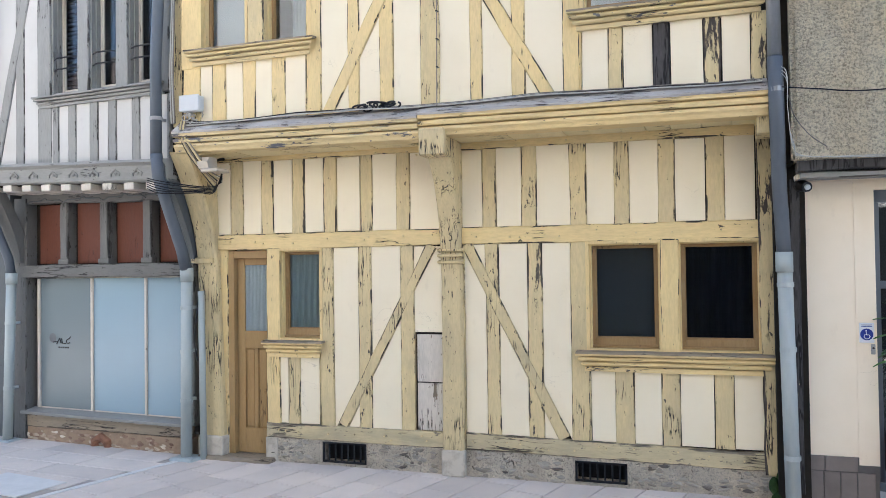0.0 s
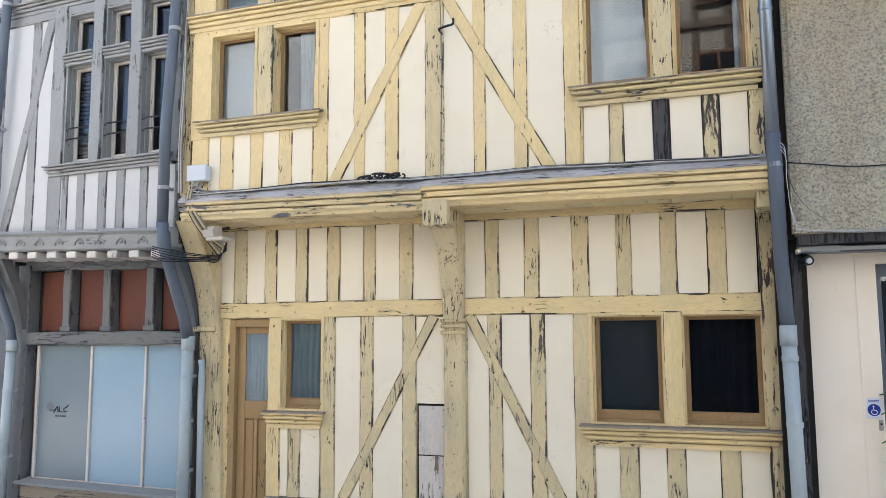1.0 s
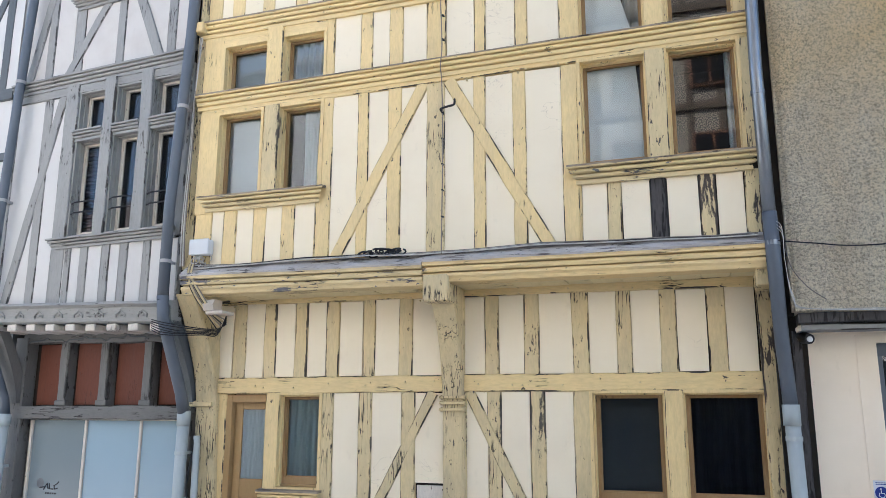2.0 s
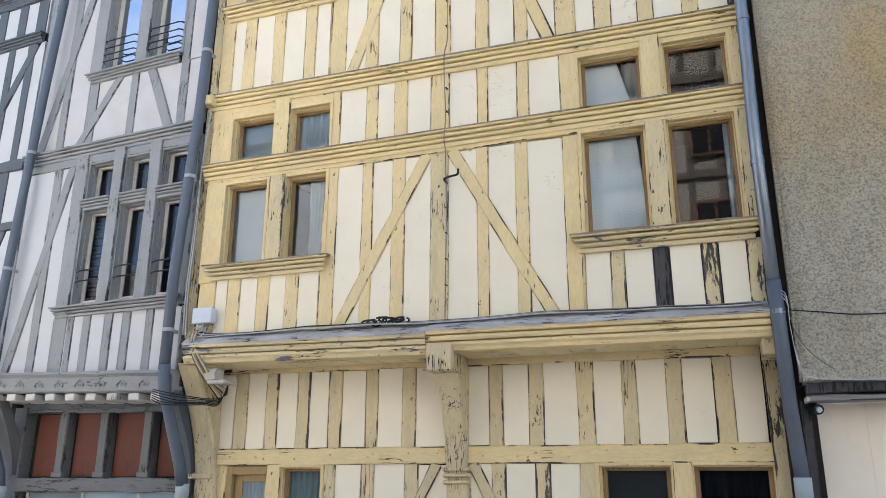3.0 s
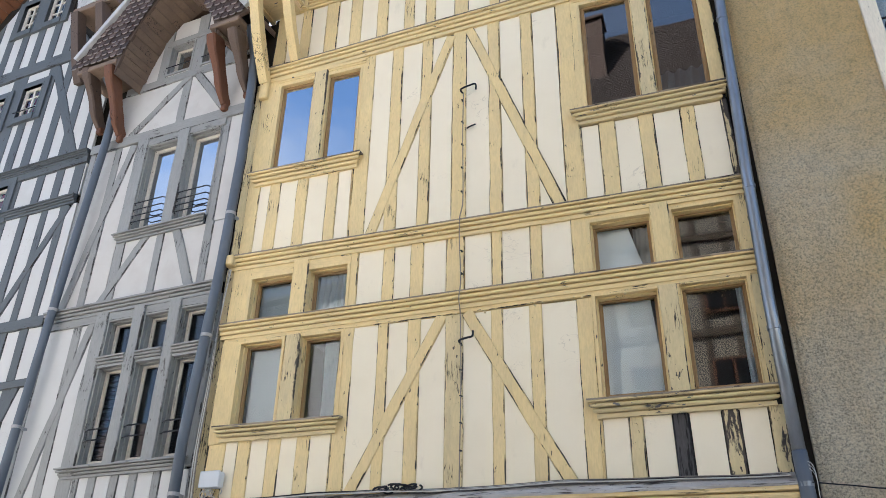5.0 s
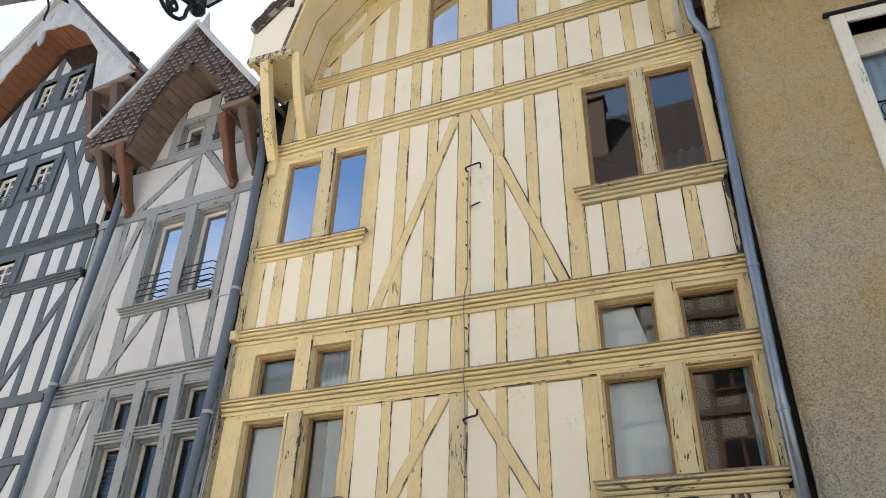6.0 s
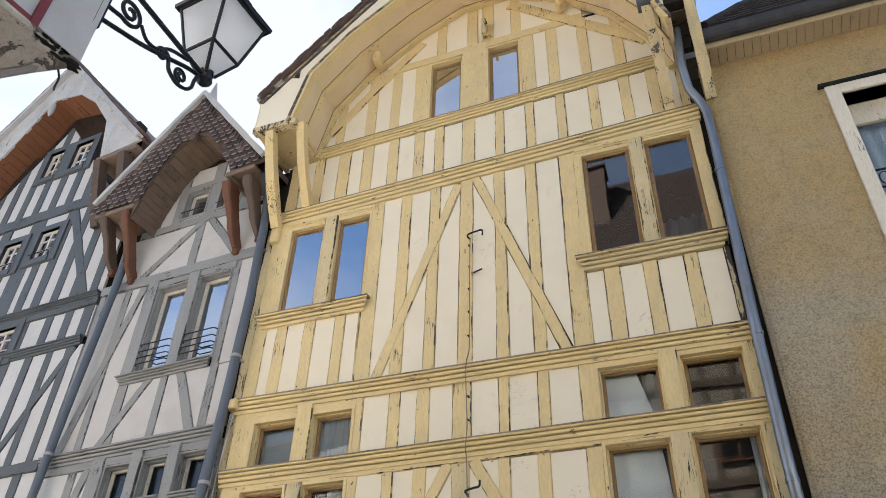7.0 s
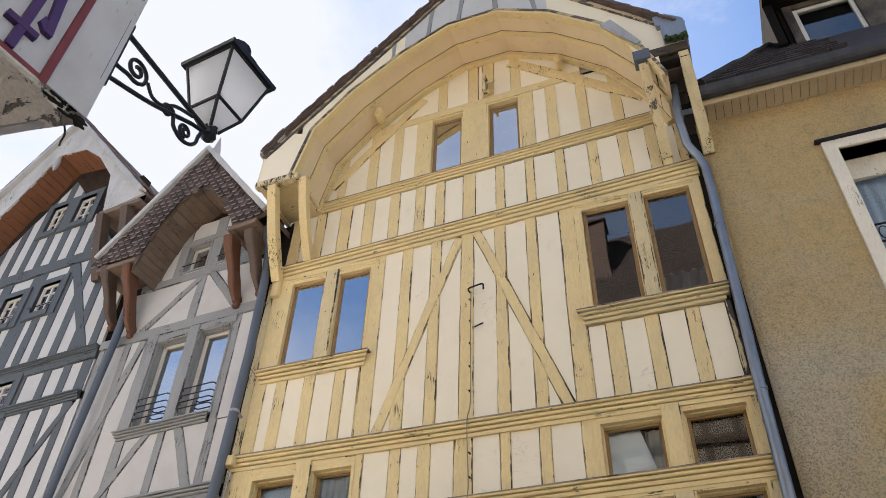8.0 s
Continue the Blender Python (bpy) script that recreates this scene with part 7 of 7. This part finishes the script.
part("upper_wall", footprint([(0, 0), (-6.6, -2.5), (-6.6, -9.0), (0, -8.0)], CZ + 0.03, 8.6), "old_white", near)
part("jetty_underside", footprint([(-0.02, -0.025), (-6.6, -2.5), (-6.6, -9.0), (-0.02, -8.0)], CZ - 0.03, CZ + 0.03), "rough_under", near)
part("jetty_edge", T([(-3.0, -1.16, CZ - 0.02), (-0.4, -0.19, CZ - 0.025), (-0.2, -0.12, CZ - 0.02), (-0.13, -0.1, CZ)], 0.028, 8), "lead", near)
# unseen lower wall, coloured dark so the panes it faces reflect little
part("lower_wall", footprint([(-0.7, -1.0), (-6.6, -3.2), (-6.6, -9.0), (-0.7, -8.0)], -0.2, CZ - 0.03), "near_dark_base", near)
part("roof", loft(bmesh.new(), [[(0.2, 0.2, 8.6), (-6.8, -2.3, 8.6), (-6.8, -9.2, 8.6), (0.2, -8.2, 8.6)], [(-3.2, -4.5, 10.6), (-3.4, -4.5, 10.6), (-3.4, -5.5, 10.6), (-3.2, -5.5, 10.6)]]), "tile", near)
part("roof_base", footprint([(0.2, 0.2), (-6.8, -2.3), (-6.8, -9.2), (0.2, -8.2)], 8.56, 8.62), "boards", near)
part("red_trim", B(-0.005, 0.02, -0.275, -0.235, CZ + 0.0, 8.0, bev=0.003), "red_trim", near)
part("red_trim", B(-0.005, 0.018, -4.0, -0.276, CZ + 0.0, CZ + 0.035, bev=0.003), "red_trim", near)
part("ledge", B(-0.03, 0.03, -4.0, -0.23, CZ - 0.04, CZ + 0.0, bev=0.012), "rough_under", near)
SCABS = []
for k in range(3):
    f = STONES[k].copy()
    f.materials[0] = M["gap"]
    SCABS.append(f)
for k in range(34):
    o = new("render_scab", SCABS[k % 3])
    o.parent = near
    o.matrix_basis = pose(-0.01 - rk.uniform(0, 0.02), -rk.uniform(0.0, 0.2), CZ + rk.uniform(-0.03, 0.035)) @ Matrix.Diagonal((0.012, rk.uniform(0.012, 0.045), rk.uniform(0.004, 0.014), 1))
sgn = thing("shop_letter", NEAR, "raised purple letter shape on white render", "letter", "shop letters")
part("stroke", B(-0.005, 0.03, -0.468, -0.425, CZ + 0.035, CZ + 0.5, bev=0.003), "purple", sgn)
part("stroke", B(-0.005, 0.033, -0.53, -0.37, CZ + 0.175, CZ + 0.215, bev=0.003), "purple", sgn)
sgn = thing("shop_letter", NEAR, "raised purple slanting letter shape on white render", "letter", "shop letters")
part("stroke", loft(bmesh.new(), [[(x, -0.36, CZ + 0.26), (x, -0.32, CZ + 0.26), (x, -0.36, CZ + 0.62), (x, -0.41, CZ + 0.62)] for x in (-0.005, 0.03)]), "purple", sgn)
part("stroke", loft(bmesh.new(), [[(x, -0.40, CZ + 0.3), (x, -0.36, CZ + 0.255), (x, -0.34, CZ + 0.3), (x, -0.39, CZ + 0.35)] for x in (-0.005, 0.027)]), "purple", sgn)
cable("loose_wire", [(-0.3, -5.09, 4.86), (-0.3, -5.06, 4.81), (-0.315, -5.05, 4.77), (-0.31, -5.05, 4.74)], 0.005, "iron", "loose wire end hanging from the jetty")

lamp = thing("street_lantern", None, "black iron street lantern with frosted panes on scroll bracket", "street lamp")
LX, LY = -0.195, -4.315
ROT = Matrix.Rotation(radians(-7), 4, "Z")


def corner(h, z, k):
    a = math.pi / 4 + k * math.pi / 2
    return Vector((LX, LY, z)) + ROT @ Vector((h * math.sqrt(2) * math.cos(a), h * math.sqrt(2) * math.sin(a), 0))


M["milk"] = None
m = Nodes("frosted_lantern_glass")
_d = m.t.nodes.new("ShaderNodeBsdfTranslucent")
_d.inputs[0].default_value = (0.92, 0.93, 0.95, 1)
_g = m.t.nodes.new("ShaderNodeBsdfPrincipled")
_g.inputs["Base Color"].default_value = (0.5, 0.52, 0.55, 1)
_g.inputs["Roughness"].default_value = 0.35
_x = m.t.nodes.new("ShaderNodeMixShader")
m.put(_x, 0, 0.25)
m.t.links.new(_d.outputs[0], _x.inputs[1])
m.t.links.new(_g.outputs[0], _x.inputs[2])
m.t.links.new(_x.outputs[0], m.out.inputs[0])
M["milk"] = m.mat
levels = [(0.035, 5.64), (0.112, 5.80), (0.185, 6.18)]
for (h0, z0), (h1, z1) in zip(levels, levels[1:]):
    for k in range(4):
        bm = bmesh.new()
        vs = [bm.verts.new(p) for p in (corner(h0, z0, k), corner(h0, z0, k + 1), corner(h1, z1, k + 1), corner(h1, z1, k))]
        bm.faces.new(vs)
        bmesh.ops.solidify(bm, geom=bm.faces[:], thickness=0.004)
        part("pane", bm, "milk", lamp)
        part("bar", T([corner(h0, z0, k), corner(h1, z1, k)], 0.011, 6), "iron", lamp)
for h, z in levels[1:]:
    for k in range(4):
        part("bar", T([corner(h, z, k), corner(h, z, k + 1)], 0.012, 6), "iron", lamp)
part("roof_plate", loft(bmesh.new(), [[corner(h, z, k) for k in range(4)] for h, z in ((0.215, 6.18), (0.22, 6.21), (0.1, 6.36), (0.1, 6.42), (0.06, 6.45))]), "iron", lamp)
part("cap", T([(LX, LY, 6.42), (LX, LY, 6.5), (LX, LY, 6.56)], [0.07, 0.09, 0.02], 14), "iron", lamp)
part("socket", T([(LX, LY, 5.56), (LX, LY, 5.59), (LX, LY, 5.63), (LX, LY, 5.66)], [0.025, 0.05, 0.042, 0.05], 8), "iron", lamp)
BX = -0.225


def arm(pts, r=0.013):
    """A bracket bar; places are (distance from the wall, height)."""
    p = [Vector((BX + (LX - BX) * d / 0.755, CY + d, z)) for d, z in pts]
    out = []
    for i in range(len(p) - 1):
        p0, p1, p2, p3 = p[max(i - 1, 0)], p[i], p[i + 1], p[min(i + 2, len(p) - 1)]
        for k in range(4):
            t = k / 4
            out.append(0.5 * ((2 * p1) + (p2 - p0) * t + (2 * p0 - 5 * p1 + 4 * p2 - p3) * t * t + (3 * p1 - p0 - 3 * p2 + p3) * t ** 3))
    return part("bracket_bar", T(out + [p[-1]], r, 8), "iron", lamp)


def scroll(cd, cz, r0, a0, turns, sgnn=1):
    pts = []
    n = int(16 * turns)
    for i in range(n + 1):
        a = a0 + sgnn * 2 * math.pi * turns * i / n
        r = r0 * (1 - 0.78 * i / n)
        pts.append((cd + r * math.cos(a), cz + r * math.sin(a)))
    return pts


arm([(0.0, 5.62), (0.755, 5.62)], 0.016)
arm([(0.0, 5.24), (0.12, 5.29), (0.3, 5.37), (0.48, 5.47), (0.62, 5.55), (0.75, 5.6)], 0.013)
arm(scroll(0.15, 5.47, 0.085, -1.6, 1.6), 0.012)
arm([(0.02, 5.36), (0.06, 5.37), (0.11, 5.385), (0.15, 5.385)], 0.012)
arm([(0.24, 5.47), (0.3, 5.42), (0.38, 5.44), (0.46, 5.53), (0.6, 5.6)], 0.011)
arm(scroll(0.42, 5.445, 0.04, 1.5, 1.4), 0.010)
arm([(0.42, 5.485), (0.46, 5.48), (0.48, 5.435), (0.5, 5.395), (0.57, 5.37), (0.64, 5.395), (0.68, 5.45), (0.685, 5.51), (0.7, 5.58)], 0.012)
arm(scroll(0.585, 5.445, 0.05, -1.4, 1.6, -1), 0.011)
part("wall_plate", B(BX - 0.03, BX + 0.03, CY - 0.03, CY + 0.015, 5.15, 5.68), "iron", lamp)

# ---- the houses across the street: one read from reflections, two added to bounce light ----
opp = thing("offscreen_house", None, "tall plastered house across the street with an added dark base", "house")
M["opp_wall"] = plaster("cream_render", (0.38, 0.33, 0.26), (0.29, 0.24, 0.185), 0.8, 0.2, 0.6)
M["tile_o"] = plain("brown_roof_tile", (0.085, 0.062, 0.052), 0.9, 0.5, 5, 0.4)
M["opp_timber"] = plain("brown_timber", (0.17, 0.125, 0.09), 0.8, 0.3)
M["opp_frame"] = plain("red_brown_window_paint", (0.2, 0.1, 0.06), 0.6, 0.3)
M["base_dark"] = plain("reflection_dark_base", (0.02, 0.025, 0.03), 0.5, 0.3)
# made-up dark ground storey, so the lower panes opposite reflect little
part("shopfront", B(-2.5, 5.2, -16.0, -11.9, -0.2, 3.3), "base_dark", opp)
part("wall", B(-2.5, 5.2, -16.0, -12.0, 3.3, 13.6), "opp_wall", opp)
part("roof", loft(bmesh.new(), [[(x, -11.6, 13.5), (x, -15.0, 21.6), (x, -18.0, 13.5)] for x in (-2.6, 5.3)]), "tile_o", opp)
M["brick_d"] = plain("sooty_brick", (0.13, 0.085, 0.065), 0.9, 0.4, 14, 0.5)
part("chimney", B(-0.5, 0.15, -14.6, -13.9, 18.0, 21.6), "brick_d", opp)
part("chimney_cap", B(-0.57, 0.22, -14.68, -13.82, 21.6, 21.72, bev=0.02), "brick_d", opp)
part("gutter", T([(-2.6, -11.55, 13.5), (5.3, -11.55, 13.5)], 0.09, 8), "white_f", opp)
bm = bmesh.new()
for k in range(80):
    y, z = -11.6 - 3.4 * k / 80, 13.52 + 8.1 * k / 80
    box(bm, -2.62, 5.32, y - 0.02, y + 0.02, z, z + 0.05)
tagged(part("roof_tiling", bm, "tile_o", opp), kind="stuff")
for k in range(11):
    part("timber", B(-2.5 + k * 0.75, -2.34 + k * 0.75, -12.0, -11.97, 3.4, 13.4), "opp_timber", opp)
for z in (3.3, 6.2, 9.0, 11.6):
    part("timber", B(-2.5, 5.2, -11.97, -11.93, z, z + 0.22), "opp_timber", opp)
for z in (4.0, 6.9, 9.6):
    for x in (-1.9, 0.2, 2.1, 4.0):
        w = part("window", B(x, x + 1.0, -11.96, -11.9, z, z + 1.5), "opp_frame", opp)
        part("pane", B(x + 0.08, x + 0.46, -11.9, -11.88, z + 0.08, z + 1.42), "room", w)
        part("pane", B(x + 0.54, x + 0.92, -11.9, -11.88, z + 0.08, z + 1.42), "room", w)
# unseen white houses, added to throw sunlight back onto the fronts
M["bounce_white"] = plaster("bounce_white_render", (0.80, 0.77, 0.71), (0.66, 0.62, 0.55), 0.8, 0.2, 0.5)
for x0, x1, zt in ((5.4, 18.0, 9.0), (-22.0, -7.6, 7.0)):
    bounce_house = thing("offscreen_house", None, "unseen white house added across the street to bounce light", "house")
    # same added dark ground storey as on the tall house
    part("shopfront", B(x0, x1, -16.0, -11.9, -0.2, 3.0), "base_dark", bounce_house)
    part("wall", B(x0, x1, -16.0, -12.0, 3.0, zt), "bounce_white", bounce_house)
    part("roof", loft(bmesh.new(), [[(x, -11.7, zt - 0.1), (x, -14.0, zt + 2.6), (x, -16.3, zt - 0.1)] for x in (x0 - 0.05, x1 + 0.1)]), "tile", bounce_house)

# ---- the street ----
solid("ground", B(-150, 150, -150, 150, -0.6, -0.115), "joint", "grey mortar bed of the paved street", "ground", kind="structure")
pav = thing("pavement", None, "pinkish grey granite slab paving", "pavement", kind="structure")
M["slab"] = None
m = Nodes("granite_slab")
_r = m.ramp(m.rand(), (0.0, (0.65, 0.575, 0.51)), (0.6, (0.75, 0.66, 0.585)), (1.0, (0.82, 0.725, 0.64)))
_n = m.noise(1.4, m.coord(), 5, 0.6)
_f = m.noise(120, m.coord(), 2)
M["slab"] = m.finish(m.mix(m.ramp(_f, (0.4, 0.25), (0.6, 0.0)), m.mix(m.ramp(_n, (0.4, 0.0), (0.7, 0.35)), _r, (0.36, 0.34, 0.34)), (0.28, 0.27, 0.27)), 0.7, 0, _f, 0.15, 0.003)
U, V = Vector((0.25, 0.968)), Vector((0.968, -0.25))
O = Vector((-2.91, 0.29))
rs = random.Random(5)
START = {}
for i in range(0, 24):
    v0 = 0.07 + i * 0.335
    u = START[i] = -3.2 + rs.uniform(-0.3, 0.0)
    while u < 3.0:
        ln = rs.choice((0.42, 0.55, 0.68))
        c = O + V * (v0 + 0.165) + U * (u + ln / 2)
        lim = 0.42 if c.x < 2.75 else 0.36
        if c.y < lim + 0.4 and c.x < 5.0:
            dz = rs.uniform(-0.002, 0.002)
            rings = []
            for zz, e in ((-0.12, 0.0), (-0.104 + dz, 0.0), (-0.1 + dz, 0.004)):
                rings.append([(*(O + V * (v0 + a) + U * (u + b)), zz) for a, b in ((0.005 + e, 0.005 + e), (0.33 - e, 0.005 + e), (0.33 - e, ln - 0.005 - e), (0.005 + e, ln - 0.005 - e))])
            part("slab", loft(bmesh.new(), rings), "slab", pav)
        u += ln
verts, faces = [], []
for i in range(-30, 34):
    v0 = 0.07 + i * 0.335
    u = START.get(i, rs.uniform(-0.3, 0.3) + (2.5 if i > 0 else 0.0))
    while u > -14.0:
        ln = rs.choice((0.42, 0.55, 0.68))
        c = O + V * (v0 + 0.165) + U * (u - ln / 2)
        if i in START or (i > 0 and c.y < 0.1) or c.y < -3.6:
            n = len(verts)
            for zz in (-0.12, -0.101):
                verts += [(*(O + V * (v0 + a) + U * (u - ln + b)), zz) for a, b in ((0.005, 0.005), (0.33, 0.005), (0.33, ln - 0.005), (0.005, ln - 0.005))]
            faces += [[n + q for q in f] for f in ((4, 5, 6, 7), (0, 1, 5, 4), (1, 2, 6, 5), (2, 3, 7, 6), (3, 0, 4, 7))]
        u -= ln
far_paving = bpy.data.meshes.new("far_paving")
far_paving.from_pydata(verts, [], faces)
far_paving.materials.append(M["slab"])
far_paving = tagged(new("far_paving", far_paving), kind="stuff")
far_paving.parent = pav
A, Bv = Vector((math.cos(radians(-4)), math.sin(radians(-4)))), Vector((-math.sin(radians(-4)), math.cos(radians(-4))))
O2 = Vector((-2.85, 0.42))
for j in range(0, 10):
    b0 = -0.02 - (j + 1) * 0.36
    a = -0.05 - rs.uniform(0.0, 0.5)
    while a > -6.0:
        ln = rs.choice((0.55, 0.7, 0.9))
        c = O2 + A * (a - ln / 2) + Bv * (b0 + 0.18)
        if (c - O).dot(V) < -0.3:
            rings = [[(*(O2 + A * (a - ln + x) + Bv * (b0 + y)), zz) for x, y in ((0.005 + e, 0.005 + e), (ln - 0.005 - e, 0.005 + e), (ln - 0.005 - e, 0.355 - e), (0.005 + e, 0.355 - e))] for zz, e in ((-0.13, 0.0), (-0.108, 0.0), (-0.104, 0.004))]
            part("slab", loft(bmesh.new(), rings), "slab", pav)
        a -= ln
rings = [[(*(O + V * a + U * b), zz) for a, b in ((-0.35, -3.5), (0.062, -3.5), (0.062, 0.02), (-0.35, 0.02))] for zz in (-0.13, -0.112)]
part("mortar_strip", loft(bmesh.new(), rings), "paving", pav)
rings = [[(*(O + V * a + U * b), zz) for a, b in ((0.0, -3.5), (0.06, -3.5), (0.06, 0.0), (0.0, 0.0))] for zz in (-0.13, -0.098)]
part("pale_strip", loft(bmesh.new(), rings), "pave_l", pav, "pale stone strip")
cov = thing("access_cover", pose(-3.85, -1.0, -0.1, 0, 0, -8), "pale speckled access cover set in the paving", "cover")
part("plate", B(-0.42, 0.42, -0.25, 0.25, -0.01, 0.004, bev=0.003), "pave_l", cov)
